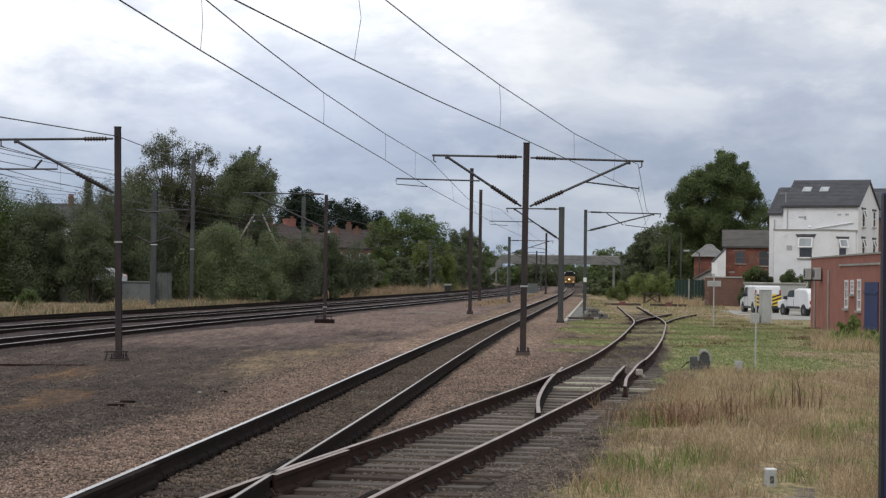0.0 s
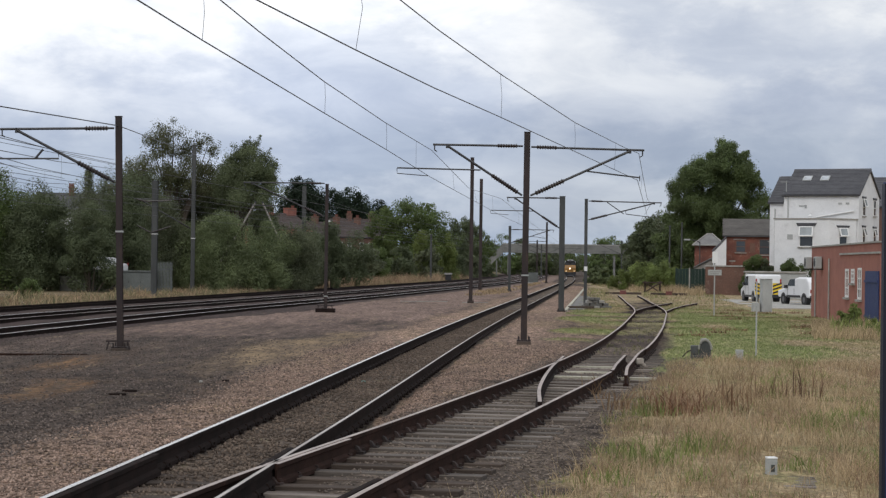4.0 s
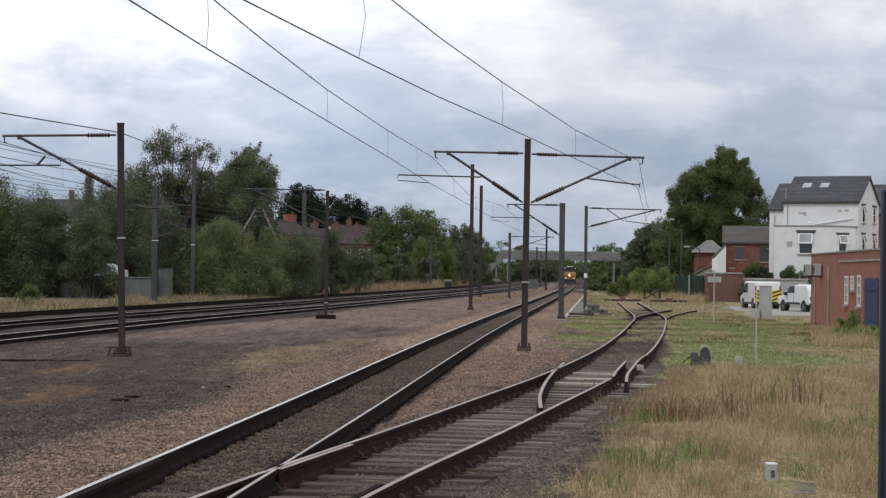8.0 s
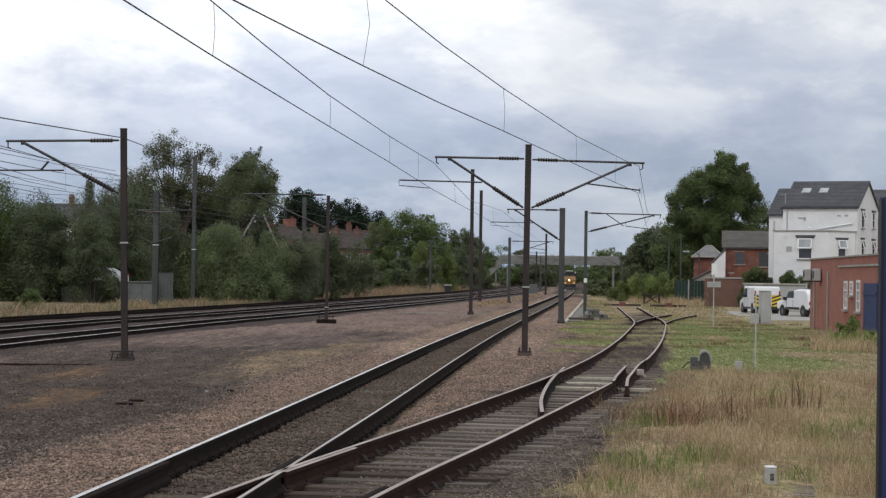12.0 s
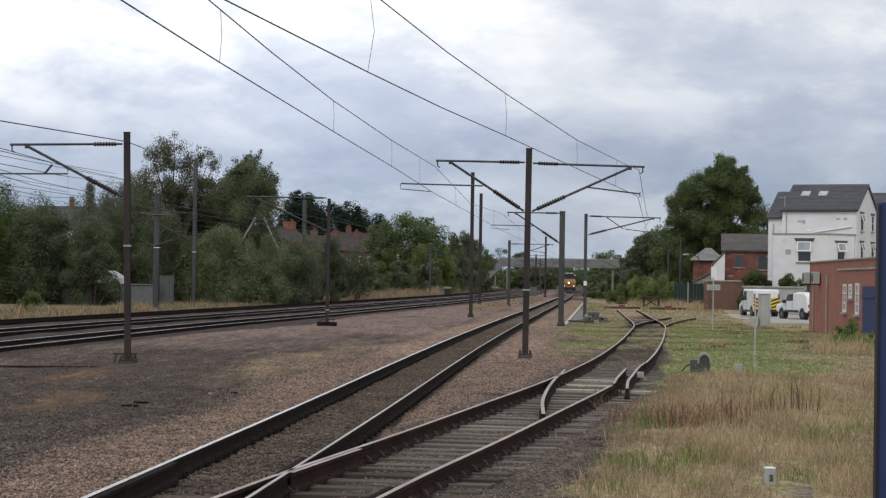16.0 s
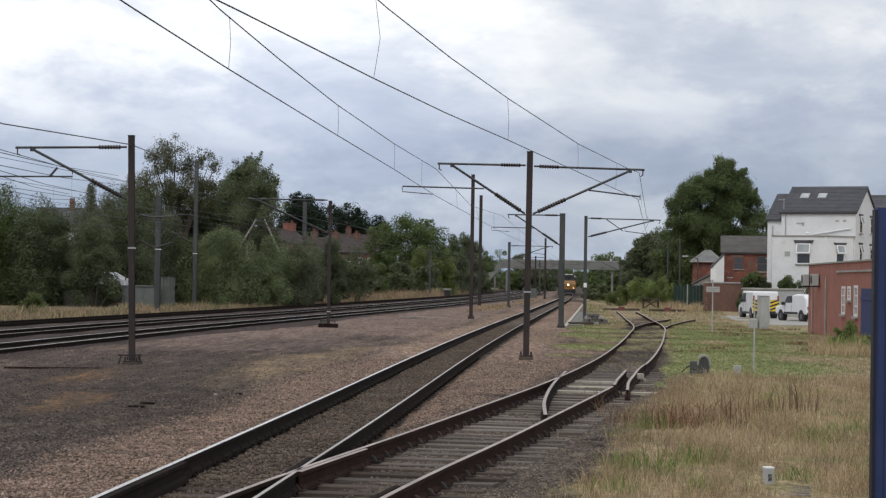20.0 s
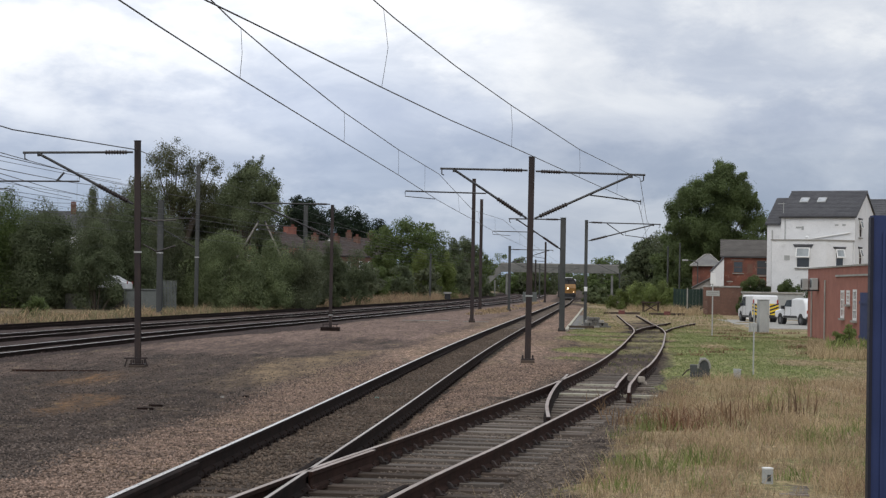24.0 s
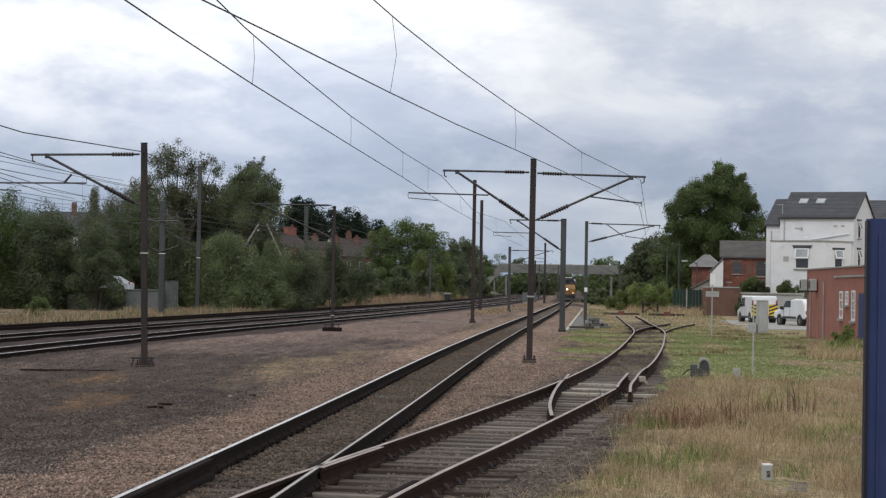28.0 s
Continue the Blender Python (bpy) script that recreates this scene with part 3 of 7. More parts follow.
def build_ground():
    xs = np.concatenate([np.linspace(-2600, -300, 12), np.linspace(-240, -62, 14), np.arange(-60, -14, 1.0), np.arange(-14, 16, 0.25), np.arange(16, 60, 1.0), np.linspace(62, 240, 14), np.linspace(300, 2600, 12)])
    ys = np.concatenate([np.linspace(-400, -30, 8), np.arange(-25, 14, 3.0), np.arange(14, 60, 0.22), np.arange(60, 130, 0.6), np.arange(130, 320, 2.5), np.linspace(325, 900, 40), np.linspace(1000, 4200, 14)])
    gx, gy = np.meshgrid(xs, ys)
    z, ballast, grass, green, moss, path, pink, hay = land(gx, gy)
    dm = np.abs(gx - along(MAIN, gy))
    bed = (1 - smooth01(dm + 0.12 * wave_noise(gx, gy, 21, 1.6), 0.72, 1.0)) * (1 - smooth01(gy, 500, 700))
    ds = gx - along(SIDING, np.minimum(gy, 190))
    bed = np.maximum(bed, 0.95 * smooth01(ds, -1.0, -0.8) * (1 - smooth01(ds + 0.3 * wave_noise(gx, gy, 22, 1.4), 1.6 - 0.75 * smooth01(gy, 40, 47), 2.3 - 1.2 * smooth01(gy, 40, 47))) * (1 - smooth01(gy, 52, 62)))
    w, h = len(xs), len(ys)
    idx = np.arange(w * h).reshape(h, w)
    faces = np.stack([idx[:-1, :-1], idx[:-1, 1:], idx[1:, 1:], idx[1:, :-1]], -1).reshape(-1, 4)
    me = bpy.data.meshes.new("ground")
    me.vertices.add(w * h)
    me.vertices.foreach_set("co", np.stack([gx, gy, z], -1).astype(np.float32).ravel())
    me.loops.add(faces.size)
    me.loops.foreach_set("vertex_index", faces.astype(np.int32).ravel())
    me.polygons.add(len(faces))
    me.polygons.foreach_set("loop_start", np.arange(0, faces.size, 4, dtype=np.int32))
    me.update(calc_edges=True)
    for name, v in (("ballast", ballast), ("grass", grass), ("green", green), ("moss", moss), ("path", path), ("pink", pink), ("bed", bed), ("hay", hay)):
        me.attributes.new(name, "FLOAT", "POINT").data.foreach_set("value", v.astype(np.float32).ravel())
    lay = np.stack([gx, np.where(gy > 40, 40 + (gy - 40) * 0.35, gy), z], -1)
    me.attributes.new("lay", "FLOAT_VECTOR", "POINT").data.foreach_set("vector", lay.astype(np.float32).ravel())
    me.materials.append(ground_material())
    me.polygons.foreach_set("use_smooth", [True] * len(me.polygons))
    tagged(new("ground", me), "yard ground of grey ash, pinkish ballast and dry grass", "ground", kind="structure")


build_ground()


# ---- railway tracks ----
WEB = [(-0.036, 0.155), (-0.036, 0.112), (-0.012, 0.095), (-0.012, 0.0), (-0.055, -0.03), (-0.06, -0.075), (0.06, -0.075), (0.055, -0.03), (0.012, 0.0), (0.012, 0.095), (0.036, 0.112), (0.036, 0.155)]
HEAD = [(-0.020, 0.1555), (-0.016, 0.1585), (0.018, 0.1585), (0.022, 0.1555)]
HEAD_WIDE = [(-0.031, 0.1555), (-0.026, 0.1585), (0.026, 0.1585), (0.031, 0.1555)]


def sweep(shape, profile, xs, ys, side, y_from, y_to, close):
    """Draws a profile along a line in the plan, set off to one side of it."""
    keep = (ys >= y_from) & (ys <= y_to)
    x, y = xs[keep], ys[keep]
    tx, ty = np.gradient(x), np.gradient(y)
    ln = np.hypot(tx, ty)
    nx, ny = ty / ln, -tx / ln
    n, k = len(profile), len(shape.v)
    for i in range(len(x)):
        shape.v += [(x[i] + nx[i] * (side + u), y[i] + ny[i] * (side + u), w) for u, w in profile]
    for i in range(len(x) - 1):
        for j in range(n if close else n - 1):
            a, b = k + i * n + j, k + i * n + (j + 1) % n
            shape.f.append((a, b, b + n, a + n))
    if close:
        shape.f += [tuple(range(k + n - 1, k - 1, -1)), tuple(range(len(shape.v) - n, len(shape.v)))]
    return shape


def rail(track, line, side, y_from, y_to, head_mat, step=1.0, name="rail", label="", web=None, wide=False):
    xs, ys = spline(line, step)
    r = part(name, sweep(Shape(), WEB, xs, ys, side, y_from, y_to, True), web or M_RUST, track, label or "rusty brown steel rail")
    part("rail_head", sweep(Shape(), HEAD_WIDE if wide or head_mat is M_RAIL_DULL else HEAD, xs, ys, side, y_from, y_to, False), head_mat, r, "bright worn running surface")
    return r


def heading(line, y):
    d = 0.5
    return -math.degrees(math.atan2(float(along(line, y + d) - along(line, y - d)), 2 * d))


def chair_mesh(mat):
    s = Shape()
    s.box(-0.19, 0.19, -0.09, 0.09, 0.0, 0.035)
    for sx in (-1, 1):
        s.add([(sx * 0.05, -0.07, 0.03), (sx * 0.05, 0.07, 0.03), (sx * 0.14, 0.06, 0.03), (sx * 0.14, -0.06, 0.03), (sx * 0.045, -0.05, 0.10), (sx * 0.045, 0.05, 0.10), (sx * 0.085, 0.04, 0.09), (sx * 0.085, -0.04, 0.09)],
              [(0, 1, 5, 4), (1, 2, 6, 5), (2, 3, 7, 6), (3, 0, 4, 7), (4, 5, 6, 7)])
        s.tube([(sx * 0.155, 0.045 * sx, 0.03), (sx * 0.155, 0.045 * sx, 0.07)], 0.022, 6)
    return s.mesh("chair", mat)


def sleeper_mesh(mat, half, seed):
    rs = random.Random(seed)
    bm = bmesh.new()
    bmesh.ops.create_cube(bm, size=1)
    for v in bm.verts:
        v.co = Vector((v.co.x * 2 * half + rs.uniform(-0.02, 0.02), v.co.y * 0.23 + rs.uniform(-0.008, 0.008), v.co.z * 0.13 - 0.045 + rs.uniform(-0.004, 0.004)))
    bmesh.ops.bevel(bm, geom=bm.edges[:], offset=0.008, segments=1, affect="EDGES")
    me = bpy.data.meshes.new("sleeper")
    bm.to_mesh(me)
    bm.free()
    me.materials.append(mat)
    return me


main_track = thing("main_track", "straight railway track with bright worn rails in brown ballast", "railway track", kind="structure")
for side in (-0.7525, 0.7525):
    rail(main_track, MAIN, side, -25, 880, M_RAIL_TOP if side < 0 else M_RAIL_WORN, 2.0, wide=side < 0)
siding_track = thing("siding_track", "rusty siding track on weathered timber sleepers", "railway track", kind="structure")
rail(siding_track, SIDING, -0.7525, -1, 150, M_RAIL_DULL, web=M_RUST_RED)
rail(siding_track, SIDING, 0.7525, -1, 40.5, M_RAIL_DULL, web=M_RUST_RED)
rail(siding_track, SIDING, 0.7525, 51, 150, M_RAIL_DULL, web=M_RUST_RED)
for k, name in enumerate(("fast_track", "slow_track", "loop_track")):
    t = thing(name, "running line curving away beside the bushes in dark ballast", "railway track", kind="structure")
    line = [(x - (0.05, 4.3, 9.0)[k], y) for x, y in LEFT_NEAR]
    for side in (-0.7525, 0.7525):
        rail(t, line, side, 20, 600, M_RAIL_TOP if (k < 2 and side < 0) or (k == 0) else M_RAIL_WORN if k < 2 else M_RUST, 3.0, wide=True)

# check rails beside the crossing, and the trap points of the siding
check = [(x, y) for x, y in MAIN]
rail(main_track, check, -0.66, 14.5, 22.2, M_RUST, name="check_rail", label="rusty check rail beside the crossing")
rail(siding_track, SIDING, -0.672, 20.6, 24.2, M_RAIL_DULL, name="wing_rail", label="worn wing rail of the crossing", web=M_RUST_RED)
rail(main_track, MAIN, 0.672, 20.4, 23.0, M_RUST, name="wing_rail", label="worn wing rail of the crossing")
rail(siding_track, SIDING, 0.66, 14.5, 20.8, M_RUST, name="check_rail", label="rusty check rail beside the crossing")
TRAP = [(1.66, 30.9), (1.80, 34.0), (2.02, 37.0), (2.38, 41.0), (3.02, 46.8)]
rail(siding_track, TRAP, 0.0, 30.9, 46.5, M_RAIL_DULL, 0.5, "trap_rail", "curved trap rail leading off the siding")
TRAP_STOCK = [(3.72, 38.6), (4.08, 42.0), (4.42, 44.5), (4.66, 46.3), (4.95, 48.4), (5.36, 51.0), (5.52, 52.0)]
rail(siding_track, TRAP_STOCK, 0.0, 38.6, 51.1, M_RAIL_DULL, 0.5, "trap_rail", "curved trap rail leading off the siding", M_RUST_RED)
SWITCH_BLADE = [(3.46, 39.4), (3.62, 40.5), (3.86, 42.5), (4.17, 44.8), (4.58, 47.8)]
rail(siding_track, SWITCH_BLADE, 0.0, 40.4, 47.8, M_RAIL_DULL, 0.5, "switch_blade", "worn tapered switch blade", M_RUST_RED)

# the far fork of the siding
spur_track = thing("spur_track", "rusty spur turning off the siding through weeds", "railway track", kind="structure")
SPUR = [(8.75, 83.0), (10.75, 98.5), (12.9, 110.0), (15.3, 121.0), (18.6, 136.0), (20.3, 144.0)]
for side in (-0.7525, 0.7525):
    rail(spur_track, SPUR, side, 96, 119, M_RAIL_DULL, web=M_RUST_RED)

chair, chair_dark = chair_mesh(M_CHAIR), chair_mesh(M_RUST)
sleepers = [sleeper_mesh(M_SLEEPER, 1.30, k) for k in range(4)]
sleepers_dark = [sleeper_mesh(M_SLEEPER_OLD, 1.30, k) for k in (14, 15)]
pale = sleeper_mesh(M_SLEEPER_PALE, 1.32, 9)
pale_short = sleeper_mesh(M_SLEEPER_PALE, 0.58, 11)
for i in range(60):
    y = 14.0 + 0.70 * i
    if y > 55:
        break
    turn = heading(SIDING, y)
    rs = random.Random(i)
    x = float(along(SIDING, y))
    me = sleepers_dark[i % 2] if y < 25 and i % 3 else pale if i == 39 else pale_short if i in (42, 45) else sleepers[i % 4]
    part("sleeper", me, None, siding_track, at=pose(x + rs.uniform(-0.05, 0.05) + (0.28 if i == 39 else 0.0), y, (-0.045 if me is pale or me is pale_short else -0.072) + rs.uniform(-0.016, 0.010), rs.uniform(-1, 1), rs.uniform(-0.4, 0.4), turn + rs.uniform(-1.2, 1.2)))
    for side in (-0.7525, 0.7525):
        part("chair", chair, None, siding_track, at=pose(x, y, -0.072, 0, 0, turn) @ Matrix.Translation((side, 0, 0)) @ Matrix.Diagonal((0.8, 0.8, 1.0, 1)))
old = sleeper_mesh(M_SLEEPER_OLD, 1.30, 30)
for i in range(70):
    y = 13.6 + 0.65 * i
    turn = heading(MAIN, y)
    x = float(along(MAIN, y))
    if y < 22.5:
        part("sleeper", old, None, main_track, at=pose(x, y, -0.092 - 0.001 * i, 0, 0, turn))
    for side in (-0.7525, 0.7525):
        part("chair", chair_dark, None, main_track, at=pose(x, y, -0.085, 0, 0, turn) @ Matrix.Translation((side, 0, 0)) @ Matrix.Diagonal((0.55, 0.8, 0.9, 1)))


# ---- overhead line: masts, brackets and wires ----
def h_beam(s, x, y, z0, z1, w=0.2, d=0.2, t=0.014):
    """An upright H-section steel column."""
    p = [(-w / 2, -d / 2), (w / 2, -d / 2), (w / 2, -d / 2 + t), (t / 2, -d / 2 + t), (t / 2, d / 2 - t), (w / 2, d / 2 - t), (w / 2, d / 2), (-w / 2, d / 2), (-w / 2, d / 2 - t), (-t / 2, d / 2 - t), (-t / 2, -d / 2 + t), (-w / 2, -d / 2 + t)]
    n = len(p)
    s.add([(x + a, y + b, z0) for a, b in p] + [(x + a, y + b, z1) for a, b in p], [tuple(reversed(range(n))), tuple(range(n, 2 * n))] + [(i, (i + 1) % n, n + (i + 1) % n, n + i) for i in range(n)])
    return s


def insulator(a, b, r=0.07, sheds=8):
    s = Shape()
    a, b = Vector(a), Vector(b)
    s.tube([a, b], r * 0.62, 10)
    for i in range(sheds):
        c = a.lerp(b, (i + 0.5) / sheds)
        d = (b - a).normalized() * 0.022
        s.tube([c - d, c], r * 0.66, 10, True, r)
        s.tube([c, c + d * 0.5], r, 10, True, r * 0.6)
    return s


def mast(x, y, z0, top, w=0.2, mat=None, label="", bands=(), foot=True, lean=0.0):
    m = thing("catenary_mast", label or "dark weathered steel catenary mast beside the track", "mast", pose(x, y, z0, 0, lean, 0), group="catenary masts")
    part("column", h_beam(Shape(), 0, 0, -0.3, top, w, w), mat or M_MAST, m)
    part("cap_plate", Shape().box(-w / 2 - 0.01, w / 2 + 0.01, -w / 2 - 0.01, w / 2 + 0.01, top, top + 0.02), mat or M_MAST, m)
    if foot:
        f = part("foundation", Shape().soft_box(-0.2, 0.2, -0.26, 0.26, -0.3, 0.03, 0.03), M_SLEEPER_OLD, m, "dirt-stained foundation block")
        part("base_plate", Shape().box(-0.2, 0.2, -0.2, 0.2, 0.034, 0.07), M_MAST, f)
        for sx in (-0.15, 0.15):
            for sy in (-0.18, 0.18):
                part("bolt", Shape().tube([(sx, sy, 0.07), (sx, sy, 0.17)], 0.022, 6), M_MAST, f)
    for zb, mb in bands:
        part("mast_band", Shape().box(-w / 2 - 0.015, w / 2 + 0.015, -w / 2 - 0.015, w / 2 + 0.015, zb, zb + 0.045), mb, m)
    return m


def bracket(m, reach, z_top, z_foot, z_reg, reg_from, reg_to, drop=0.0, ins=0.55):
    """A cantilever bracket on a mast, along x: a top tube with its insulator, a sloping strut and a registration arm."""
    sg = 1 if reach > 0 else -1
    a = sg * 0.12
    b = part("bracket", Shape().tube([(a + sg * (0.18 + ins), 0, z_top + drop * 0.3), (reach, 0, z_top + drop)], 0.032, 8), M_TUBE, m, "dark tubular cantilever bracket")
    part("bracket_foot", Shape().tube([(a, 0, z_top), (a + sg * 0.2, 0, z_top)], 0.028, 8), M_TUBE, b)
    part("insulator", insulator((a + sg * 0.16, 0, z_top), (a + sg * (0.2 + ins), 0, z_top + drop * 0.25)), M_INSUL, b, "ribbed brown porcelain insulator")
    s0, s1 = Vector((a, 0, z_foot)), Vector((reach - sg * 0.42, 0, z_top + drop - 0.03))
    d = (s1 - s0).normalized()
    part("strut", Shape().tube([s0 + d * (0.2 + ins * 1.5), s1], 0.036, 8), M_TUBE, b)
    part("strut_foot", Shape().tube([s0, s0 + d * 0.2], 0.03, 8), M_TUBE, b)
    part("insulator", insulator(s0 + d * 0.16, s0 + d * (0.24 + ins * 1.5), 0.085, 11), M_INSUL, b, "ribbed brown porcelain insulator")
    # clamp hooks
    part("clamp", Shape().tube([(reach - sg * 0.05, 0, z_top + drop), (reach - sg * 0.05, 0, z_top + drop - 0.16), (reach - sg * 0.12, 0, z_top + drop - 0.2)], 0.02, 6), M_TUBE, b)
    part("clamp", Shape().tube([(s1.x, 0, z_top + drop + 0.03), (s1.x, 0, z_top + drop - 0.1)], 0.045, 6), M_TUBE, b)
    if reg_to is not None:
        share = (reg_from - s0.x) / (s1.x - s0.x)
        j = s0.lerp(s1, share)
        part("registration_arm", Shape().tube([j, (reg_from + sg * 0.1 * 0, 0, z_reg), (reg_to, 0, z_reg + (0.02 if sg < 0 else -0.16))], 0.022, 8), M_TUBE, b)
        part("steady_arm", Shape().tube([(reg_to - sg * 0.05 + 0.06 * sg, 0, z_reg), (reg_to, 0, z_reg - 0.14), (reg_to - sg * 0.9, 0, z_reg - 0.2)] if sg < 0 else [(reg_to, 0, z_reg - 0.1), (reg_to, 0, z_reg - 0.26)], 0.014, 6), M_TUBE, b)
    return b


def wire(name, points, r, label, sag=0.0):
    """A wire through points, sagging between them."""
    s = Shape()
    path = []
    for a, b in zip(points, points[1:]):
        n = 10
        for i in range(n):
            t = i / n
            p = Vector(a).lerp(Vector(b), t)
            path.append(p - Vector((0, 0, 4 * sag * t * (1 - t))))
    path.append(Vector(points[-1]))
    s.tube(path, r, 5)
    ob = part(name, s, M_WIRE, None, label)
    return tagged(ob, label, "wire", "overhead wires")


def equipment(contact, carrier, droppers, label_c, label_m):
    """A contact wire and its messenger wire, tied by droppers that belong to the messenger."""
    wire("contact_wire", contact, 0.0085, label_c)
    ob = wire("messenger_wire", carrier, 0.0085, label_m)

    def at_y(pts, y):
        for a, b in zip(pts, pts[1:]):
            if a[1] <= y <= b[1]:
                return Vector(a).lerp(Vector(b), (y - a[1]) / (b[1] - a[1]))
        return Vector(pts[-1])

    for y, bow in droppers:
        a, b = at_y(carrier, y), at_y(contact, y)
        part("dropper", Shape().tube([a, a.lerp(b, 0.5) + Vector((bow, 0, 0)), b], 0.0035, 5), M_WIRE, ob, "thin dropper wire")
    return ob


# the near mast between main line and siding, with a bracket to either side
mc = mast(2.46, 57.0, 0.05, 6.12, 0.175, bands=((1.93, M_GREY_BOX), (2.0, M_MAST)), label="dark brown steel mast between main line and siding", lean=0.3)
bracket(mc, -2.75, 5.72, 4.28, 5.0, -1.35, -3.78)
bracket(mc, 3.42, 5.70, 4.28, 5.02, 1.76, 3.30, -0.04)
ml = mast(-8.17, 50.3, 0.0, 5.97, 0.155, lean=-1.2, bands=((3.0, M_GREY_BOX),), label="dark brown steel mast beside the running lines")
bracket(ml, -3.05, 5.68, 4.30, 4.91, -1.55, -4.2)
stub = mast(5.97, 97.5, 0.0, 5.8, 0.27, M_MAST_GREY, "stout grey steel mast at the platform end", foot=True)
bracket(stub, -2.8, 5.72, 4.2, 5.05, -1.4, -3.6)
m4 = mast(7.92, 107.8, 0.0, 6.05, 0.17, M_MAST_GREY, "slim grey mast with a white number plate")
bracket(m4, 4.2, 5.95, 4.9, 5.25, 2.2, 3.6, -0.05)
part("number_plate", Shape().soft_box(-0.09, 0.09, -0.13, -0.115, 2.05, 2.3, 0.01), M_WHITE, m4, "small white plate")
part("web_tube", Shape().tube([(1.15, 0, 5.9), (2.1, 0, 5.25)], 0.028, 6), M_TUBE, m4)
part("hanger", Shape().tube([(-1.95, 0, 5.15), (-2.15, 0, 4.92)], 0.03, 6), M_TUBE, ml)
mb = mast(1.68, 118.0, 0.05, 8.8, 0.22, label="tall dark steel mast with bare top")
md = mast(-5.56, 92.5, 0.0, 6.05, 0.15, label="dark mast standing beside the running lines", bands=((0.7, M_GREY_BOX),))
m845 = mast(3.2, 172.0, 0.0, 10.0, 0.28, label="tall dark steel mast far along the line")
m898 = mast(5.9, 175.0, 0.0, 5.9, 0.24, M_MAST_GREY, "grey mast further along the line")
m965 = mast(14.2, 270.0, 0.0, 8.5, 0.26, label="dark mast beside the far platform")
bracket(m898, 4.0, 5.6, 4.4, 5.0, 2.0, 3.2)
bracket(m965, -4.2, 5.8, 4.4, 5.0, -2.0, -3.4)
bracket(md, -4.0, 6.1, 4.5, 5.0, -2.0, -3.6)
me_ = mast(-18.6, 143.0, 0.0, 10.9, 0.28, M_MAST_GREY, "tall grey mast before the bushes", bands=((4.0, M_WHITE),))
m265 = mast(-18.4, 123.0, 0.0, 7.4, 0.36, M_MAST_GREY, "broad weathered post before the bushes", bands=((4.0, M_WHITE),))
# raised trestles round the feet of the masts beside the running lines
part("plinth", Shape().soft_box(-0.46, 0.46, -0.34, 0.34, -0.2, 0.14, 0.03), M_RUST, md, "dark timber plinth")
for m, wide in ((ml, 1.0), (md, 1.3)):
    for sx in (-0.24 * wide, 0.24 * wide):
        part("trestle_leg", Shape().tube([(sx * 1.25, -0.3, 0.0), (sx, -0.3, 0.2 * wide)], 0.022, 6), M_MAST, m)
    part("trestle_bar", Shape().box(-0.31 * wide, 0.31 * wide, -0.33, -0.29, 0.2 * wide, 0.2 * wide + 0.04), M_MAST, m)
bracket(me_, -4.4, 6.9, 4.7, 6.0, -2.0, None)
part("cross_arm", Shape().tube([(-0.3, -0.2, 6.1), (1.0, -0.2, 6.15)], 0.05, 6), M_INSUL, m265)
part("cross_arm", Shape().tube([(-1.1, -0.2, 6.2), (-0.3, -0.2, 6.05)], 0.06, 6), M_INSUL, m265)
part("cross_arm", Shape().tube([(-1.1, -0.2, 4.55), (-0.2, -0.2, 4.1), (1.0, -0.2, 4.5)], 0.05, 6), M_INSUL, m265)
m530 = mast(-14.5, 198.0, 0.0, 10.2, 0.42, M_MAST_GREY, "tall grey mast before the bushes")
m758 = mast(-2.0, 270.0, 0.0, 6.6, 0.28, M_MAST_GREY, "grey mast far along the running lines")
m945 = mast(15.7, 330.0, 0.0, 6.8, 0.25, label="dark mast far along the line")
bracket(m945, -4.0, 6.2, 4.6, 5.0, -2.0, -3.4)
for x, y in ((19.9, 400.0), (24.2, 405.0), (30.2, 330.0)):
    far = mast(x, y, 0.0, 6.9, 0.26, M_MAST_GREY, "grey mast far along the line")
    bracket(far, 4.2 if x < 30 else -4.2, 6.2, 4.6, 5.0, 2.0 if x < 30 else -2.0, 3.4 if x < 30 else -3.4)

equipment([(-5.1, -20, 4.8), (-2.96, 18.0, 4.8), (-2.65, 22.95, 4.8), (-1.91, 33.4, 4.8), (-1.18, 43.4, 4.8), (-0.3, 57, 4.82), (2.9, 97.5, 4.8), (6.2, 135, 4.8), (17.6, 290, 4.8)],
          [(-5.1, -20, 6.2), (-2.96, 18.0, 5.55), (-2.69, 22.35, 5.43), (-2.38, 26.8, 5.37), (-1.92, 33.35, 5.33), (-1.19, 43.35, 5.38), (-0.3, 57, 5.62), (1.0, 75, 5.25), (2.9, 97.5, 5.65), (6.2, 135, 5.2), (17.6, 290, 5.6)],
          [(8, 0), (22.95, 0.02), (33.4, 0.01), (43.4, 0.005), (51.5, 0), (66, 0), (78, 0), (90, 0), (115, 0)], "thin contact wire above the main line", "thin messenger wire above the main line")
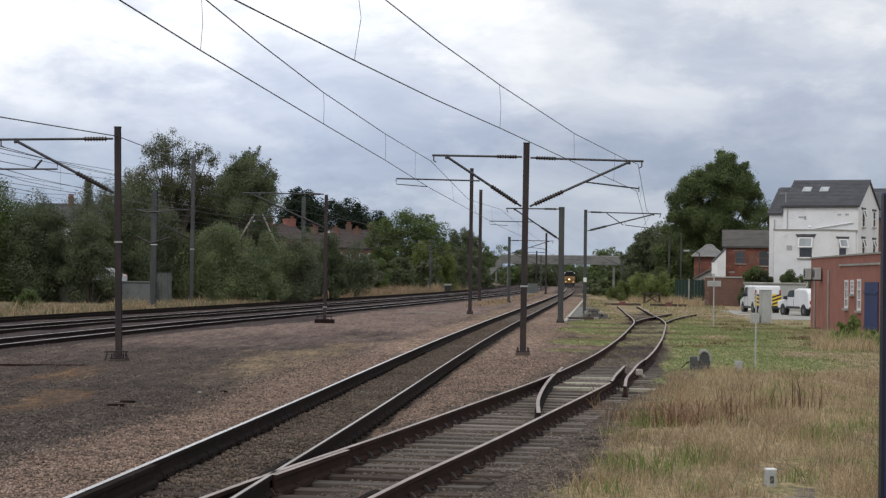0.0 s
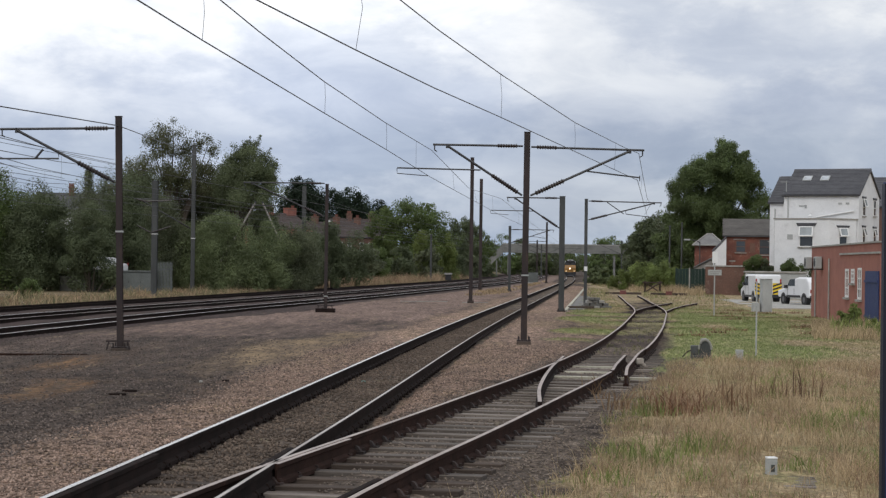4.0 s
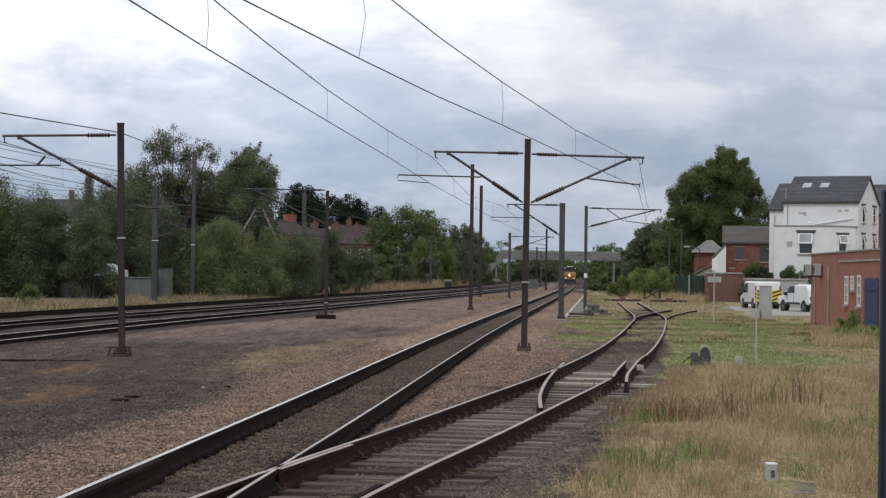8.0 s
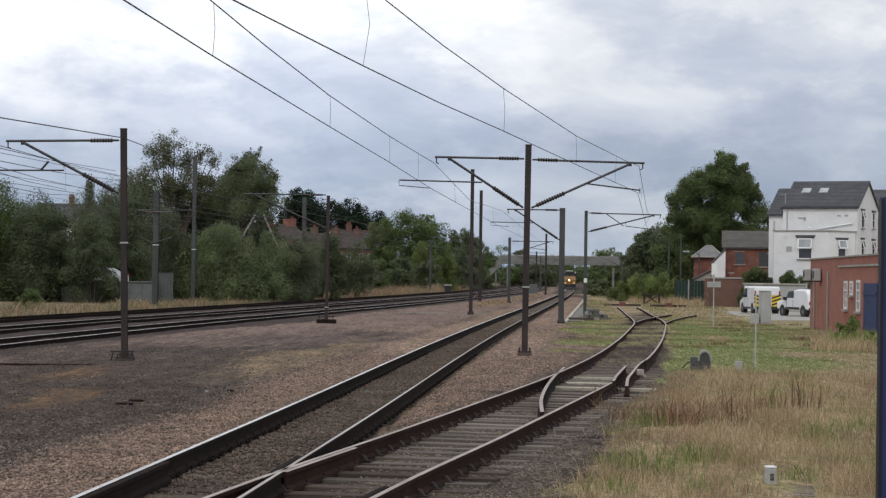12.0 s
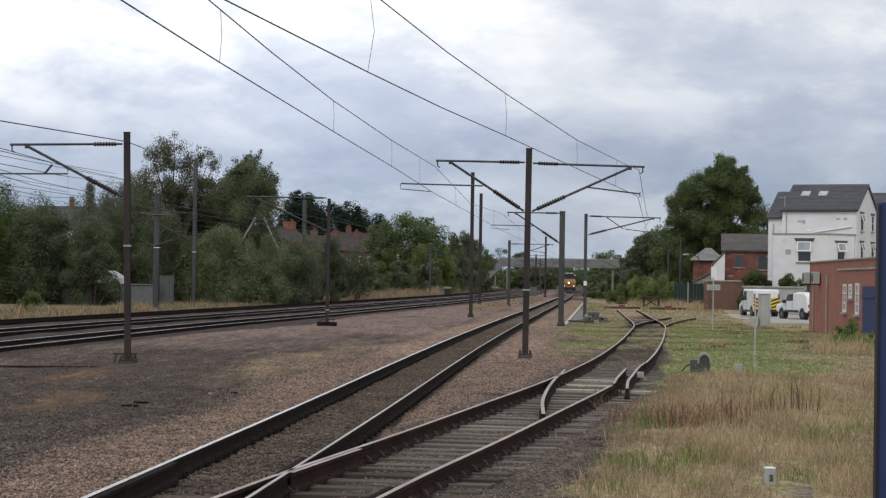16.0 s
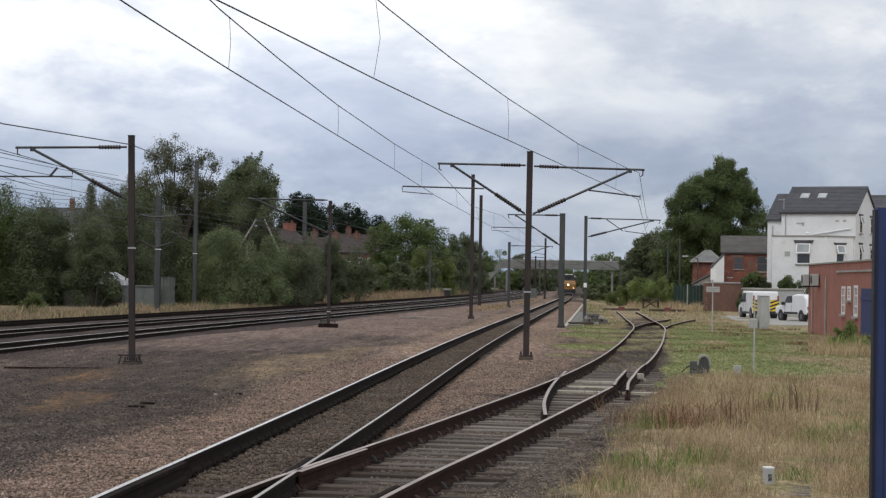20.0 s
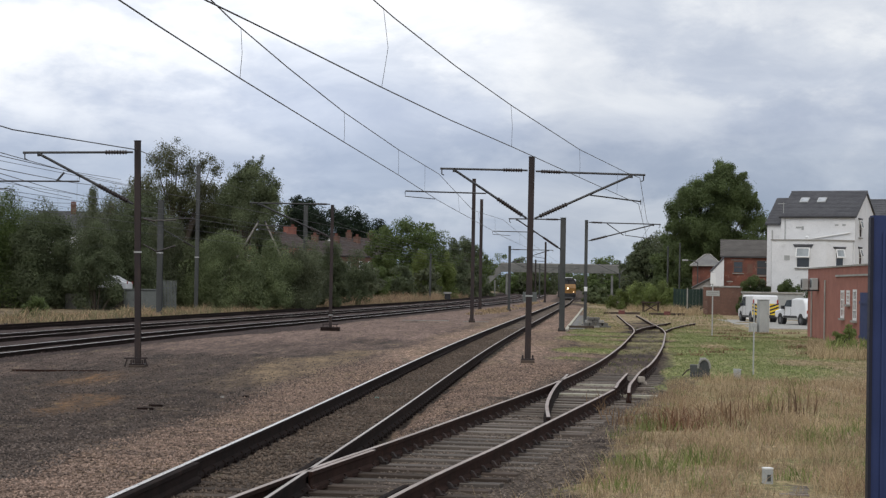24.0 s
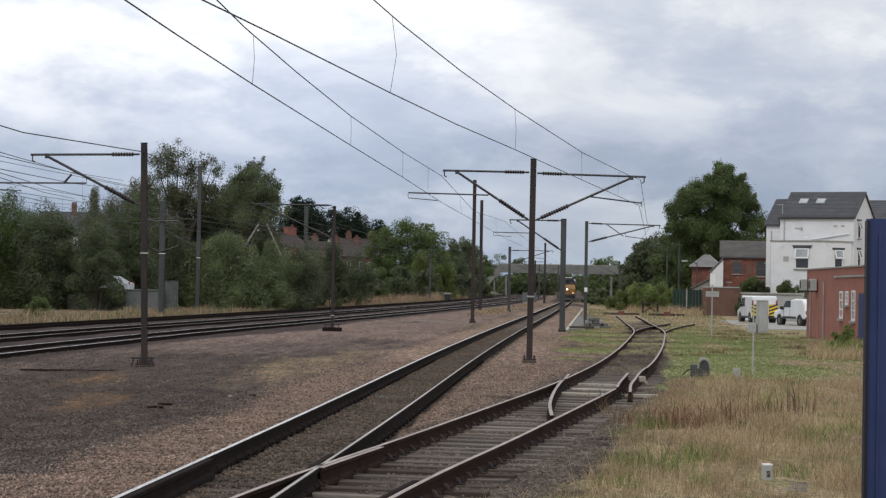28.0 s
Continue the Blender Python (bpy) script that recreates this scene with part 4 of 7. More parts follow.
equipment([(-9.1, -20, 4.8), (-1.98, 17.9, 4.8), (-0.93, 23.76, 4.8), (-0.03, 28.5, 4.8), (1.06, 33.7, 4.8), (2.97, 43.2, 4.8), (5.72, 57, 4.82), (11.4, 107.8, 4.9), (16, 160, 4.9)],
          [(-9.1, -20, 7.0), (-1.98, 17.9, 6.02), (-0.79, 24.5, 5.78), (0.04, 28.85, 5.66), (1.11, 34.05, 5.54), (2.99, 43.35, 5.44), (5.0, 53.2, 5.52), (5.75, 57, 5.6), (8.6, 82, 5.25), (11.5, 107.8, 5.8), (16, 160, 5.8)],
          [(10, 0), (23.76, 0.07), (33.8, 0.02), (43.2, 0.01), (51, 0), (66, 0), (85, 0)], "thin contact wire above the siding", "thin messenger wire above the siding")
for k in range(3):
    line = [(x + 1.8 - (0.0, 4.3, 9.0)[k], y) for x, y in LEFT_NEAR]
    pts = [(float(along(line, y)) - 2.2, y) for y in (-20, 51, 103, 170, 270, 400)]
    equipment([(x, y, 4.9) for x, y in pts], [(x, y, 5.75) for x, y in pts], [(y, 0) for y in range(28, 170, 12)], "thin contact wire above the running lines", "thin messenger wire above the running lines")
wire("earth_wire", [(-10.6, 30, 5.68), (-9.3, 40, 5.43), (-8.3, 50.3, 5.74), (-18.5, 143, 10.2), (-14.4, 198, 9.6), (-2, 270, 6.2)], 0.014, "thin earth wire between the masts")

WIRES_LEFT = [((-12.79, 55.0, 5.91), (-20.38, 123.0, 8.33)), ((-12.79, 55.0, 5.83), (-20.18, 118.0, 8.45)), ((-12.78, 55.0, 5.46), (-20.12, 120.0, 7.93)), ((-13.94, 60.0, 5.57), (-20.07, 110.0, 6.89)), ((-13.93, 60.0, 5.4), (-22.0, 112.0, 7.01)), ((-17.3, 80.0, 5.64), (-21.51, 110.0, 6.61))]
# further wires over the running lines, towards the broad post
for a, b in WIRES_LEFT:
    a = tuple(Vector(a) + (Vector(a) - Vector(b)) * 0.35)
    wire("feeder_wire", [a, tuple(Vector(a).lerp(Vector(b), 0.5) - Vector((0, 0, 0.12))), b], 0.013, "thin feeder wire over the running lines")


# ---- buildings ----
def window(parent, w, h, at, panes=(1, 2), sill=True, lintel=None, frame_w=0.07, mat=None):
    """A window in a wall; its own x runs along the wall, y into it. Frame, glass, sill."""
    s = Shape()
    s.box(-w / 2, w / 2, -0.03, 0.05, 0, frame_w).box(-w / 2, w / 2, -0.03, 0.05, h - frame_w, h)
    s.box(-w / 2, -w / 2 + frame_w, -0.03, 0.05, frame_w, h - frame_w).box(w / 2 - frame_w, w / 2, -0.03, 0.05, frame_w, h - frame_w)
    for i in range(1, panes[0]):
        x = -w / 2 + w * i / panes[0]
        s.box(x - 0.025, x + 0.025, -0.025, 0.045, frame_w, h - frame_w)
    for i in range(1, panes[1]):
        z = h * i / panes[1]
        s.box(-w / 2 + frame_w, w / 2 - frame_w, -0.027, 0.047, z - 0.03, z + 0.03)
    f = part("window", s, mat or M_WHITE, parent, "white framed window", at)
    part("pane", Shape().box(-w / 2 + 0.03, w / 2 - 0.03, 0.0, 0.02, 0.03, h - 0.03), M_GLASS, f, "dark reflecting glass")
    if sill:
        part("window_sill", Shape().box(-w / 2 - 0.1, w / 2 + 0.1, -0.12, 0.03, -0.09, -0.004), M_CONCRETE, f)
    if lintel:
        part("lintel", Shape().add([(-w / 2 - 0.12, -0.06, h + 0.004), (w / 2 + 0.12, -0.06, h + 0.004), (w / 2 + 0.26, -0.06, h + lintel), (-w / 2 - 0.26, -0.06, h + lintel),
                                    (-w / 2 - 0.12, 0.02, h + 0.004), (w / 2 + 0.12, 0.02, h + 0.004), (w / 2 + 0.26, 0.02, h + lintel), (-w / 2 - 0.26, 0.02, h + lintel)],
                                   [(0, 1, 2, 3), (7, 6, 5, 4), (0, 4, 5, 1), (1, 5, 6, 2), (2, 6, 7, 3), (3, 7, 4, 0)]), M_SLATE, f, "dark grey wedge lintel")
    return f


def slates(parent, a, b, c, d, rows, cols, mat, name="roof_slate"):
    """Overlapping courses on a slope: a-b is the eave, d-c the ridge. One mesh of loose slates."""
    a, b, c, d = (Vector(p) for p in (a, b, c, d))
    n = (b - a).cross(d - a).normalized()
    s = Shape()
    for i in range(rows):
        for j in range(cols):
            o = 0.5 * (i % 2)
            u0, u1 = max(0, (j + o) / cols), min(1, (j + 1 + o) / cols)
            if u1 - u0 < 0.01:
                continue
            v0, v1 = i / rows, min(1, (i + 1.25) / rows)

            def at(u, v, lift):
                return (a.lerp(b, u)).lerp(d.lerp(c, u), v) + n * lift
            g = 0.006 / max(1, (b - a).length)
            s.add([at(u0 + g, v0, 0.05), at(u1 - g, v0, 0.05), at(u1 - g, v1, 0.028), at(u0 + g, v1, 0.028), at(u0 + g, v0, 0.028), at(u1 - g, v0, 0.028)],
                  [(0, 1, 2, 3), (0, 4, 5, 1)])
    ob = part(name, s, mat, parent)
    return tagged(ob, "courses of grey slates", kind="stuff")


def gable_house(name, label, at, x0, x1, y0, y1, eave, ridge, wall_mat, roof_mat, rows=12, cols=16, over=0.15, ridge_mat=None):
    """A house with its ridge along x: walls, slated roof, ridge tiles, gutter."""
    h = thing(name, label, "house", at)
    ym = (y0 + y1) / 2
    part("wall", Shape().prism([(y0, -0.2), (y1, -0.2), (y1, eave), (ym, ridge), (y0, eave)], x0, x1), wall_mat, h)
    k = (ridge - eave) / (ym - y0)
    e0, e1, ez = y0 - over, y1 + over, eave - k * over
    r = part("roof", Shape().prism([(e0, ez + 0.004), (ym, ridge + 0.004), (e1, ez + 0.004), (e1, ez + 0.12), (ym, ridge + 0.13), (e0, ez + 0.12)], x0 - over, x1 + over), roof_mat, h, "pitched grey slate roof")
    lift = 0.12
    slates(r, (x0 - over, e0, ez + lift), (x1 + over, e0, ez + lift), (x1 + over, ym, ridge + lift), (x0 - over, ym, ridge + lift), rows, cols, roof_mat)
    part("ridge_tile", Shape().prism([(ym - 0.16, ridge + 0.08), (ym, ridge + 0.22), (ym + 0.16, ridge + 0.08)], x0 - over, x1 + over), ridge_mat or roof_mat, r)
    part("gutter", Shape().tube([(x0 - over, e0 - 0.05, ez + 0.02), (x1 + over, e0 - 0.05, ez + 0.02)], 0.06, 8), M_BLACK, h)
    return h


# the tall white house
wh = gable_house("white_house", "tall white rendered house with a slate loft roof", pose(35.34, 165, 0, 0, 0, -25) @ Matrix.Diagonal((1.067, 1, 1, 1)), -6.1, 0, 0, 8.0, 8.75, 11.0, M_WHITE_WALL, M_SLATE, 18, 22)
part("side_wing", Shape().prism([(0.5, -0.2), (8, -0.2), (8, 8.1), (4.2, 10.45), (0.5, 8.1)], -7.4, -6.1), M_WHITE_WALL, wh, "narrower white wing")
wr = part("roof", Shape().prism([(0.3, 8.0), (4.2, 10.45), (8.2, 8.0), (8.2, 8.12), (4.2, 10.58), (0.3, 8.12)], -7.55, -6.26), M_SLATE, wh)
slates(wr, (-7.55, 0.3, 8.12), (-6.26, 0.3, 8.12), (-6.26, 4.2, 10.58), (-7.55, 4.2, 10.58), 16, 5, M_SLATE)
bay = Shape()
base = [(-6.25, -2.4), (-1.75, -2.4), (-0.12, -0.3), (-0.12, -0.02), (-6.25, -0.02)]
bay.add([(x, y, -0.2) for x, y in base] + [(x, y, 6.6) for x, y in base], [tuple(reversed(range(5))), tuple(range(5, 10))] + [(i, (i + 1) % 5, 5 + (i + 1) % 5, 5 + i) for i in range(5)])
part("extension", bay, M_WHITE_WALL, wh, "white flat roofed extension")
cap = [(-6.33, -2.48), (-1.72, -2.48), (-0.02, -0.3), (-0.02, -0.01), (-6.33, -0.01)]
part("coping", Shape().add([(x, y, 6.604) for x, y in cap] + [(x, y, 6.7) for x, y in cap], [tuple(reversed(range(5))), tuple(range(5, 10))] + [(i, (i + 1) % 5, 5 + (i + 1) % 5, 5 + i) for i in range(5)]), M_CONCRETE, wh)
window(wh, 1.15, 1.75, pose(-3.65, -2.42, 4.25), (1, 2), lintel=0.28)
window(wh, 0.85, 1.5, pose(-0.94, -1.36, 4.4, 0, 0, 52.2), (1, 2), lintel=0.2)
window(wh, 0.45, 1.9, pose(-6.27, -1.5, 4.2, 0, 0, -90), (2, 4))
window(wh, 0.45, 1.9, pose(-6.27, -0.7, 4.2, 0, 0, -90), (2, 4))
for y, z, h in ((1.9, 7.0, 1.5), (6.1, 7.1, 1.4), (1.9, 4.5, 1.5), (6.1, 4.6, 1.4)):
    window(wh, 0.95, h, pose(0.02, y, z, 0, 0, 90), (1, 2), lintel=0.18)
for w, h, at in ((1.15, 1.75, pose(-3.65, -2.42, 4.25)), (0.85, 1.5, pose(-0.94, -1.36, 4.4, 0, 0, 52.2)), (0.95, 1.5, pose(0.02, 1.9, 7.0, 0, 0, 90)), (0.95, 1.5, pose(0.02, 1.9, 4.5, 0, 0, 90)), (0.95, 1.4, pose(0.02, 6.1, 4.6, 0, 0, 90))):
    leaf = Shape()
    for x0, x1, z0, z1 in ((-w / 2, w / 2, -0.08, 0.0), (-w / 2, w / 2, -h / 2, -h / 2 + 0.1), (-w / 2, -w / 2 + 0.09, -h / 2 + 0.1, -0.08), (w / 2 - 0.09, w / 2, -h / 2 + 0.1, -0.08)):
        leaf.box(x0, x1, -0.06, 0.0, z0, z1)
    cs = part("casement", leaf, M_WHITE, wh, "white top-hung casement standing open", at @ pose(0, -0.04, h - 0.02, -15))
    part("pane", Shape().box(-w / 2 + 0.08, w / 2 - 0.08, -0.035, -0.02, -h / 2 + 0.09, -0.07), M_CASEMENT_GLASS, cs, "glass with the sky's reflection put into its pale colour")
for x in (-4.75, -3.3):
    s = Shape().box(-0.5, 0.5, -0.55, 0.55, 0.0, 0.07)
    sk = part("skylight", s, M_GREY_BOX, wh, "grey framed roof window", pose(x, 2.45, 8.75 + 2.45 * 0.5625 + 0.16, math.degrees(math.atan(0.5625))) @ Matrix.Diagonal((0.72, 0.8, 1, 1)))
    part("pane", Shape().box(-0.4, 0.4, -0.45, 0.45, 0.074, 0.08), glass_material("skylight_glass", (0.30, 0.32, 0.34)), sk)
part("downpipe", Shape().tube([(-5.75, -0.08, 6.7), (-5.75, -0.08, 8.6)], 0.05, 6).tube([(-6.0, 0.3, 8.5), (-6.0, 0.3, 10.0)], 0.03, 6).tube([(-6.45, 0.3, 9.9), (-5.9, 0.3, 9.9)], 0.03, 6), M_GREY_BOX, wh)
part("soil_pipe", Shape().tube([(-6.95, 0.42, 0), (-6.95, 0.42, 7.6)], 0.05, 6), M_GREY_BOX, wh)
part("waste_pipe", Shape().tube([(-3.4, -0.1, 6.85), (-0.4, -0.1, 7.35)], 0.06, 6), M_WHITE, wh, "sloping white waste pipe")
part("vent_cowl", Shape().turned((-3.6, -1.4, 6.7), (-3.6, -1.4, 7.05), [(0, 0.09), (0.6, 0.09), (0.62, 0.17), (1, 0.05)]), M_WHITE, wh)
for x, y, z, w, hh in ((-4.6, -0.005, 7.75, 0.5, 0.12), (-4.3, -0.005, 7.6, 0.18, 0.3), (-1.5, -0.005, 7.95, 0.3, 0.14), (-0.9, -0.005, 7.95, 0.28, 0.16)):
    part("vent", Shape().box(x - w / 2, x + w / 2, y - 0.03, y, z, z + hh), M_GREY_BOX, wh, "small grey wall vent")
part("vent", Shape().box(-5.2, -4.75, -2.44, -2.405, 4.9, 5.3), M_GREY_BOX, wh, "small grey wall vent")

# house with a grey roof behind the white one
nb = gable_house("brown_roofed_house", "grey roofed house behind the white one", pose(44.5, 176, 0, 0, 0, -25), -7, 6, 0, 8, 8.2, 10.9, M_BRICK_DARK, M_SLATE, 12, 20)

# brick terrace end
th = gable_house("brick_house", "old red brick house with a dark slate roof", pose(27.2, 188, 0, 0, 0, -8), 0, 7.5, 0, 7, 5.5, 7.05, M_BRICK_OLD, M_SLATE_BROWN, 12, 22)
for x, z, w, h in ((1.6, 3.9, 0.95, 1.15), (3.9, 3.7, 1.05, 1.5), (1.5, 1.6, 0.9, 1.1)):
    window(th, w, h, pose(x, -0.01, z), (1, 2), mat=M_BRICK_DARK)
for x0, x1, z0, z1 in ((2.5, 3.0, 3.9, 4.8), (0.5, 1.1, 3.0, 3.12), (4.2, 6.2, 4.95, 5.05), (5.4, 5.9, 3.2, 3.6), (0.9, 2.1, 5.15, 5.22)):
    part("patch", Shape().box(x0, x1, -0.02, 0.0, z0, z1), M_BRICK_DARK if z1 - z0 > 0.3 else M_CONCRETE, th, "pale weathered patch on the brickwork")
sh = thing("hip_roofed_house", "small brick house with hipped slate roofs", "house", pose(25.5, 197, 0, 0, 0, -10))
part("wall", Shape().box(0, 2.9, 0, 4, -0.2, 4.65), M_BRICK_OLD, sh)
part("roof", Shape().add([(-0.25, -0.3, 4.65), (3.15, -0.3, 4.65), (3.15, 4.3, 4.65), (-0.25, 4.3, 4.65), (1.2, 2, 5.85), (1.7, 2, 5.85)], [(0, 1, 5, 4), (1, 2, 5), (2, 3, 4, 5), (3, 0, 4), (3, 2, 1, 0)]), M_SLATE_PALE, sh)
for a, b in (((-0.25, -0.3, 4.67), (1.2, 2, 5.88)), ((3.15, -0.3, 4.67), (1.7, 2, 5.88)), ((1.15, 2, 5.88), (1.75, 2, 5.88)), ((-0.25, -0.3, 4.67), (3.15, -0.3, 4.67))):
    part("ridge_tile", Shape().tube([a, b], 0.07, 6), M_CONCRETE, sh, "pale ridge tiles")
part("porch_roof", Shape().add([(0.0, -2.4, 2.45), (2.9, -2.4, 4.0), (2.9, -0.02, 4.0), (0.0, -0.02, 2.45), (0.0, -2.4, 2.35), (2.9, -2.4, 3.9), (2.9, -0.02, 3.9), (0.0, -0.02, 2.35)], [(0, 1, 2, 3), (7, 6, 5, 4), (0, 4, 5, 1), (1, 5, 6, 2), (3, 7, 4, 0)]), M_SLATE_PALE, sh)
part("porch_wall", Shape().box(0.1, 2.85, -2.2, -0.02, -0.2, 2.34).add([(0.1, -2.2, 2.344), (2.85, -2.2, 2.344), (2.85, -2.2, 3.84)], [(0, 1, 2)]), M_CONCRETE, sh, "grey gable end")
wg = thing("white_outhouse", "small white rendered outhouse with a sloping roof", "outhouse", pose(25.9, 185.5, 0, 0, 0, -6))
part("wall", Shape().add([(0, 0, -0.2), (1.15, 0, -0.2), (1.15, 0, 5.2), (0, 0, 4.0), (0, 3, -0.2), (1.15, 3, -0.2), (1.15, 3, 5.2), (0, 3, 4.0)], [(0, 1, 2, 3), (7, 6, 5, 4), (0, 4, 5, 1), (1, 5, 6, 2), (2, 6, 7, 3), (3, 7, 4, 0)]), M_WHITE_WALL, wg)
part("roof", Shape().add([(-0.1, -0.1, 4.0), (1.15, -0.1, 5.3), (1.15, 3.1, 5.3), (-0.1, 3.1, 4.0), (-0.1, -0.1, 4.1), (1.15, -0.1, 5.4), (1.15, 3.1, 5.4), (-0.1, 3.1, 4.1)], [(3, 2, 1, 0), (4, 5, 6, 7), (0, 1, 5, 4), (3, 0, 4, 7)]), M_SLATE, wg)

# brick wall with green fence and ivy
yw = thing("yard_wall", "weathered brown brick yard wall", "wall", pose(22.6, 167, 0, 0, 0, -6), kind="structure")
part("wall_body", Shape().box(0, 14, 0, 0.34, -0.2, 2.45), M_BRICK_DARK, yw)
part("coping", Shape().soft_box(-0.08, 14.1, -0.06, 0.4, 2.452, 2.58, 0.03), M_CONCRETE, yw)
for i in range(3):
    part("pier", Shape().box(-0.02 + 4.5 * i, 0.43 + 4.5 * i, -0.1, 0.0, -0.2, 2.45), M_BRICK_DARK, yw)
gf = thing("green_fence", "dark green close boarded metal fence", "fence", pose(22.9, 191, 0.25, 0, 0, 4))
for i in range(11):
    part("panel", Shape().prism([(-0.02, 0.05), (0.02, 0.05), (0.02, 2.0), (-0.02, 2.0)], 0.32 * i + 0.01, 0.32 * i + 0.31), M_GREEN_FENCE, gf)
for i in range(3):
    part("post", Shape().box(1.35 * i - 0.06, 1.35 * i + 0.06, -0.1, -0.025, -0.2, 2.1), M_CONCRETE if i == 1 else M_GREEN_FENCE, gf)

# flat roofed brick building
fb = thing("flat_roofed_building", "low flat roofed red brick railway building", "building", pose(16.9, 75.0, 0, 0, 0, 86.7))
FL, FH = 20.0, 3.36
part("wall", Shape().box(0, FL, -9, 0.0, -0.2, FH), M_BRICK, fb)
part("coping", Shape().box(-0.12, FL + 0.12, -9.1, 0.06, FH + 0.004, FH + 0.07), M_CONCRETE, fb, "thin pale roof edging")
part("ledge", Shape().box(-0.05, 10.4, 0.004, 0.06, 2.94, 3.02), M_CONCRETE, fb, "pale stone string course")
for x, z, w, h in ((8.4, 1.12, 0.95, 1.22), (6.8, 1.74, 0.85, 0.6), (4.95, 1.08, 0.95, 1.3)):
    window(fb, w, h, pose(x, 0.0, z, 0, 0, 180), (2, 3), frame_w=0.1)
for x in (19.75, 16.3):
    ac = part("air_conditioner", Shape().soft_box(-0.4, 0.4, 0.06, 0.36, 0, 0.56, 0.04), M_GREY_BOX, fb, "pale grey air conditioning unit", pose(x, 0, 2.34))
    part("fan_grille", Shape().turned((-0.08, 0.36, 0.3), (-0.08, 0.385, 0.3), [(0, 0.22), (1, 0.2)], 14), M_BLACK, ac)
    part("wall_bracket", Shape().box(-0.34, -0.28, 0.0, 0.42, -0.06, -0.005).box(0.28, 0.34, 0.0, 0.42, -0.06, -0.005), M_BLACK, ac)
for x in (18.2, 13.6):
    part("downpipe", Shape().tube([(x, 0.06, 0), (x, 0.06, 2.8 if x < 15 else 2.3)], 0.04, 6), M_CONCRETE, fb, "pale downpipe")
bgate = thing("blue_gate", "navy blue boarded gate on the brick building", "gate", pose(16.9, 75.0, 0, 0, 0, 86.7))
for i in range(16):
    part("board", Shape().box(0.2 * i + 0.104, 0.2 * i + 0.296, 0.02, 0.06, 0.05, 2.26), M_BLUE, bgate)
part("rail", Shape().box(0.1, 3.3, 0.064, 0.1, 0.4, 0.5).box(0.1, 3.3, 0.064, 0.1, 1.8, 1.9), M_BLUE, bgate)

# grey shed behind the parked vehicles
sd = thing("grey_shed", "low pale grey metal store behind parked vans", "shed", pose(23.0, 147.0, 0, 0, 0, -6))
part("body", Shape().box(0, 4.5, 0, 2.5, 0, 2.0), M_GREY_BOX, sd)
part("roof", Shape().soft_box(-0.1, 4.6, -0.1, 2.6, 2.004, 2.14, 0.03), M_CONCRETE, sd)
for i in range(15):
    part("rib", Shape().box(0.3 * i + 0.04, 0.3 * i + 0.1, -0.035, -0.002, 0.05, 1.95), M_GREY_BOX, sd)
part("door", Shape().box(-0.05, 0.75, -0.06, -0.038, 0.02, 1.9), M_WHITE, sd, "white door")

# footbridge
br = thing("footbridge", "long grey concrete footbridge over the tracks", "bridge", pose(12.6, 460, 0, 0, 0, -1))
M_BRIDGE = material("dull_grey_bridge_paint", (0.20, 0.20, 0.185), (0.14, 0.14, 0.13), rough=0.7, scale=0.5, fine=4, bump=0.05)
part("deck", Shape().box(1, 46, 0, 2.6, 5.55, 5.95), M_BRIDGE, br)
for y in (0.0, 2.45):
    part("parapet", Shape().box(1, 46, y, y + 0.12, 5.954, 7.5), M_BRIDGE, br, "grey panelled parapet")
    part("handrail", Shape().box(1, 46, y - 0.06, y + 0.18, 7.504, 7.74), M_CONCRETE, br, "pale parapet rail")
for i in range(29):
    part("parapet_post", Shape().box(1.2 + 1.5 * i, 1.32 + 1.5 * i, -0.08, -0.004, 5.6, 7.5), M_BRIDGE, br)
for x in (2.2, 27.5, 44.0):
    part("pier", Shape().box(x, x + 0.45, 0.6, 2.0, -0.2, 5.196), M_BRIDGE, br)
part("stair_side", Shape().add([(-3.0, -0.2, 1.4), (1.0, -0.2, 5.4), (1.0, -0.2, 7.5), (-3.0, -0.2, 3.4), (-3.0, -0.05, 1.4), (1.0, -0.05, 5.4), (1.0, -0.05, 7.5), (-3.0, -0.05, 3.4)], [(0, 1, 2, 3), (7, 6, 5, 4), (0, 4, 5, 1), (3, 2, 6, 7), (0, 3, 7, 4), (1, 5, 6, 2)]), M_BRIDGE, br, "sloping grey stair side")
for x, z in ((-2.9, 1.4), (-0.6, 3.6)):
    part("stair_leg", Shape().box(x, x + 0.35, 0.1, 0.6, -0.2, z), M_BRIDGE, br)

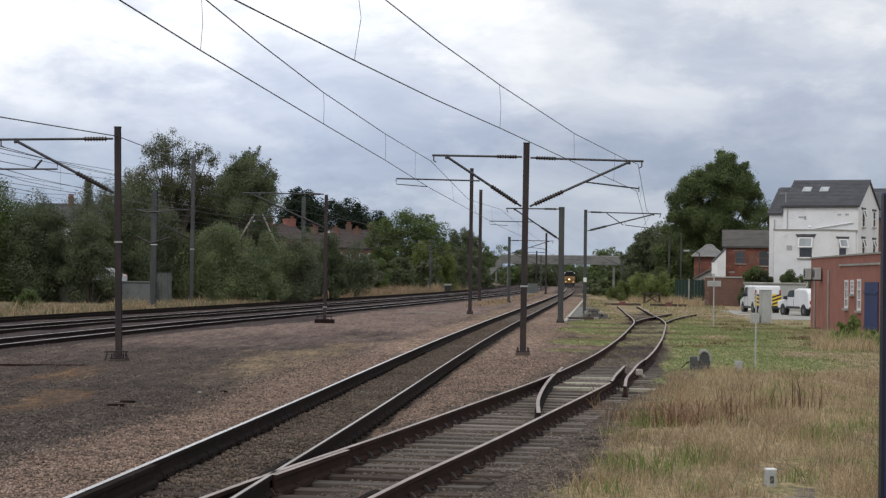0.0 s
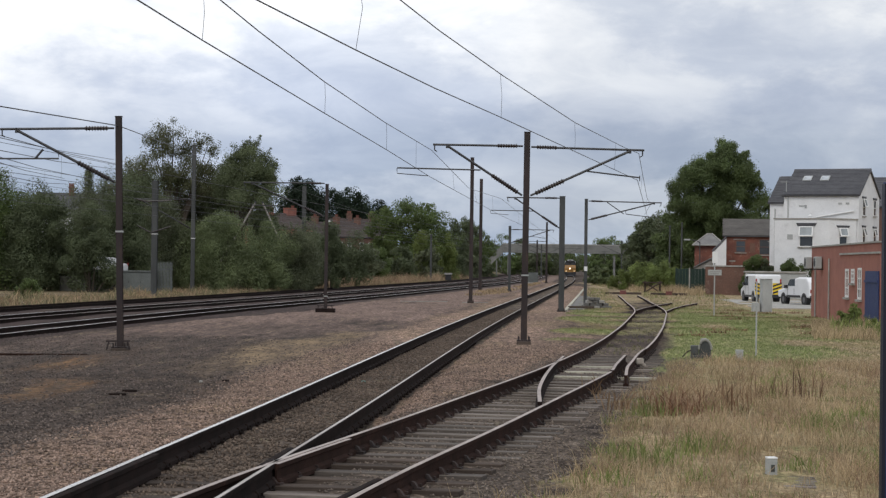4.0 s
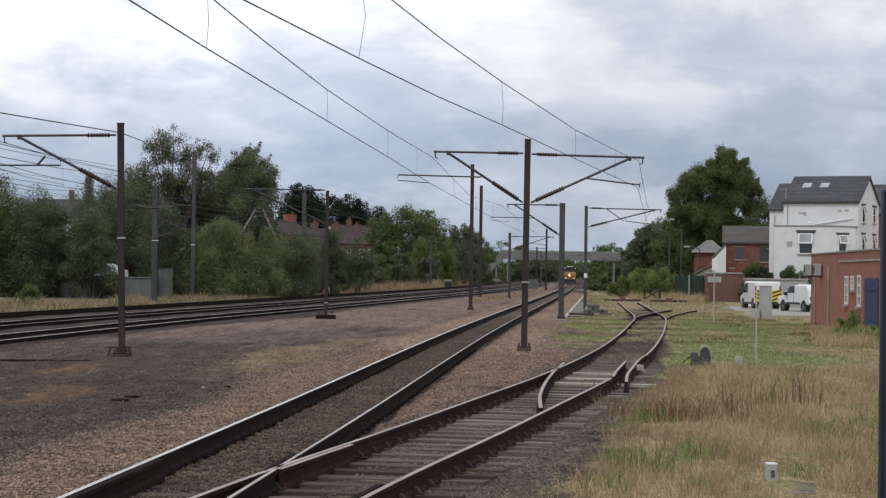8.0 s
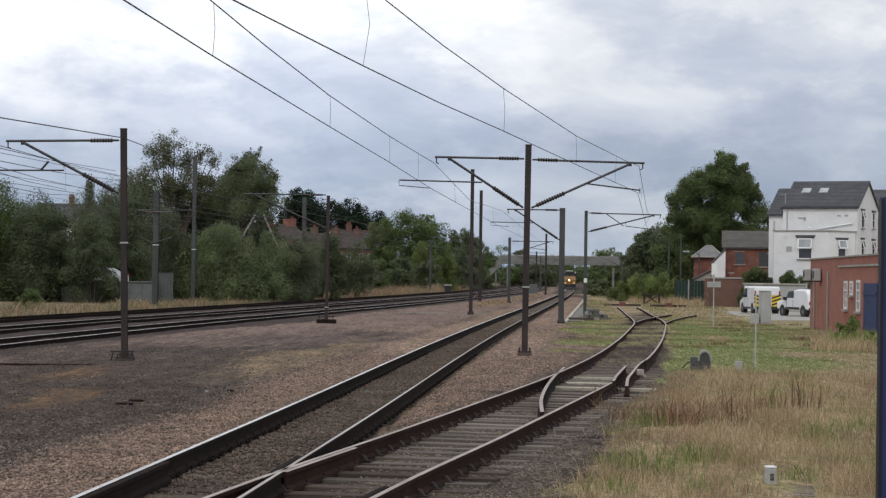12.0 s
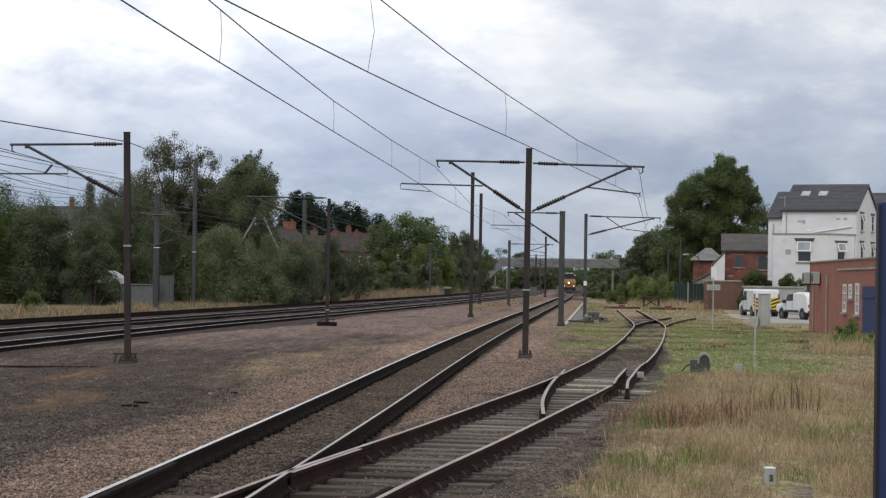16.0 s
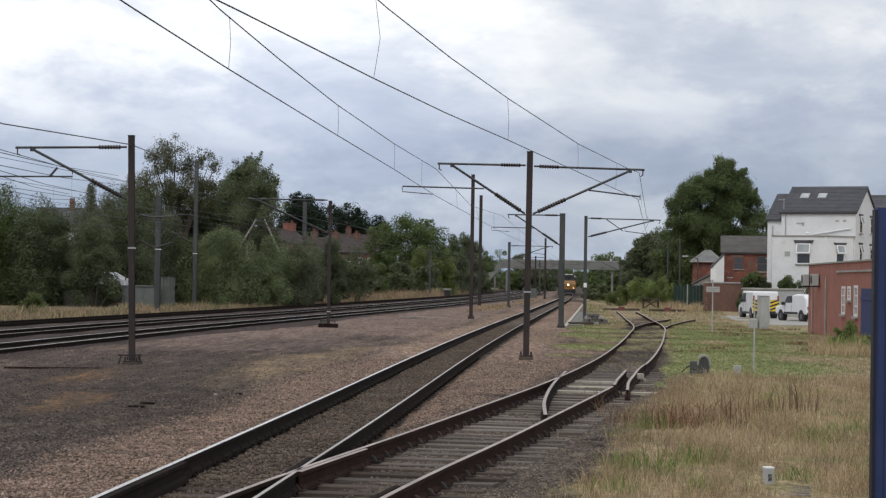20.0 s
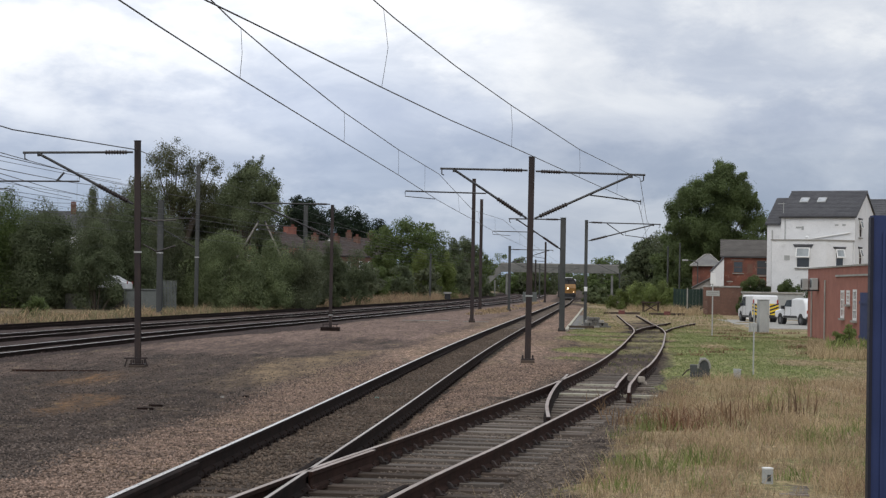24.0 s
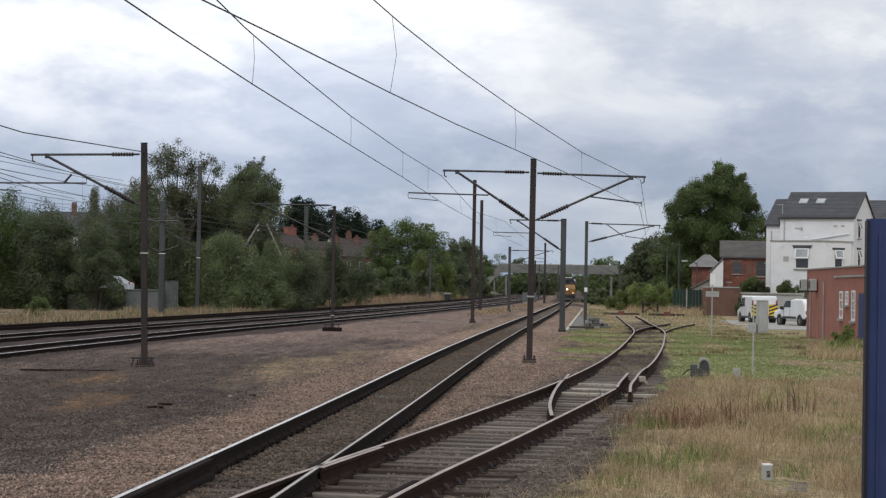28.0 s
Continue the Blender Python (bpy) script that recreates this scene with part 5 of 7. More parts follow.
# terraces beyond the bushes
def terrace(x, y, turn, n, label, wall, eave=5.2, ridge=7.6, z=0.0, step=5.0, group="terraced houses", roof=None, wz=3.2, stack=0.65):
    roof = roof or M_SLATE
    for i in range(n):
        h = gable_house("terraced_house", label, pose(x, y, z, 0, 0, turn) @ pose(step * i, 0, 0), 0, step - 0.02, 0, 8, eave, ridge, wall, roof, 8, 9, 0.01)
        tagged(h, group=group)
        ch = part("chimney", Shape().box(step - 0.1 - stack, step - 0.1, 3.5, 4.5, ridge - 0.4, ridge + 1.1).box(step - 0.16 - stack, step - 0.04, 3.44, 4.56, ridge + 0.9, ridge + 1.02), M_BRICK if stack > 1 else M_BRICK_DARK, h, "red brick chimney stack")
        for k in range(4):
            part("chimney_pot", Shape().tube([(step - 0.68 + 0.17 * k, 4.0, ridge + 1.104), (step - 0.68 + 0.17 * k, 4.0, ridge + 1.5)], 0.08, 6), M_BRICK_OLD, ch)
        for wx in (0.26 * step, 0.68 * step):
            window(h, 0.9, 1.3, pose(wx, -0.01, wz), (1, 2))


terrace(-30.5, 290, 50, 3, "orange brick terraced house with tiled roof and chimneys", M_BRICK, 7.0, 9.3, z=0.6, roof=M_ROOF_RED, wz=5.0, stack=1.9)
terrace(-20.8, 301.5, 50, 4, "brown brick terraced house with tiled roof and chimneys", M_BRICK_DARK, 7.0, 9.3, z=-0.5, roof=M_ROOF_RED, wz=5.0)
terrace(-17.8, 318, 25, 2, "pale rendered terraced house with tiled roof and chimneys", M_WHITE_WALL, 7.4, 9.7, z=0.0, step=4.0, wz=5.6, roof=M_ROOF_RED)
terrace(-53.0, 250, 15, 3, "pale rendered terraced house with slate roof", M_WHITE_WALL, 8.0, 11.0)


# ---- trees and bushes ----
def leaf_cloud(rs, centres, radii, per, size, flat=0.8, droop=0.0, rise=0.0, slim=0.62):
    """Pointed leaves round clump centres: (n, 3, 3)."""
    c = np.repeat(centres, per, axis=0)
    r = np.repeat(radii, per)
    d = rs.normal(size=(len(c), 3))
    d /= np.linalg.norm(d, axis=1)[:, None]
    p = c + d * (r * rs.uniform(0.35, 1.0, len(c)) ** 0.5)[:, None] * np.array([1, 1, flat])
    nrm = d * 0.9 + np.array([0, 0, 0.35]) + rs.normal(size=(len(c), 3)) * 0.42
    nrm /= np.linalg.norm(nrm, axis=1)[:, None]
    u = rs.normal(size=(len(c), 3))
    u[:, 2] += rise * 1.8 - droop * 2
    u -= nrm * np.sum(u * nrm, axis=1)[:, None]
    u /= np.linalg.norm(u, axis=1)[:, None]
    w = np.cross(nrm, u)
    s = size * rs.uniform(0.6, 1.35, len(c))[:, None]
    u, w = u * s, w * s * slim
    return np.stack([p - u * 0.5 - w * 0.5, p - u * 0.4 + w * 0.5, p + u * 0.6], 1)


def plant(name, label, category, x, y, width, height, leaf, seed, crown_from=0.25, clumps=46, per=70, size=0.3, clump=0.16, trunk=True, bark=None, droop=0.0, depth=None, lean=0.0, group="", taper=1.0, dome=False, top=2.4, flat=0.8, rise=0.0, slim=0.62, stems=False):
    """A tree or bush: a tapered trunk with limbs that end in the clumps of an uneven crown."""
    rs = np.random.RandomState(seed)
    t = thing(name, label, category, pose(x, y, 0), group)
    z0, z1 = height * crown_from, height
    depth = depth or width
    cen = []
    while len(cen) < clumps:
        v = rs.uniform(-1, 1, 3)
        if dome:
            zq = (v[2] + 1) / 2
            lim = (1 - zq ** top) ** 0.5
            if np.hypot(v[0], v[1]) > lim or (np.hypot(v[0], v[1]) < 0.3 * lim and zq < 0.75):
                continue
        q = np.linalg.norm(v)
        if not dome and (q > 1 or q < 0.35):
            continue
        zz = (v[2] + 1) / 2
        spread = (1 - (1 - taper) * zz) * (0.86 + 0.22 * math.sin(5 * math.atan2(v[1], v[0]) + seed + 4 * zz))
        cen.append((v[0] * width / 2 * spread * 0.86 + lean * zz, v[1] * depth / 2 * spread * 0.86, z0 + (z1 - z0) * (0.06 + 0.88 * zz)))
    cen = np.array(cen)
    rad = rs.uniform(0.65, 1.35, clumps) * clump * (width + height) / 2
    if trunk:
        s = Shape()
        r0 = 0.022 * height + 0.05
        top = Vector((lean * 0.6, 0, z0 + (z1 - z0) * 0.55))
        s.tube([(0, 0, -0.2), (0.02 * height, 0, height * 0.15), tuple(Vector((0, 0, z0)).lerp(top, 0.2)), tuple(top)], r0, 9, True, r0 * 0.3)
        for i in range(min(16, clumps)):
            k = Vector(cen[i])
            a = Vector((0, 0, z0 * rs.uniform(0.7, 1.0) + 0.1)).lerp(top, rs.uniform(0, 0.8))
            s.tube([a, a.lerp(k, 0.5) + Vector((0, 0, 0.06 * height)), k], r0 * 0.32, 5, True, r0 * 0.08)
        part("trunk", s, bark or M_BARK, t)
    if stems:
        for i in range(7):
            k = Vector(cen[rs.randint(0, clumps)])
            s = Shape().tube([(k.x * 0.25, k.y * 0.25, -0.1), (k.x * 0.55, k.y * 0.55, k.z * 0.5), tuple(k)], 0.06, 5, True, 0.015)
            part("stem", s, bark or M_BARK, t, "thin woody stem")
    v = leaf_cloud(rs, cen, rad, per, size, flat, droop, rise, slim)
    # loose sprays that break the outline
    out = cen[rs.randint(0, clumps, clumps // 2)] * 1.0
    out[:, :2] *= 1.12
    out[:, 2] = np.clip(out[:, 2] * 1.05, 0.2, height * 1.04)
    v = np.concatenate([v, leaf_cloud(rs, out, rad[: len(out)] * 0.6, per // 3, size, flat, droop, rise, slim)])
    v[:, :, 2] = np.maximum(v[:, :, 2], 0.03)
    soup("crown", v, [(0, 1, 2)], leaf, kind="", parent=t)
    return t


def grown_tree(name, label, x, y, blobs, leaf, seed, bark=None, per=420, size=0.16, plume=0.0, rise=0.0, droop=0.0, loose=0.35):
    """A tree whose foliage hangs in separate masses with gaps: blobs are (offset, height, radius); plume: how far each mass runs out to a wind-blown tip."""
    rs = np.random.RandomState(seed)
    t = thing(name, label, "tree", pose(x, y, 0))
    cen, rad = [], []
    for bx, bz, br in blobs:
        for k in range(9):
            off = rs.normal(size=3) * br * 0.62
            cen.append((bx + off[0], off[1] * 1.6, bz + off[2] * 0.85))
            rad.append(br * rs.uniform(0.32, 0.66))
        if plume:
            for k in range(4):
                u = (k + 1) / 4
                cen.append((bx + plume * 0.55 * u + rs.normal() * 0.05, rs.normal() * 0.3, bz + br * 0.5 + plume * u))
                rad.append(br * (0.62 - 0.5 * u))
        elif rs.uniform() < loose:
            a = rs.uniform(0, math.pi)
            cen.append((bx + 1.25 * br * math.cos(a), rs.normal() * 0.3, bz + 1.15 * br * math.sin(a)))
            rad.append(br * 0.3)
    cen, rad = np.array(cen), np.array(rad)
    top = max(b[1] for b in blobs)
    r0 = 0.016 * top + 0.05
    s = Shape()
    for i, (bx, bz, br) in enumerate(blobs):
        fork = Vector((bx * 0.12, 0, bz * (0.25 + 0.2 * (i % 3))))
        s.tube([fork, fork.lerp(Vector((bx, 0, bz)), 0.5) + Vector((0, 0, 0.3)), (bx, 0, bz)], r0 * 0.4, 5, True, r0 * 0.1)
    s.tube([(0, 0, -0.2), (0.1, 0, top * 0.3), (0.0, 0, top * 0.72)], r0, 8, True, r0 * 0.35)
    part("trunk", s, bark or M_BARK, t)
    n = np.maximum(20, (per * (rad / rad.mean()) ** 2)).astype(int)
    v = np.concatenate([leaf_cloud(rs, cen[i:i + 1], rad[i:i + 1], n[i], size, 1.0, droop, rise, 0.5) for i in range(len(cen))])
    v += (rs.normal(size=(len(v), 1, 3)) * np.repeat(rad, n)[:, None, None] * 0.34)
    soup("crown", v, [(0, 1, 2)], leaf, kind="", parent=t)
    return t


BUSH = "dense grey-green bush along the railway fence"
DARK = "dense dark green hawthorn bush along the fence"
def hedge_row(rows):
    for i, (x, y, w, h, leaf, cf, seed) in enumerate(rows):
        lab = {M_LEAF_GREY: BUSH, M_LEAF_WILLOW: "pale grey-green willow bush beside the running lines", M_LEAF_DARK: DARK, M_LEAF_MID: "leafy green bush beside the running lines", M_LEAF_LIGHT: "fresh green sapling thicket in dry grass", M_LEAF_SAPLING: "yellow-green sapling in tall dry grass"}[leaf]
        up = leaf in (M_LEAF_SAPLING, M_LEAF_GREY, M_LEAF_WILLOW, M_LEAF_LIGHT)
        plant("bush", lab, "bush", x, y, w * 1.12, h * 1.06, leaf, seed, cf, clumps=int(22 + 1.15 * w * h), per=430 if y < 180 else 260, size=0.15 if y < 210 else 0.24, clump=0.125 if up else 0.13, group="bushes", taper=0.9, dome=True, trunk=False, stems=True, flat=1.25 if up else 1.0, rise=0.8 if up else 0.25, slim=0.42 if up else 0.55)


hedge_row([
    (-33.9, 144, 8.6, 8.5, M_LEAF_MID, 0.02, 1), (-26.6, 158, 5.6, 9.6, M_LEAF_GREY, 0.02, 35), (-39.0, 150, 6.0, 8.8, M_LEAF_DARK, 0.02, 32), (-24.8, 156, 6.4, 9.2, M_LEAF_DARK, 0.02, 33), (-30.0, 142, 6.0, 7.2, M_LEAF_DARK, 0.02, 2), (-27.2, 145, 6.2, 7.6, M_LEAF_GREY, 0.02, 3),
    (-24.2, 146, 5.6, 7.6, M_LEAF_DARK, 0.02, 4), (-36.5, 140, 6.0, 8.6, M_LEAF_DARK, 0.02, 5), (-25.25, 138.6, 3.8, 6.2, M_LEAF_DARK, 0.02, 84), (-31.4, 147, 6.4, 8.0, M_LEAF_DARK, 0.02, 67), (-22.0, 152, 4.5, 7.4, M_LEAF_GREY, 0.02, 6),
    (-20.0, 153, 6.6, 5.2, M_LEAF_WILLOW, 0.02, 7), (-17.4, 152, 7.4, 5.9, M_LEAF_WILLOW, 0.02, 8), (-14.4, 156, 5.8, 5.5, M_LEAF_WILLOW, 0.02, 31), (-12.4, 159, 5.4, 5.4, M_LEAF_GREY, 0.02, 9), (-15.2, 172, 3.2, 6.3, M_LEAF_GREY, 0.02, 68), (-12.6, 178, 3.0, 6.2, M_LEAF_GREY, 0.02, 69),
    (-12.2, 164, 4.6, 4.9, M_LEAF_GREY, 0.02, 10), (-10.2, 172, 3.6, 5.6, M_LEAF_DARK, 0.02, 11), (-21.5, 172, 7.0, 9.4, M_LEAF_DARK, 0.05, 12),
    (-14.6, 180, 6.4, 4.4, M_LEAF_DARK, 0.05, 13), (-9.0, 196, 4.4, 5.4, M_LEAF_DARK, 0.02, 14), (-12.0, 228, 5.8, 3.4, M_LEAF_GREY, 0.02, 15), (-3.5, 292, 3.0, 7.6, M_LEAF_SAPLING, 0.05, 36), (-1.6, 298, 3.2, 6.0, M_LEAF_SAPLING, 0.05, 37), (0.4, 300, 3.0, 7.0, M_LEAF_SAPLING, 0.05, 38),
    (-19.6, 240, 6.0, 5.4, M_LEAF_GREY, 0.02, 80), (-16.6, 243, 6.0, 6.0, M_LEAF_DARK, 0.02, 81), (-13.7, 246, 5.6, 4.0, M_LEAF_GREY, 0.02, 82), (-10.8, 250, 5.0, 3.9, M_LEAF_DARK, 0.02, 83), (-8.6, 252, 3.6, 4.8, M_LEAF_MID, 0.02, 16), (-5.6, 296, 4.6, 5.0, M_LEAF_MID, 0.02, 17), (1.0, 322, 3.6, 6.4, M_LEAF_DARK, 0.02, 18),
    (3.6, 362, 4.6, 6.6, M_LEAF_DARK, 0.02, 19), (5.0, 385, 3.2, 3.4, M_LEAF_MID, 0.02, 21),
    (18.4, 200, 3.2, 2.0, M_LEAF_SAPLING, 0.02, 22), (20.4, 198, 3.4, 3.0, M_LEAF_LIGHT, 0.02, 23), (22.2, 197, 3.4, 2.8, M_LEAF_LIGHT, 0.02, 24), (23.8, 196, 3.0, 2.2, M_LEAF_LIGHT, 0.02, 34), (21.2, 195, 3.0, 1.9, M_LEAF_SAPLING, 0.02, 66),
    (29.3, 163, 3.2, 3.2, M_LEAF_MID, 0.02, 26), (30.4, 157, 3.4, 3.5, M_LEAF_DARK, 0.02, 27),
    (26.2, 164.2, 2.4, 3.5, M_LEAF_MID, 0.02, 28), (27.4, 164.4, 1.6, 3.1, M_LEAF_DARK, 0.02, 29)])
B = "tall thin birch with drooping grey-green leaves"
grown_tree("birch_tree", B, -24.0, 168, [(-0.8, 13.1, 1.2), (0.3, 13.2, 1.2), (-1.5, 12.0, 1.0), (1.1, 12.2, 0.8), (-0.2, 11.8, 0.9), (2.3, 12.6, 0.8), (3.3, 12.5, 0.8), (3.8, 11.9, 0.5), (-2.4, 10.4, 0.9), (-3.0, 9.6, 0.8), (1.8, 11.0, 0.7), (-0.4, 10.2, 0.8), (2.8, 10.4, 0.9), (0.6, 9.2, 0.9), (-1.2, 9.0, 1.0), (2.0, 9.1, 0.9), (-1.8, 9.0, 1.2), (0.2, 9.2, 1.2), (2.2, 9.2, 1.1), (-0.8, 10.4, 0.9), (1.4, 10.5, 0.9), (3.0, 10.4, 0.9), (-3.2, 8.6, 1.0), (3.6, 8.8, 1.1)], M_LEAF_BIRCH, 41, M_BARK, 120, 0.15, droop=0.5)
plant("birch_tree", B, "tree", -27.6, 172, 5.4, 11.6, M_LEAF_BIRCH, 39, 0.1, 100, 190, 0.16, 0.09, bark=M_BARK_PALE, droop=0.5, flat=1.15, slim=0.5)
grown_tree("poplar_tree", "tall wind-tousled dark green tree with plumed tips", -17.5, 166, [(-1.1, 10.3, 0.8), (-0.4, 10.9, 0.8), (0.1, 11.5, 0.8), (0.9, 11.7, 0.8), (1.7, 10.6, 0.8), (2.3, 9.7, 0.7), (-1.4, 9.3, 1.2), (-0.1, 9.9, 1.2), (1.1, 9.8, 1.2), (2.1, 8.6, 1.1), (-0.8, 8.2, 1.5), (0.6, 8.2, 1.6), (1.7, 7.3, 1.4)], M_LEAF_POPLAR, 43, None, 260, 0.15, plume=1.15, rise=0.8)
plant("poplar_tree", "tall wind-tousled dark green tree", "tree", -20.2, 169, 5.0, 10.8, M_LEAF_POPLAR, 44, 0.06, 140, 210, 0.16, 0.085, lean=0.5, flat=1.2, rise=0.7, slim=0.45)
plant("poplar_tree", "tall wind-tousled dark green tree", "tree", -23.4, 170, 6.8, 10.2, M_LEAF_BIRCH, 40, 0.05, 130, 210, 0.16, 0.085, flat=1.2, rise=0.5, slim=0.45)
plant("poplar_tree", "low wind-tousled green tree", "tree", -15.6, 166, 4.2, 8.2, M_LEAF_DARK, 37, 0.05, 90, 190, 0.16, 0.095, flat=1.2, rise=0.5, slim=0.45, dome=True)
plant("conifer", "narrow feathery conifer behind the bushes", "tree", -31.8, 172, 4.4, 11.3, M_LEAF_GREY, 45, 0.05, 150, 110, 0.15, 0.055, taper=0.12, rise=0.8, slim=0.4, flat=1.4)
plant("tree", "rounded dark tree behind the bushes", "tree", -29.0, 185, 7.5, 9.6, M_LEAF_DARK, 46, 0.1, 70, 110, 0.26, 0.11)
plant("pine_tree", "dark flat-topped pine behind the terraces", "tree", -24.6, 330, 10.0, 17.0, M_LEAF_PINE, 47, 0.4, 120, 220, 0.30, 0.09)
plant("pine_tree", "dark flat-topped pine behind the terraces", "tree", -17.5, 340, 12.5, 16.0, M_LEAF_PINE, 48, 0.3, 140, 220, 0.30, 0.09)
plant("pine_tree", "dark flat-topped pine behind the terraces", "tree", -12.4, 345, 8.0, 13.8, M_LEAF_PINE, 38, 0.3, 80, 220, 0.30, 0.10)
L = "broad rounded green tree beside the line"
plant("lime_tree", L, "tree", 7.9, 445, 8.0, 11.5, M_LEAF_MID, 64, 0.03, 70, 110, 0.36, 0.11)
plant("lime_tree", L, "tree", -4.6, 302, 13.6, 13.4, M_LEAF_MID, 49, 0.04, 150, 120, 0.30, 0.09)
plant("lime_tree", L, "tree", -9.6, 304, 7.2, 12.4, M_LEAF_MID, 50, 0.05, 80, 110, 0.30, 0.10)
plant("lime_tree", L, "tree", 1.0, 334, 8.0, 11.0, M_LEAF_DARK, 51, 0.05, 90, 110, 0.30, 0.10)
plant("lime_tree", L, "tree", 4.2, 374, 7.6, 12.2, M_LEAF_DARK, 52, 0.05, 80, 110, 0.30, 0.10)
grown_tree("sycamore_tree", "large wind-blown dark green tree behind the houses", 28.5, 205, [(-0.6, 13.6, 0.9), (0.5, 14.2, 0.9), (1.8, 14.6, 1.0), (3.2, 13.9, 0.8), (-1.7, 12.7, 1.0), (-0.3, 12.9, 1.4), (1.7, 13.1, 1.6), (3.7, 12.6, 0.9), (4.5, 12.0, 0.5), (-3.1, 11.4, 1.1), (-1.5, 11.1, 1.6), (0.6, 11.1, 1.7), (2.6, 11.4, 1.6), (4.2, 11.2, 0.8), (-4.0, 9.3, 0.8), (-2.7, 9.0, 1.4), (-0.6, 8.9, 1.7), (1.7, 9.0, 1.7), (3.4, 9.3, 1.1), (-3.3, 7.2, 1.1), (-1.5, 6.9, 1.4), (0.8, 6.9, 1.6), (2.6, 7.3, 1.2), (-0.4, 5.1, 1.6), (-2.5, 5.4, 1.2)], M_LEAF_SYC, 53, None, 400, 0.19, rise=0.6, plume=0.5)
plant("sycamore_tree", "rounded green tree beside a taller one", "tree", 25.6, 214, 6.4, 10.4, M_LEAF_SYC, 65, 0.05, 90, 170, 0.24, 0.10, dome=True)
plant("sycamore_tree", "large dense dark green tree behind the houses", "tree", 34.8, 212, 8.6, 10.9, M_LEAF_SYC, 54, 0.1, 90, 170, 0.26, 0.10)
O = "dark rounded tree beyond the fence"
plant("oak_tree", O, "tree", 24.6, 234, 6.6, 8.6, M_LEAF_DARK, 55, 0.02, 110, 190, 0.28, 0.10, dome=True)
plant("oak_tree", O, "tree", 27.0, 226, 6.4, 8.3, M_LEAF_DARK, 56, 0.02, 90, 120, 0.28, 0.10, dome=True)
plant("oak_tree", O, "tree", 32.4, 320, 6.4, 9.0, M_LEAF_MID, 57, 0.02, 70, 100, 0.34, 0.11, dome=True)
plant("oak_tree", O, "tree", 27.8, 272, 5.4, 7.4, M_LEAF_DARK, 59, 0.02, 70, 110, 0.30, 0.11, dome=True)
plant("oak_tree", O, "tree", 20.0, 250, 4.4, 2.6, M_LEAF_WILLOW, 60, 0.02, 60, 110, 0.28, 0.11, dome=True)
plant("oak_tree", O, "tree", 31.0, 236, 7.0, 9.4, M_LEAF_DARK, 61, 0.02, 80, 110, 0.28, 0.11, dome=True)
plant("oak_tree", O, "tree", 24.0, 300, 4.4, 3.6, M_LEAF_MID, 58, 0.02, 50, 100, 0.34, 0.11, dome=True)
F = "hazy dark green tree beyond the bridge"
for i in range(30):
    x = -4 + 2.9 * i
    h = 12.2 if x < 20 else 8.8 if x < 40 else 12.0
    far_y, far_w = 535 + 17 * (i % 4), 8.5
    if abs(x + (i % 3) - float(along(MAIN, far_y))) < 6.5:
        # the tree stands past the end of the line
        x, far_y, far_w, h = x * 910 / far_y, 910, 13.5, h * 1.55
    plant("far_tree", F, "tree", x + (i % 3), far_y, far_w, h * (0.82 + 0.22 * ((i * 7) % 5) / 4), M_LEAF_MID if i % 3 else M_LEAF_GREY, 70 + i, 0.0, 30, 60, 0.55, 0.14, group="far trees", dome=True)
for i in range(6):
    plant("far_tree", F, "tree", 48 + 5.0 * i, 925, 12, 9.5 + 1.5 * (i % 2), M_LEAF_MID, 210 + i, 0.0, 24, 40, 0.9, 0.16, group="far trees", dome=True)
for i in range(15):
    if abs(17 + 2.2 * i - float(along(MAIN, 500 + 6 * (i % 3)))) < 4.6:
        continue
    plant("far_hedge", "hazy overgrown hedge beyond the footbridge", "hedge", 17 + 2.2 * i, 500 + 6 * (i % 3), 5.5, 6.2 + 0.8 * (i % 3), M_LEAF_GREY if i % 2 else M_LEAF_MID, 170 + i, 0.0, 34, 60, 0.5, 0.15, group="far hedge", dome=True, top=7.0, trunk=False)
plant("oak_tree", O, "tree", 26.4, 246, 7.4, 9.2, M_LEAF_GREY, 62, 0.02, 90, 110, 0.30, 0.11, dome=True)
plant("oak_tree", O, "tree", 29.6, 262, 7.4, 10.2, M_LEAF_DARK, 63, 0.02, 90, 110, 0.30, 0.11, dome=True)
# scrub that closes the gaps below and behind the trees
for i in range(22):
    x = -62 + 3.3 * i
    plant("scrub", "dark tangled scrub behind the trackside bushes", "bush", x, max(192 + 5 * (i % 3) + max(0, x + 20) * 2.2, 261 + 10 * (x + 5.6)), 6.0, 4.6 + 1.1 * ((i * 5) % 4) / 3, M_LEAF_DARK if i % 2 else M_LEAF_GREY, 120 + i, 0.0, 40, 90, 0.34, 0.13, group="scrub", dome=True, trunk=False)


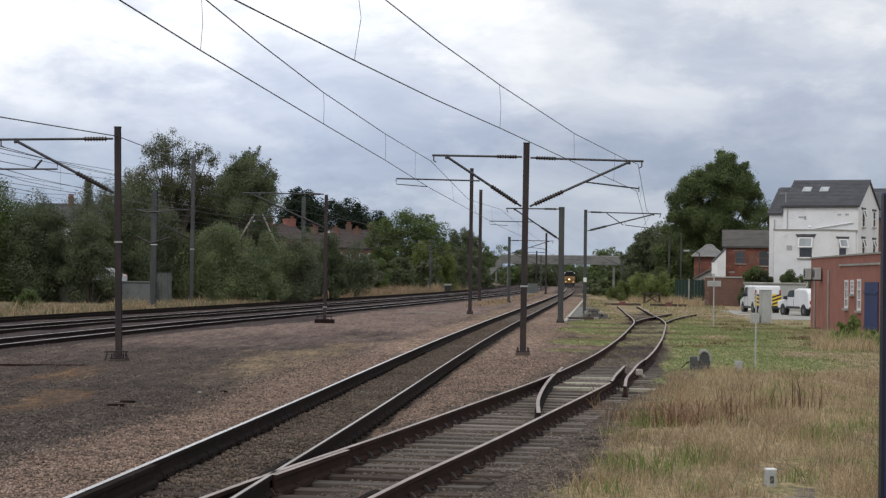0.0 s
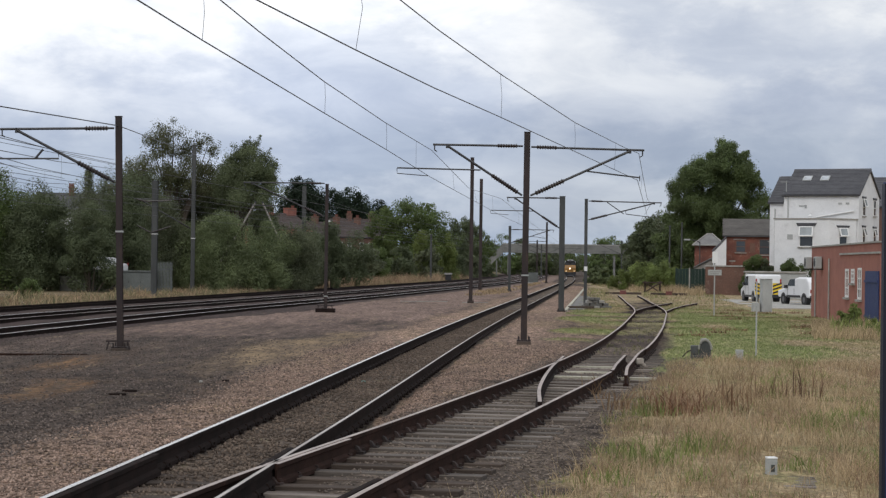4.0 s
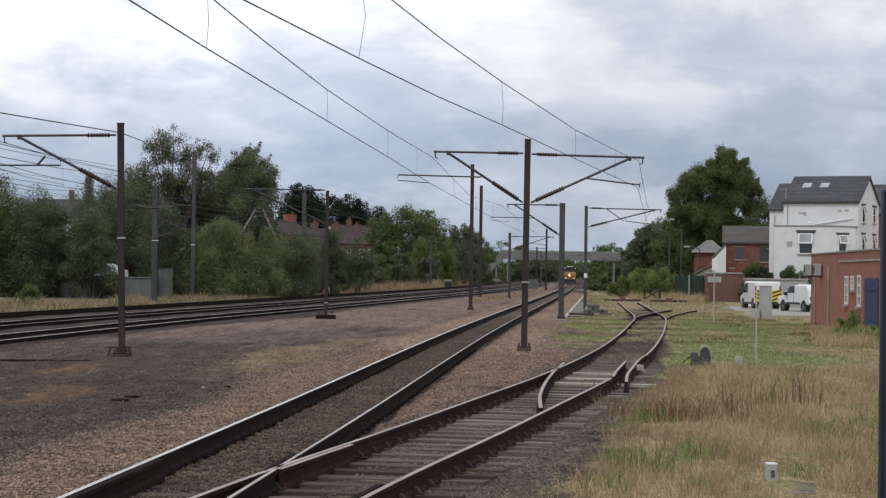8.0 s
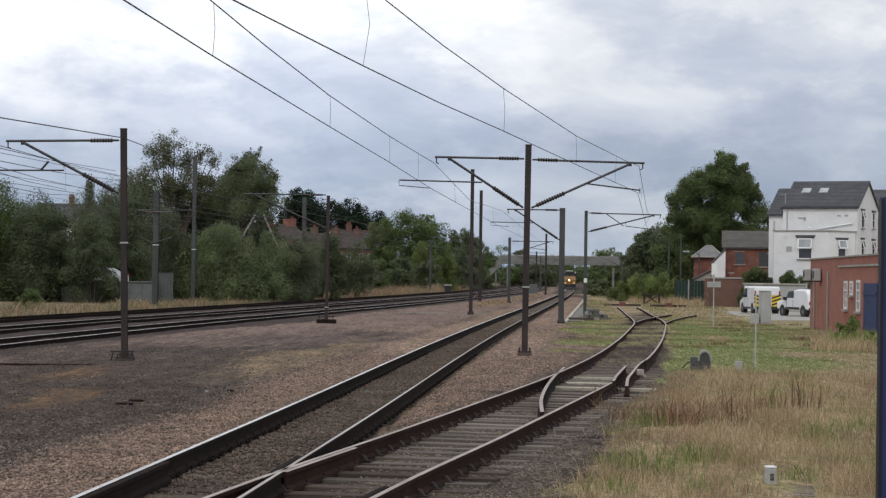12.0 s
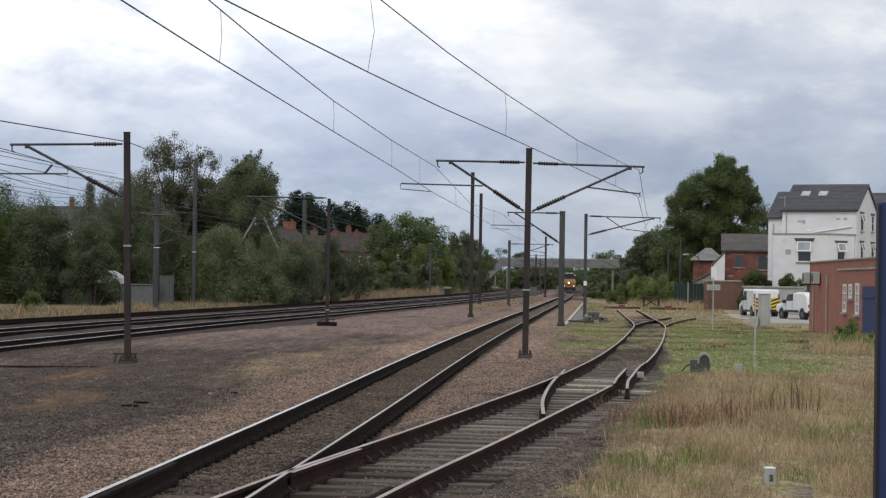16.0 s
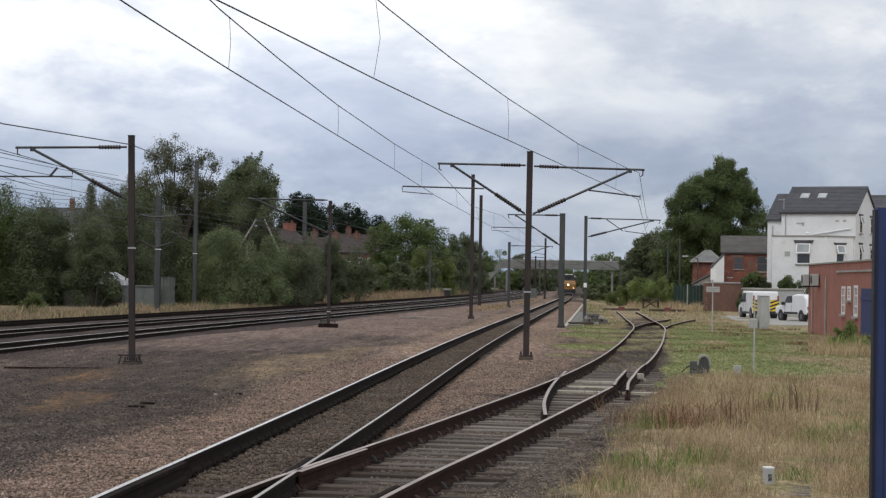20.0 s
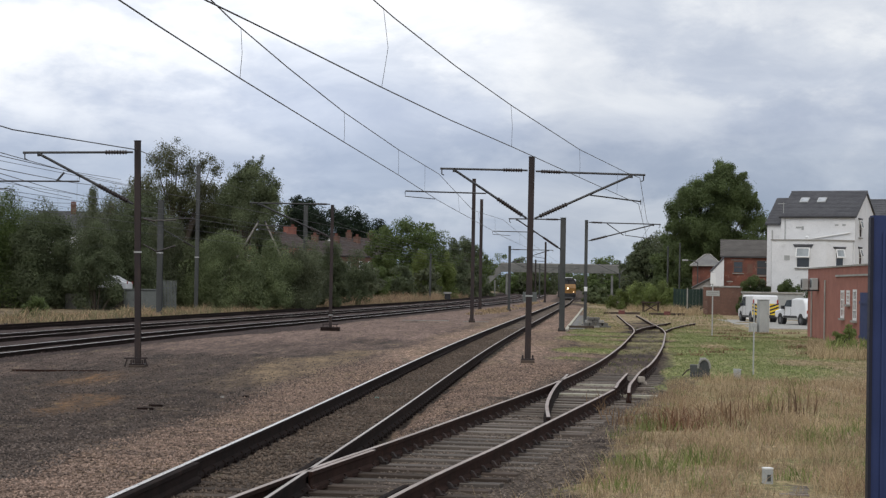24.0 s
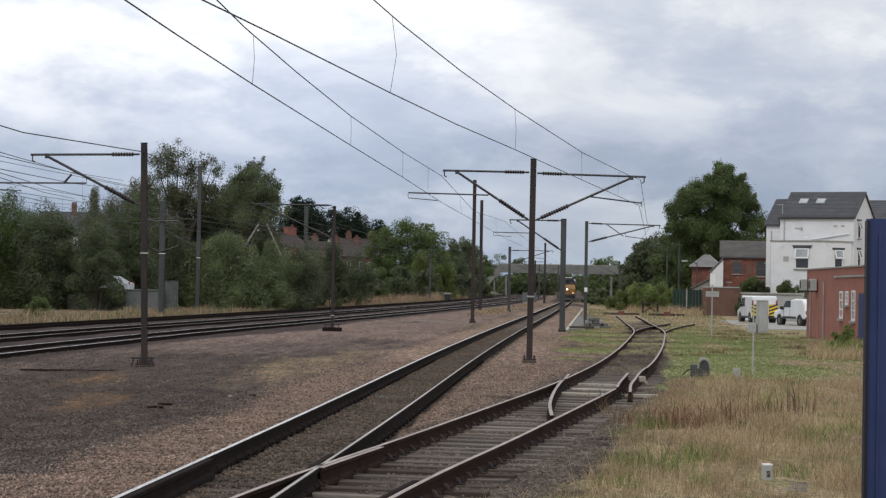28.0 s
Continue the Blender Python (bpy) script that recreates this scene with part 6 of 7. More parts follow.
# ---- grass, weeds and loose stones ----
def blades(name, label, xy, z, height, width, mat, seed, lean=0.35):
    """Bent grass blades, each of two faces."""
    rs = np.random.RandomState(seed)
    n = len(xy)
    h = height * rs.uniform(0.45, 1.15, n)
    a = rs.uniform(0, 2 * math.pi, n)
    tip = np.stack([np.cos(a), np.sin(a)], -1) * (h * rs.uniform(0.05, lean * 2, n))[:, None]
    side = rs.uniform(0, math.pi, n)
    w = np.stack([np.cos(side), np.sin(side) * 0.5], -1) * (width * rs.uniform(0.6, 1.4, n))[:, None] / 2
    z0 = np.broadcast_to(z, n)

    def p(off, zz):
        return np.concatenate([xy + off, zz[:, None]], 1)
    v = np.stack([p(-w, z0 - 0.02), p(w, z0 - 0.02), p(w * 0.8 + tip * 0.35, z0 + h * 0.6), p(-w * 0.8 + tip * 0.35, z0 + h * 0.6), p(tip, z0 + h)], 1)
    return soup(name, v, [(0, 1, 2, 3), (3, 2, 4)], mat, "stuff", None, label, "grass")


def grass_material(name, c1, c2, dark):
    m = leaf_material(name, c1, c2, dark, 0.3, 1.0)
    return m


M_STRAW = grass_material("straw_grass", (0.40, 0.305, 0.18), (0.58, 0.455, 0.295), (0.21, 0.158, 0.096))
M_STRAW_DULL = grass_material("dull_straw_grass", (0.35, 0.258, 0.152), (0.49, 0.372, 0.228), (0.19, 0.145, 0.09))
M_OLIVE = grass_material("olive_rough_grass", (0.19, 0.18, 0.095), (0.27, 0.25, 0.135), (0.11, 0.11, 0.055))
M_DOCK_DARK = grass_material("dark_dock_seed_heads", (0.15, 0.092, 0.058), (0.21, 0.135, 0.085), (0.085, 0.055, 0.036))
M_DOCK_RED = grass_material("reddish_brown_dock", (0.19, 0.098, 0.056), (0.27, 0.15, 0.088), (0.105, 0.052, 0.032))
M_STRAW_ROSE = grass_material("reddish_straw_grass", (0.31, 0.205, 0.135), (0.42, 0.29, 0.20), (0.17, 0.11, 0.075))
M_GREEN_GRASS = grass_material("green_grass", (0.185, 0.22, 0.070), (0.265, 0.29, 0.108), (0.11, 0.142, 0.042))
M_MOWN = grass_material("mown_dry_grass", (0.275, 0.235, 0.130), (0.315, 0.265, 0.15), (0.235, 0.205, 0.11))
M_LAWN = grass_material("mown_green_grass", (0.165, 0.205, 0.072), (0.195, 0.230, 0.086), (0.140, 0.172, 0.060))
M_DOCK = grass_material("rust_brown_dock", (0.215, 0.14, 0.08), (0.32, 0.215, 0.13), (0.12, 0.074, 0.045))


def scatter(seed, n, y0, y1, left, right, power=1.0):
    """Random places between two edges, given as functions of y."""
    rs = np.random.RandomState(seed)
    y = y0 + (y1 - y0) * rs.uniform(0, 1, n) ** power
    x = left(y) + (right(y) - left(y)) * rs.uniform(0, 1, n)
    return np.stack([x, y], -1), rs


def lie(xy):
    return land(xy[:, 0], xy[:, 1])


edge = lambda y: along(SIDING, y) + 1.5
rim = lambda y: 0.245 * y + 1.6
xy, rs = scatter(1, 62000, 15.5, 47.5, edge, rim, 1.15)
c = lie(xy)
tall = c[2] > 0.45
patch = smooth01(wave_noise(xy[:, 0], xy[:, 1], 31, 2.4), -1.2, 0.9)
clear = np.hypot(xy[:, 0] - 3.75, xy[:, 1] - 21.6) > 0.55
tall &= clear
keep = tall & (rs.uniform(size=len(xy)) < 0.22 + 0.78 * patch)
green = (smooth01(wave_noise(xy[:, 0], xy[:, 1], 35, 2.6) + 0.5 * wave_noise(xy[:, 0], xy[:, 1], 36, 0.9), 0.4, 1.35) > rs.uniform(size=len(xy)))
hh = (0.06 + 0.20 * patch) * (0.75 + 0.4 * smooth01(wave_noise(xy[:, 0], xy[:, 1], 33, 5.0), -0.6, 0.8))
tone = wave_noise(xy[:, 0], xy[:, 1], 38, 3.4) + 0.8 * wave_noise(xy[:, 0], xy[:, 1], 39, 1.1) + rs.normal(size=len(xy)) * 0.6
for mat, lab, on, k in ((M_STRAW, "tall straw-coloured dry grass on the verge", tone > 0.15, 2), (M_STRAW_DULL, "tangled dull brown dry grass on the verge", (tone <= 0.15) & (tone > -0.9), 42), (M_STRAW_ROSE, "reddish withered grass heads on the verge", tone <= -0.9, 43)):
    on = on & keep & ~green
    blades("dry_grass", lab, xy[on], c[0][on], hh[on], 0.008, mat, k, 0.85)
blades("green_grass", "green grass among the dry stalks", xy[keep & green], c[0][keep & green], hh[keep & green] * 0.9, 0.012, M_GREEN_GRASS, 3, 0.7)
pick = rs.uniform(size=len(xy)) < 0.035
blades("seed_stalks", "thin pale seed stalks above the dry grass", xy[tall & pick], c[0][tall & pick], 0.44, 0.006, M_STRAW, 18, 0.5)
xy, rs = scatter(4, 95000, 47, 118, lambda y: along(SIDING, y) - 4.2, lambda y: 0.245 * y + 1.0, 0.9)
c = lie(xy)
keep = (c[2] > 0.4) & (np.abs(xy[:, 0] - along(SIDING, xy[:, 1])) > 0.95) & (np.abs(xy[:, 0] - along(MAIN, xy[:, 1])) > 2.0)
keep &= ~((xy[:, 0] > 16.8) & (xy[:, 1] > 75))
lush = keep & (c[3] > rs.uniform(0.05, 0.55, len(xy)))
blades("green_grass", "short green mown grass beside the siding", xy[lush], c[0][lush], 0.045, 0.016, M_LAWN, 5)
blades("dry_grass", "short dry grass beside the siding", xy[keep & ~lush], c[0][keep & ~lush], 0.06, 0.016, M_MOWN, 6)
xy, rs = scatter(7, 22000, 100, 260, lambda y: along(MAIN, y) + 3.4, lambda y: 0.16 * y + 4, 1.0)
c = lie(xy)
keep = (np.abs(xy[:, 0] - along(SIDING, np.minimum(xy[:, 1], 190))) > 1.2) & (xy[:, 0] < 0.125 * xy[:, 1] + 3.2)
tone = wave_noise(xy[:, 0], xy[:, 1] * 0.35, 81, 3.0) + rs.normal(size=len(xy)) * 0.4
hh = 0.10 + 0.30 * smooth01(wave_noise(xy[:, 0], xy[:, 1] * 0.35, 82, 3.5), -0.3, 1.0) * smooth01(xy[:, 1], 120, 165)
for mat, on, k in ((M_STRAW, tone > 0.5, 8), (M_MOWN, (tone <= 0.5) & (tone > -0.5), 83), (M_GREEN_GRASS, tone <= -0.5, 84)):
    on = on & keep
    blades("rough_grass", "rough mixed grass round the buffer stop", xy[on], c[0][on], hh[on], 0.035, mat, k, 0.6)
# tall tan grass before the saplings at the end of the siding
xy, rs = scatter(95, 6000, 160, 196, lambda y: 0.085 * y + 0.5, lambda y: 0.128 * y + 1.0)
c = lie(xy)
n = wave_noise(xy[:, 0], xy[:, 1] * 0.3, 96, 3.0)
on = (n + 0.5 * rs.normal(size=len(xy)) > -0.4) & ~((np.abs(xy[:, 0] - 0.1065 * xy[:, 1]) < 1.5) & (xy[:, 1] < 178)) & (np.abs(xy[:, 0] - along(SIDING, np.minimum(xy[:, 1], 190))) > 0.9)
blades("dry_grass", "tall tan grass round the buffer stop", xy[on], c[0][on], 0.35 + 0.5 * smooth01(n[on], -0.4, 1.0), 0.03, M_STRAW, 97, 0.7)
# tan grass beside the far main line
xy, rs = scatter(85, 9000, 150, 300, lambda y: along(LEFT_NEAR, y) + 3.2, lambda y: along(MAIN, y) - 3.4)
xy = xy[wave_noise(xy[:, 0], xy[:, 1] * 0.3, 86, 3.5) > 0.25]
c = lie(xy)
blades("dry_grass", "patches of dry grass between the far tracks", xy, c[0], 0.22, 0.05, M_STRAW_DULL, 87, 0.6)
for seed, (ya, yb), count in ((9, (90, 175), 9500), (10, (165, 330), 7000)):
    xy, rs = scatter(seed, count, ya, yb, lambda y: along(LEFT_NEAR, y) - 8 - 9.5, lambda y: along(LEFT_NEAR, y) - 8 - 2.6)
    c = lie(xy)
    ok = wave_noise(xy[:, 0], xy[:, 1] * 0.3, 61, 2.5) + 0.6 * rs.normal(size=len(xy)) > -0.3
    xy, c = xy[ok], [v[ok] for v in c]
    hh = 0.22 + 0.45 * smooth01(wave_noise(xy[:, 0], xy[:, 1] * 0.4, 62, 3.0), -0.3, 1.0)
    dry = wave_noise(xy[:, 0], xy[:, 1] * 0.4, 63, 2.0) + 0.5 * rs.normal(size=len(xy)) > 0.1
    blades("dry_grass", "tall dry grass below the trackside bushes", xy[dry], c[0][dry], hh[dry], 0.04, M_STRAW_DULL, seed + 20, 0.9)
    blades("rough_grass", "rough olive grass below the trackside bushes", xy[~dry], c[0][~dry], hh[~dry], 0.04, M_OLIVE, seed + 30, 0.9)
# thin weeds between the siding rails
xy, rs = scatter(73, 2600, 52, 112, lambda y: along(SIDING, y) - 0.66, lambda y: along(SIDING, y) + 0.66)
xy = xy[wave_noise(xy[:, 0], xy[:, 1] * 0.4, 74, 1.5) > 0.0]
c = lie(xy)
blades("weeds", "thin olive weeds between the siding rails", xy, c[0], 0.07, 0.02, M_OLIVE, 75, 0.8)
# dark heaps of cut grass on the lawn
xy, rs = scatter(71, 14, 60, 104, lambda y: 0.13 * y, lambda y: 0.19 * y + 0.5)
xy = np.repeat(xy, 60, axis=0) + rs.normal(size=(14 * 60, 2)) * np.array([0.36, 0.14])
c = lie(xy)
blades("cut_grass", "dark brown heaps of cut grass on the lawn", xy, c[0], 0.13, 0.03, M_DOCK, 72, 0.9)
# tall grass bank in front of the bushes
for seed, ya, yb, count, near, far, tall in ((91, 92, 165, 7000, 1.6, 6.5, 0.42), (92, 165, 240, 8000, 1.5, 4.2, 1.15), (93, 235, 340, 8000, 1.5, 4.0, 1.5)):
    xy, rs = scatter(seed, count, ya, yb, lambda y: along(LEFT_NEAR, y) - 9.75 - far, lambda y: along(LEFT_NEAR, y) - 9.75 - near)
    n = wave_noise(xy[:, 0], xy[:, 1] * 0.35, seed, 3.0)
    ok = n + 0.5 * rs.normal(size=len(xy)) > -0.35
    xy, n = xy[ok], n[ok]
    c = lie(xy)
    hh = tall * (0.45 + 0.55 * smooth01(n, -0.4, 1.2))
    tan = rs.uniform(size=len(xy)) < 0.35
    blades("bank_grass", "tall withered grass on the bank before the bushes", xy[tan], c[0][tan], hh[tan], 0.032, M_STRAW_ROSE, seed + 5, 0.6)
    blades("bank_grass", "tall straw-coloured grass on the bank before the bushes", xy[~tan], c[0][~tan], hh[~tan], 0.032, M_STRAW_DULL, seed + 9, 0.6)
# rusty dock stalks standing over the grass
def dock(seed, n, cx, cy, rx, ry, height, width, mat, lean, label):
    rs = np.random.RandomState(seed)
    xy = np.stack([cx + rs.normal(size=n) * rx, cy + rs.normal(size=n) * ry], -1)
    c = lie(xy)
    blades("dock_weeds", label, xy, c[0], height * rs.uniform(0.35, 1.25, n) ** 1.2, width, mat, seed + 1, lean)


for k, (cx, cy, rx, ry, n) in enumerate(((3.55, 30.8, 0.26, 0.6, 130), (4.0, 31.3, 0.36, 0.7, 150), (4.6, 32.4, 0.4, 0.7, 120), (3.1, 32.6, 0.12, 0.8, 60), (2.95, 36.5, 0.1, 1.2, 50), (5.2, 33.6, 0.5, 0.6, 90))):
    dock(400 + 4 * k, n, cx, cy, rx, ry, 0.33, 0.02, M_DOCK_RED if k < 2 else M_DOCK, 0.55, "rust-brown withered dock thicket in dry grass")
for k, (cx, cy, rx, n) in enumerate(((5.35, 34.4, 0.25, 16), (5.8, 34.8, 0.22, 30), (6.25, 34.9, 0.25, 40))):
    dock(440 + 4 * k, n, cx, cy, rx, 0.5, 0.46, 0.02, M_DOCK_DARK, 0.14, "rust-brown upright dock stalks in dry grass")
for k, (cx, cy) in enumerate(((3.3, 30.5), (2.55, 23.4), (3.4, 24.6), (5.5, 28.5), (5.3, 22.9))):
    dock(470 + 4 * k, 260, cx, cy, 0.24, 0.5, 0.24, 0.014, M_GREEN_GRASS, 0.6, "green grass tuft among dry stalks")
# weeds against the brick building
xy, rs = scatter(14, 260, 66, 75, lambda y: 0.2 * y, lambda y: 0.226 * y)
c = lie(xy)
blades("tall_weeds", "green weeds at the foot of a brick wall", xy, c[0], 0.6, 0.05, M_GREEN_GRASS, 15)
for i, (x, y, w, h) in enumerate(((14.6, 70.5, 1.1, 0.85), (15.6, 73.5, 1.2, 1.0), (15.2, 68.0, 0.9, 0.55), (16.4, 78.0, 0.9, 0.8))):
    plant("weed_clump", "straggling green nettle clump in dry grass", "weeds", x, y, w * 0.8, h * 1.1, M_LEAF_SAPLING, 300 + i, 0.02, 18, 34, 0.11, 0.12, group="weed clumps", trunk=False, stems=True, dome=True, rise=0.6)
plant("weed_clump", "low green bramble clump beside the running lines", "weeds", -25.6, 119, 2.2, 1.2, M_LEAF_MID, 310, 0.02, 30, 80, 0.12, 0.14, group="weed clumps", trunk=False, stems=True, dome=True, rise=0.4)
xy, rs = scatter(88, 2600, 62, 79, lambda y: 0.185 * y + 0.4, lambda y: 0.225 * y)
c = lie(xy)
blades("dry_grass", "tall tan grass before the brick building", xy, c[0], 0.42, 0.018, M_STRAW, 89, 0.6)


def stones(name, label, seed, n, y0, y1, left, right, size, mat, test):
    xy, rs = scatter(seed, n, y0, y1, left, right, 1.25)
    c = lie(xy)
    ok = test(xy, c, rs)
    xy, z = xy[ok], c[0][ok]
    k = len(xy)
    base = np.array([(1, 0, 0), (0, 1, 0), (-1, 0, 0), (0, -1, 0), (0, 0, 0.9)], float)
    a = rs.uniform(0, 2 * math.pi, k)
    s = size * rs.uniform(0.5, 1.5, (k, 1, 3))
    v = base[None] * s * rs.uniform(0.7, 1.3, (k, 5, 1))
    x, y = v[..., 0] * np.cos(a)[:, None] - v[..., 1] * np.sin(a)[:, None], v[..., 0] * np.sin(a)[:, None] + v[..., 1] * np.cos(a)[:, None]
    v = np.stack([x + xy[:, :1], y + xy[:, 1:], v[..., 2] + (z + size * 0.1)[:, None]], -1)
    return soup(name, v, [(0, 1, 4), (1, 2, 4), (2, 3, 4), (3, 0, 4), (3, 2, 1, 0)], mat, "stuff", None, label, "stones")


M_STONE = material("pinkish_ballast_stone", (0.27, 0.190, 0.145), (0.145, 0.106, 0.086), rough=0.9, scale=0.8, fine=20, bump=0.2, island=0.65)
M_STONE_OIL = material("oily_brown_ballast", (0.150, 0.113, 0.087), (0.085, 0.065, 0.051), rough=0.9, scale=0.8, fine=20, bump=0.2, island=0.45, spec=0.2)
M_STONE_MIX = material("grey_brown_chippings", (0.185, 0.150, 0.122), (0.105, 0.083, 0.068), rough=0.9, scale=0.8, fine=20, bump=0.2, island=0.5)
M_STONE_GREY = material("grey_ash_stone", (0.128, 0.100, 0.084), (0.080, 0.064, 0.055), rough=0.9, scale=0.8, fine=20, bump=0.2, island=0.7)
stones("ballast", "loose pinkish granite ballast beside the rails", 51, 34000, 16.5, 56, lambda y: along(MAIN, y) - 2.9, lambda y: along(SIDING, y) - 0.9, 0.023, M_STONE,
       lambda xy, c, rs: (c[6] > rs.uniform(0.05, 0.9, len(xy))) & (np.abs(xy[:, 0] - along(MAIN, xy[:, 1])) > 0.85))
stones("ballast", "dark oily ballast between the rails", 52, 16000, 16.5, 104, lambda y: along(MAIN, y) - 0.66, lambda y: along(MAIN, y) + 0.66, 0.028, M_STONE_OIL, lambda xy, c, rs: np.abs(xy[:, 0] - along(MAIN, xy[:, 1])) < 0.66)
stones("ash_gravel", "coarse grey gravel across the yard", 53, 20000, 16.5, 60, lambda y: -0.245 * y - 1, lambda y: along(MAIN, y) - 2.4, 0.022, M_STONE_GREY, lambda xy, c, rs: (c[6] < 0.6) & (c[4] + c[7] < rs.uniform(0.1, 1.1, len(xy))))
stones("ballast", "grey-brown chippings between the siding sleepers", 54, 15000, 15.5, 50, lambda y: along(SIDING, y) - 1.5, lambda y: along(SIDING, y) + 2.3, 0.021, M_STONE_MIX, lambda xy, c, rs: np.abs(np.abs(xy[:, 0] - along(SIDING, xy[:, 1])) - 0.75) > 0.12)


# ---- train ----
def wheelset(parent, y, r=0.53):
    s = Shape()
    for sx in (-0.75, 0.75):
        s.turned((sx - 0.06, y, r + 0.16), (sx + 0.06, y, r + 0.16), [(0, r), (1, r)], 16)
    s.tube([(-0.75, y, r + 0.16), (0.75, y, r + 0.16)], 0.08, 8)
    return part("wheelset", s, M_CHAIR, parent)


M_LOCO = material("dirty_dark_loco_paint", (0.030, 0.029, 0.030), (0.020, 0.019, 0.02), rough=0.9, scale=0.8, fine=8, bump=0.05, spec=0.1)
M_HEADLIGHT = glow_material("headlight_glow", (1.0, 0.80, 0.5), 7.0)
M_MARKER = glow_material("marker_light_glow", (1.0, 0.75, 0.4), 1.2)
loco = thing("locomotive", "diesel locomotive with an amber-yellow cab front and lit headlight", "locomotive")
hull = [(-1.32, 1.05), (-1.33, 2.0), (-1.30, 2.75), (-1.20, 3.25), (-0.98, 3.58), (-0.6, 3.78), (0.0, 3.86), (0.6, 3.78), (0.98, 3.58), (1.20, 3.25), (1.30, 2.75), (1.33, 2.0), (1.32, 1.05)]
rake = lambda z: 0.0 if z < 2.05 else 0.42 * (z - 2.05) + 0.16 * max(0.0, z - 3.2) ** 2 * 6
hv = [(x, rake(z), z) for x, z in hull] + [(x, 19.0, z) for x, z in hull]
hn = len(hull)
part("body", Shape().add(hv, [tuple(range(hn)), tuple(range(2 * hn - 1, hn - 1, -1))] + [(a, (a + 1) % hn, hn + (a + 1) % hn, hn + a)[::-1] for a in range(hn)]), M_LOCO, loco, "dark grime-stained body with a rounded roof")
part("roof", Shape().prism([(1.9, 3.80), (18.6, 3.80), (18.6, 3.95), (2.2, 3.95)], -0.7, 0.7), M_GREY_BOX, loco, "pale grey roof housing")
part("cab_front", Shape().add([(-1.30, -0.03, 1.1), (1.30, -0.03, 1.1), (1.30, -0.03, 2.02), (-1.30, -0.03, 2.02), (-1.22, 0.25, 2.74), (1.22, 0.25, 2.74)], [(0, 1, 2, 3), (3, 2, 5, 4)]), M_ORANGE, loco, "amber-yellow warning panel")
part("destination_box", Shape().soft_box(-0.45, 0.45, 0.40, 0.62, 3.36, 3.56, 0.03), M_BLACK, loco, "dark panel above the windscreen")
for sx in (-1, 1):
    part("windscreen", Shape().add([(sx * 0.1, 0.29, 2.80), (sx * 1.14, 0.29, 2.80), (sx * 1.04, 0.47, 3.24), (sx * 0.1, 0.47, 3.24)], [(0, 1, 2, 3)] if sx > 0 else [(3, 2, 1, 0)]), M_TYRE, loco, "dark windscreen")
    part("buffer", Shape().turned((sx * 0.87, 0, 1.0), (sx * 0.87, -0.6, 1.0), [(0, 0.16), (0.7, 0.14), (0.72, 0.24), (1, 0.23)], 12), M_BLACK, loco)
    part("marker_light", Shape().turned((sx * 0.9, -0.03, 1.35), (sx * 0.9, -0.08, 1.35), [(0, 0.1), (1, 0.08)], 10), M_MARKER, loco, "small lit marker lamp")
    part("bogie_frame", Shape().box(sx * 1.05 - 0.08, sx * 1.05 + 0.08, 1.4, 6.0, 0.45, 0.85).box(sx * 1.05 - 0.08, sx * 1.05 + 0.08, 13.0, 17.6, 0.45, 0.85), M_BLACK, loco)
part("headlight", Shape().turned((-0.1, -0.04, 1.95), (-0.1, -0.10, 1.95), [(0, 0.13), (1, 0.11)], 14), M_HEADLIGHT, loco, "lit round headlight")
part("buffer_beam", Shape().soft_box(-1.3, 1.3, -0.05, 0.3, 0.55, 1.08, 0.03), M_BLACK, loco)
part("snow_plough", Shape().add([(-1.2, -0.25, 0.2), (1.2, -0.25, 0.2), (1.2, 0.0, 0.56), (-1.2, 0.0, 0.56), (-1.2, 0.1, 0.2), (1.2, 0.1, 0.2)], [(0, 1, 2, 3), (0, 4, 5, 1), (3, 2, 5, 4), (0, 3, 4), (1, 5, 2)]), M_BLACK, loco)
part("coupling_hook", Shape().tube([(0, -0.05, 0.95), (0, -0.35, 0.9), (0, -0.4, 0.6)], 0.05, 6), M_BLACK, loco)
part("fuel_tank", Shape().soft_box(-1.1, 1.1, 6.8, 12.2, 0.35, 1.04, 0.1), M_BLACK, loco)
for y in (1.9, 3.7, 5.5, 13.5, 15.3, 17.1):
    wheelset(loco, y)
wagon = thing("freight_wagon", "grey-white covered bogie freight wagon", "wagon", group="freight wagons")
part("body", Shape().prism([(0.4, 1.1), (0.4, 3.4), (0.7, 3.7), (17.3, 3.7), (17.6, 3.4), (17.6, 1.1)], -1.3, 1.3), M_GREY_BOX, wagon)
part("underframe", Shape().box(-1.2, 1.2, 0.2, 17.8, 0.8, 1.096), M_BLACK, wagon)
for y in (2.0, 4.0, 14.0, 16.0):
    wheelset(wagon, y, 0.46)
wagons = [wagon] + [copy_thing(wagon, Matrix.Identity(4)) for _ in range(3)]


# ---- things along the track ----
sg = thing("track_sign", "slim white post with a small white sign board", "sign", pose(13.2, 94.2, 0))
part("post", Shape().tube([(0, 0, 0), (0, 0, 3.15)], 0.032, 8), M_GREY_BOX, sg)
part("board", Shape().soft_box(-0.33, 0.33, -0.09, -0.06, 1.95, 2.22, 0.01), M_GREY_BOX, sg, "small pale grey board with faded writing")
part("writing", Shape().box(-0.26, 0.26, -0.095, -0.0915, 2.11, 2.14).box(-0.22, 0.2, -0.095, -0.0915, 2.03, 2.06), M_CONCRETE, sg, "two faded grey bars")
part("plate", Shape().soft_box(-0.13, 0.13, -0.075, -0.05, 2.55, 3.1, 0.01), M_WHITE, sg, "upright white plate")
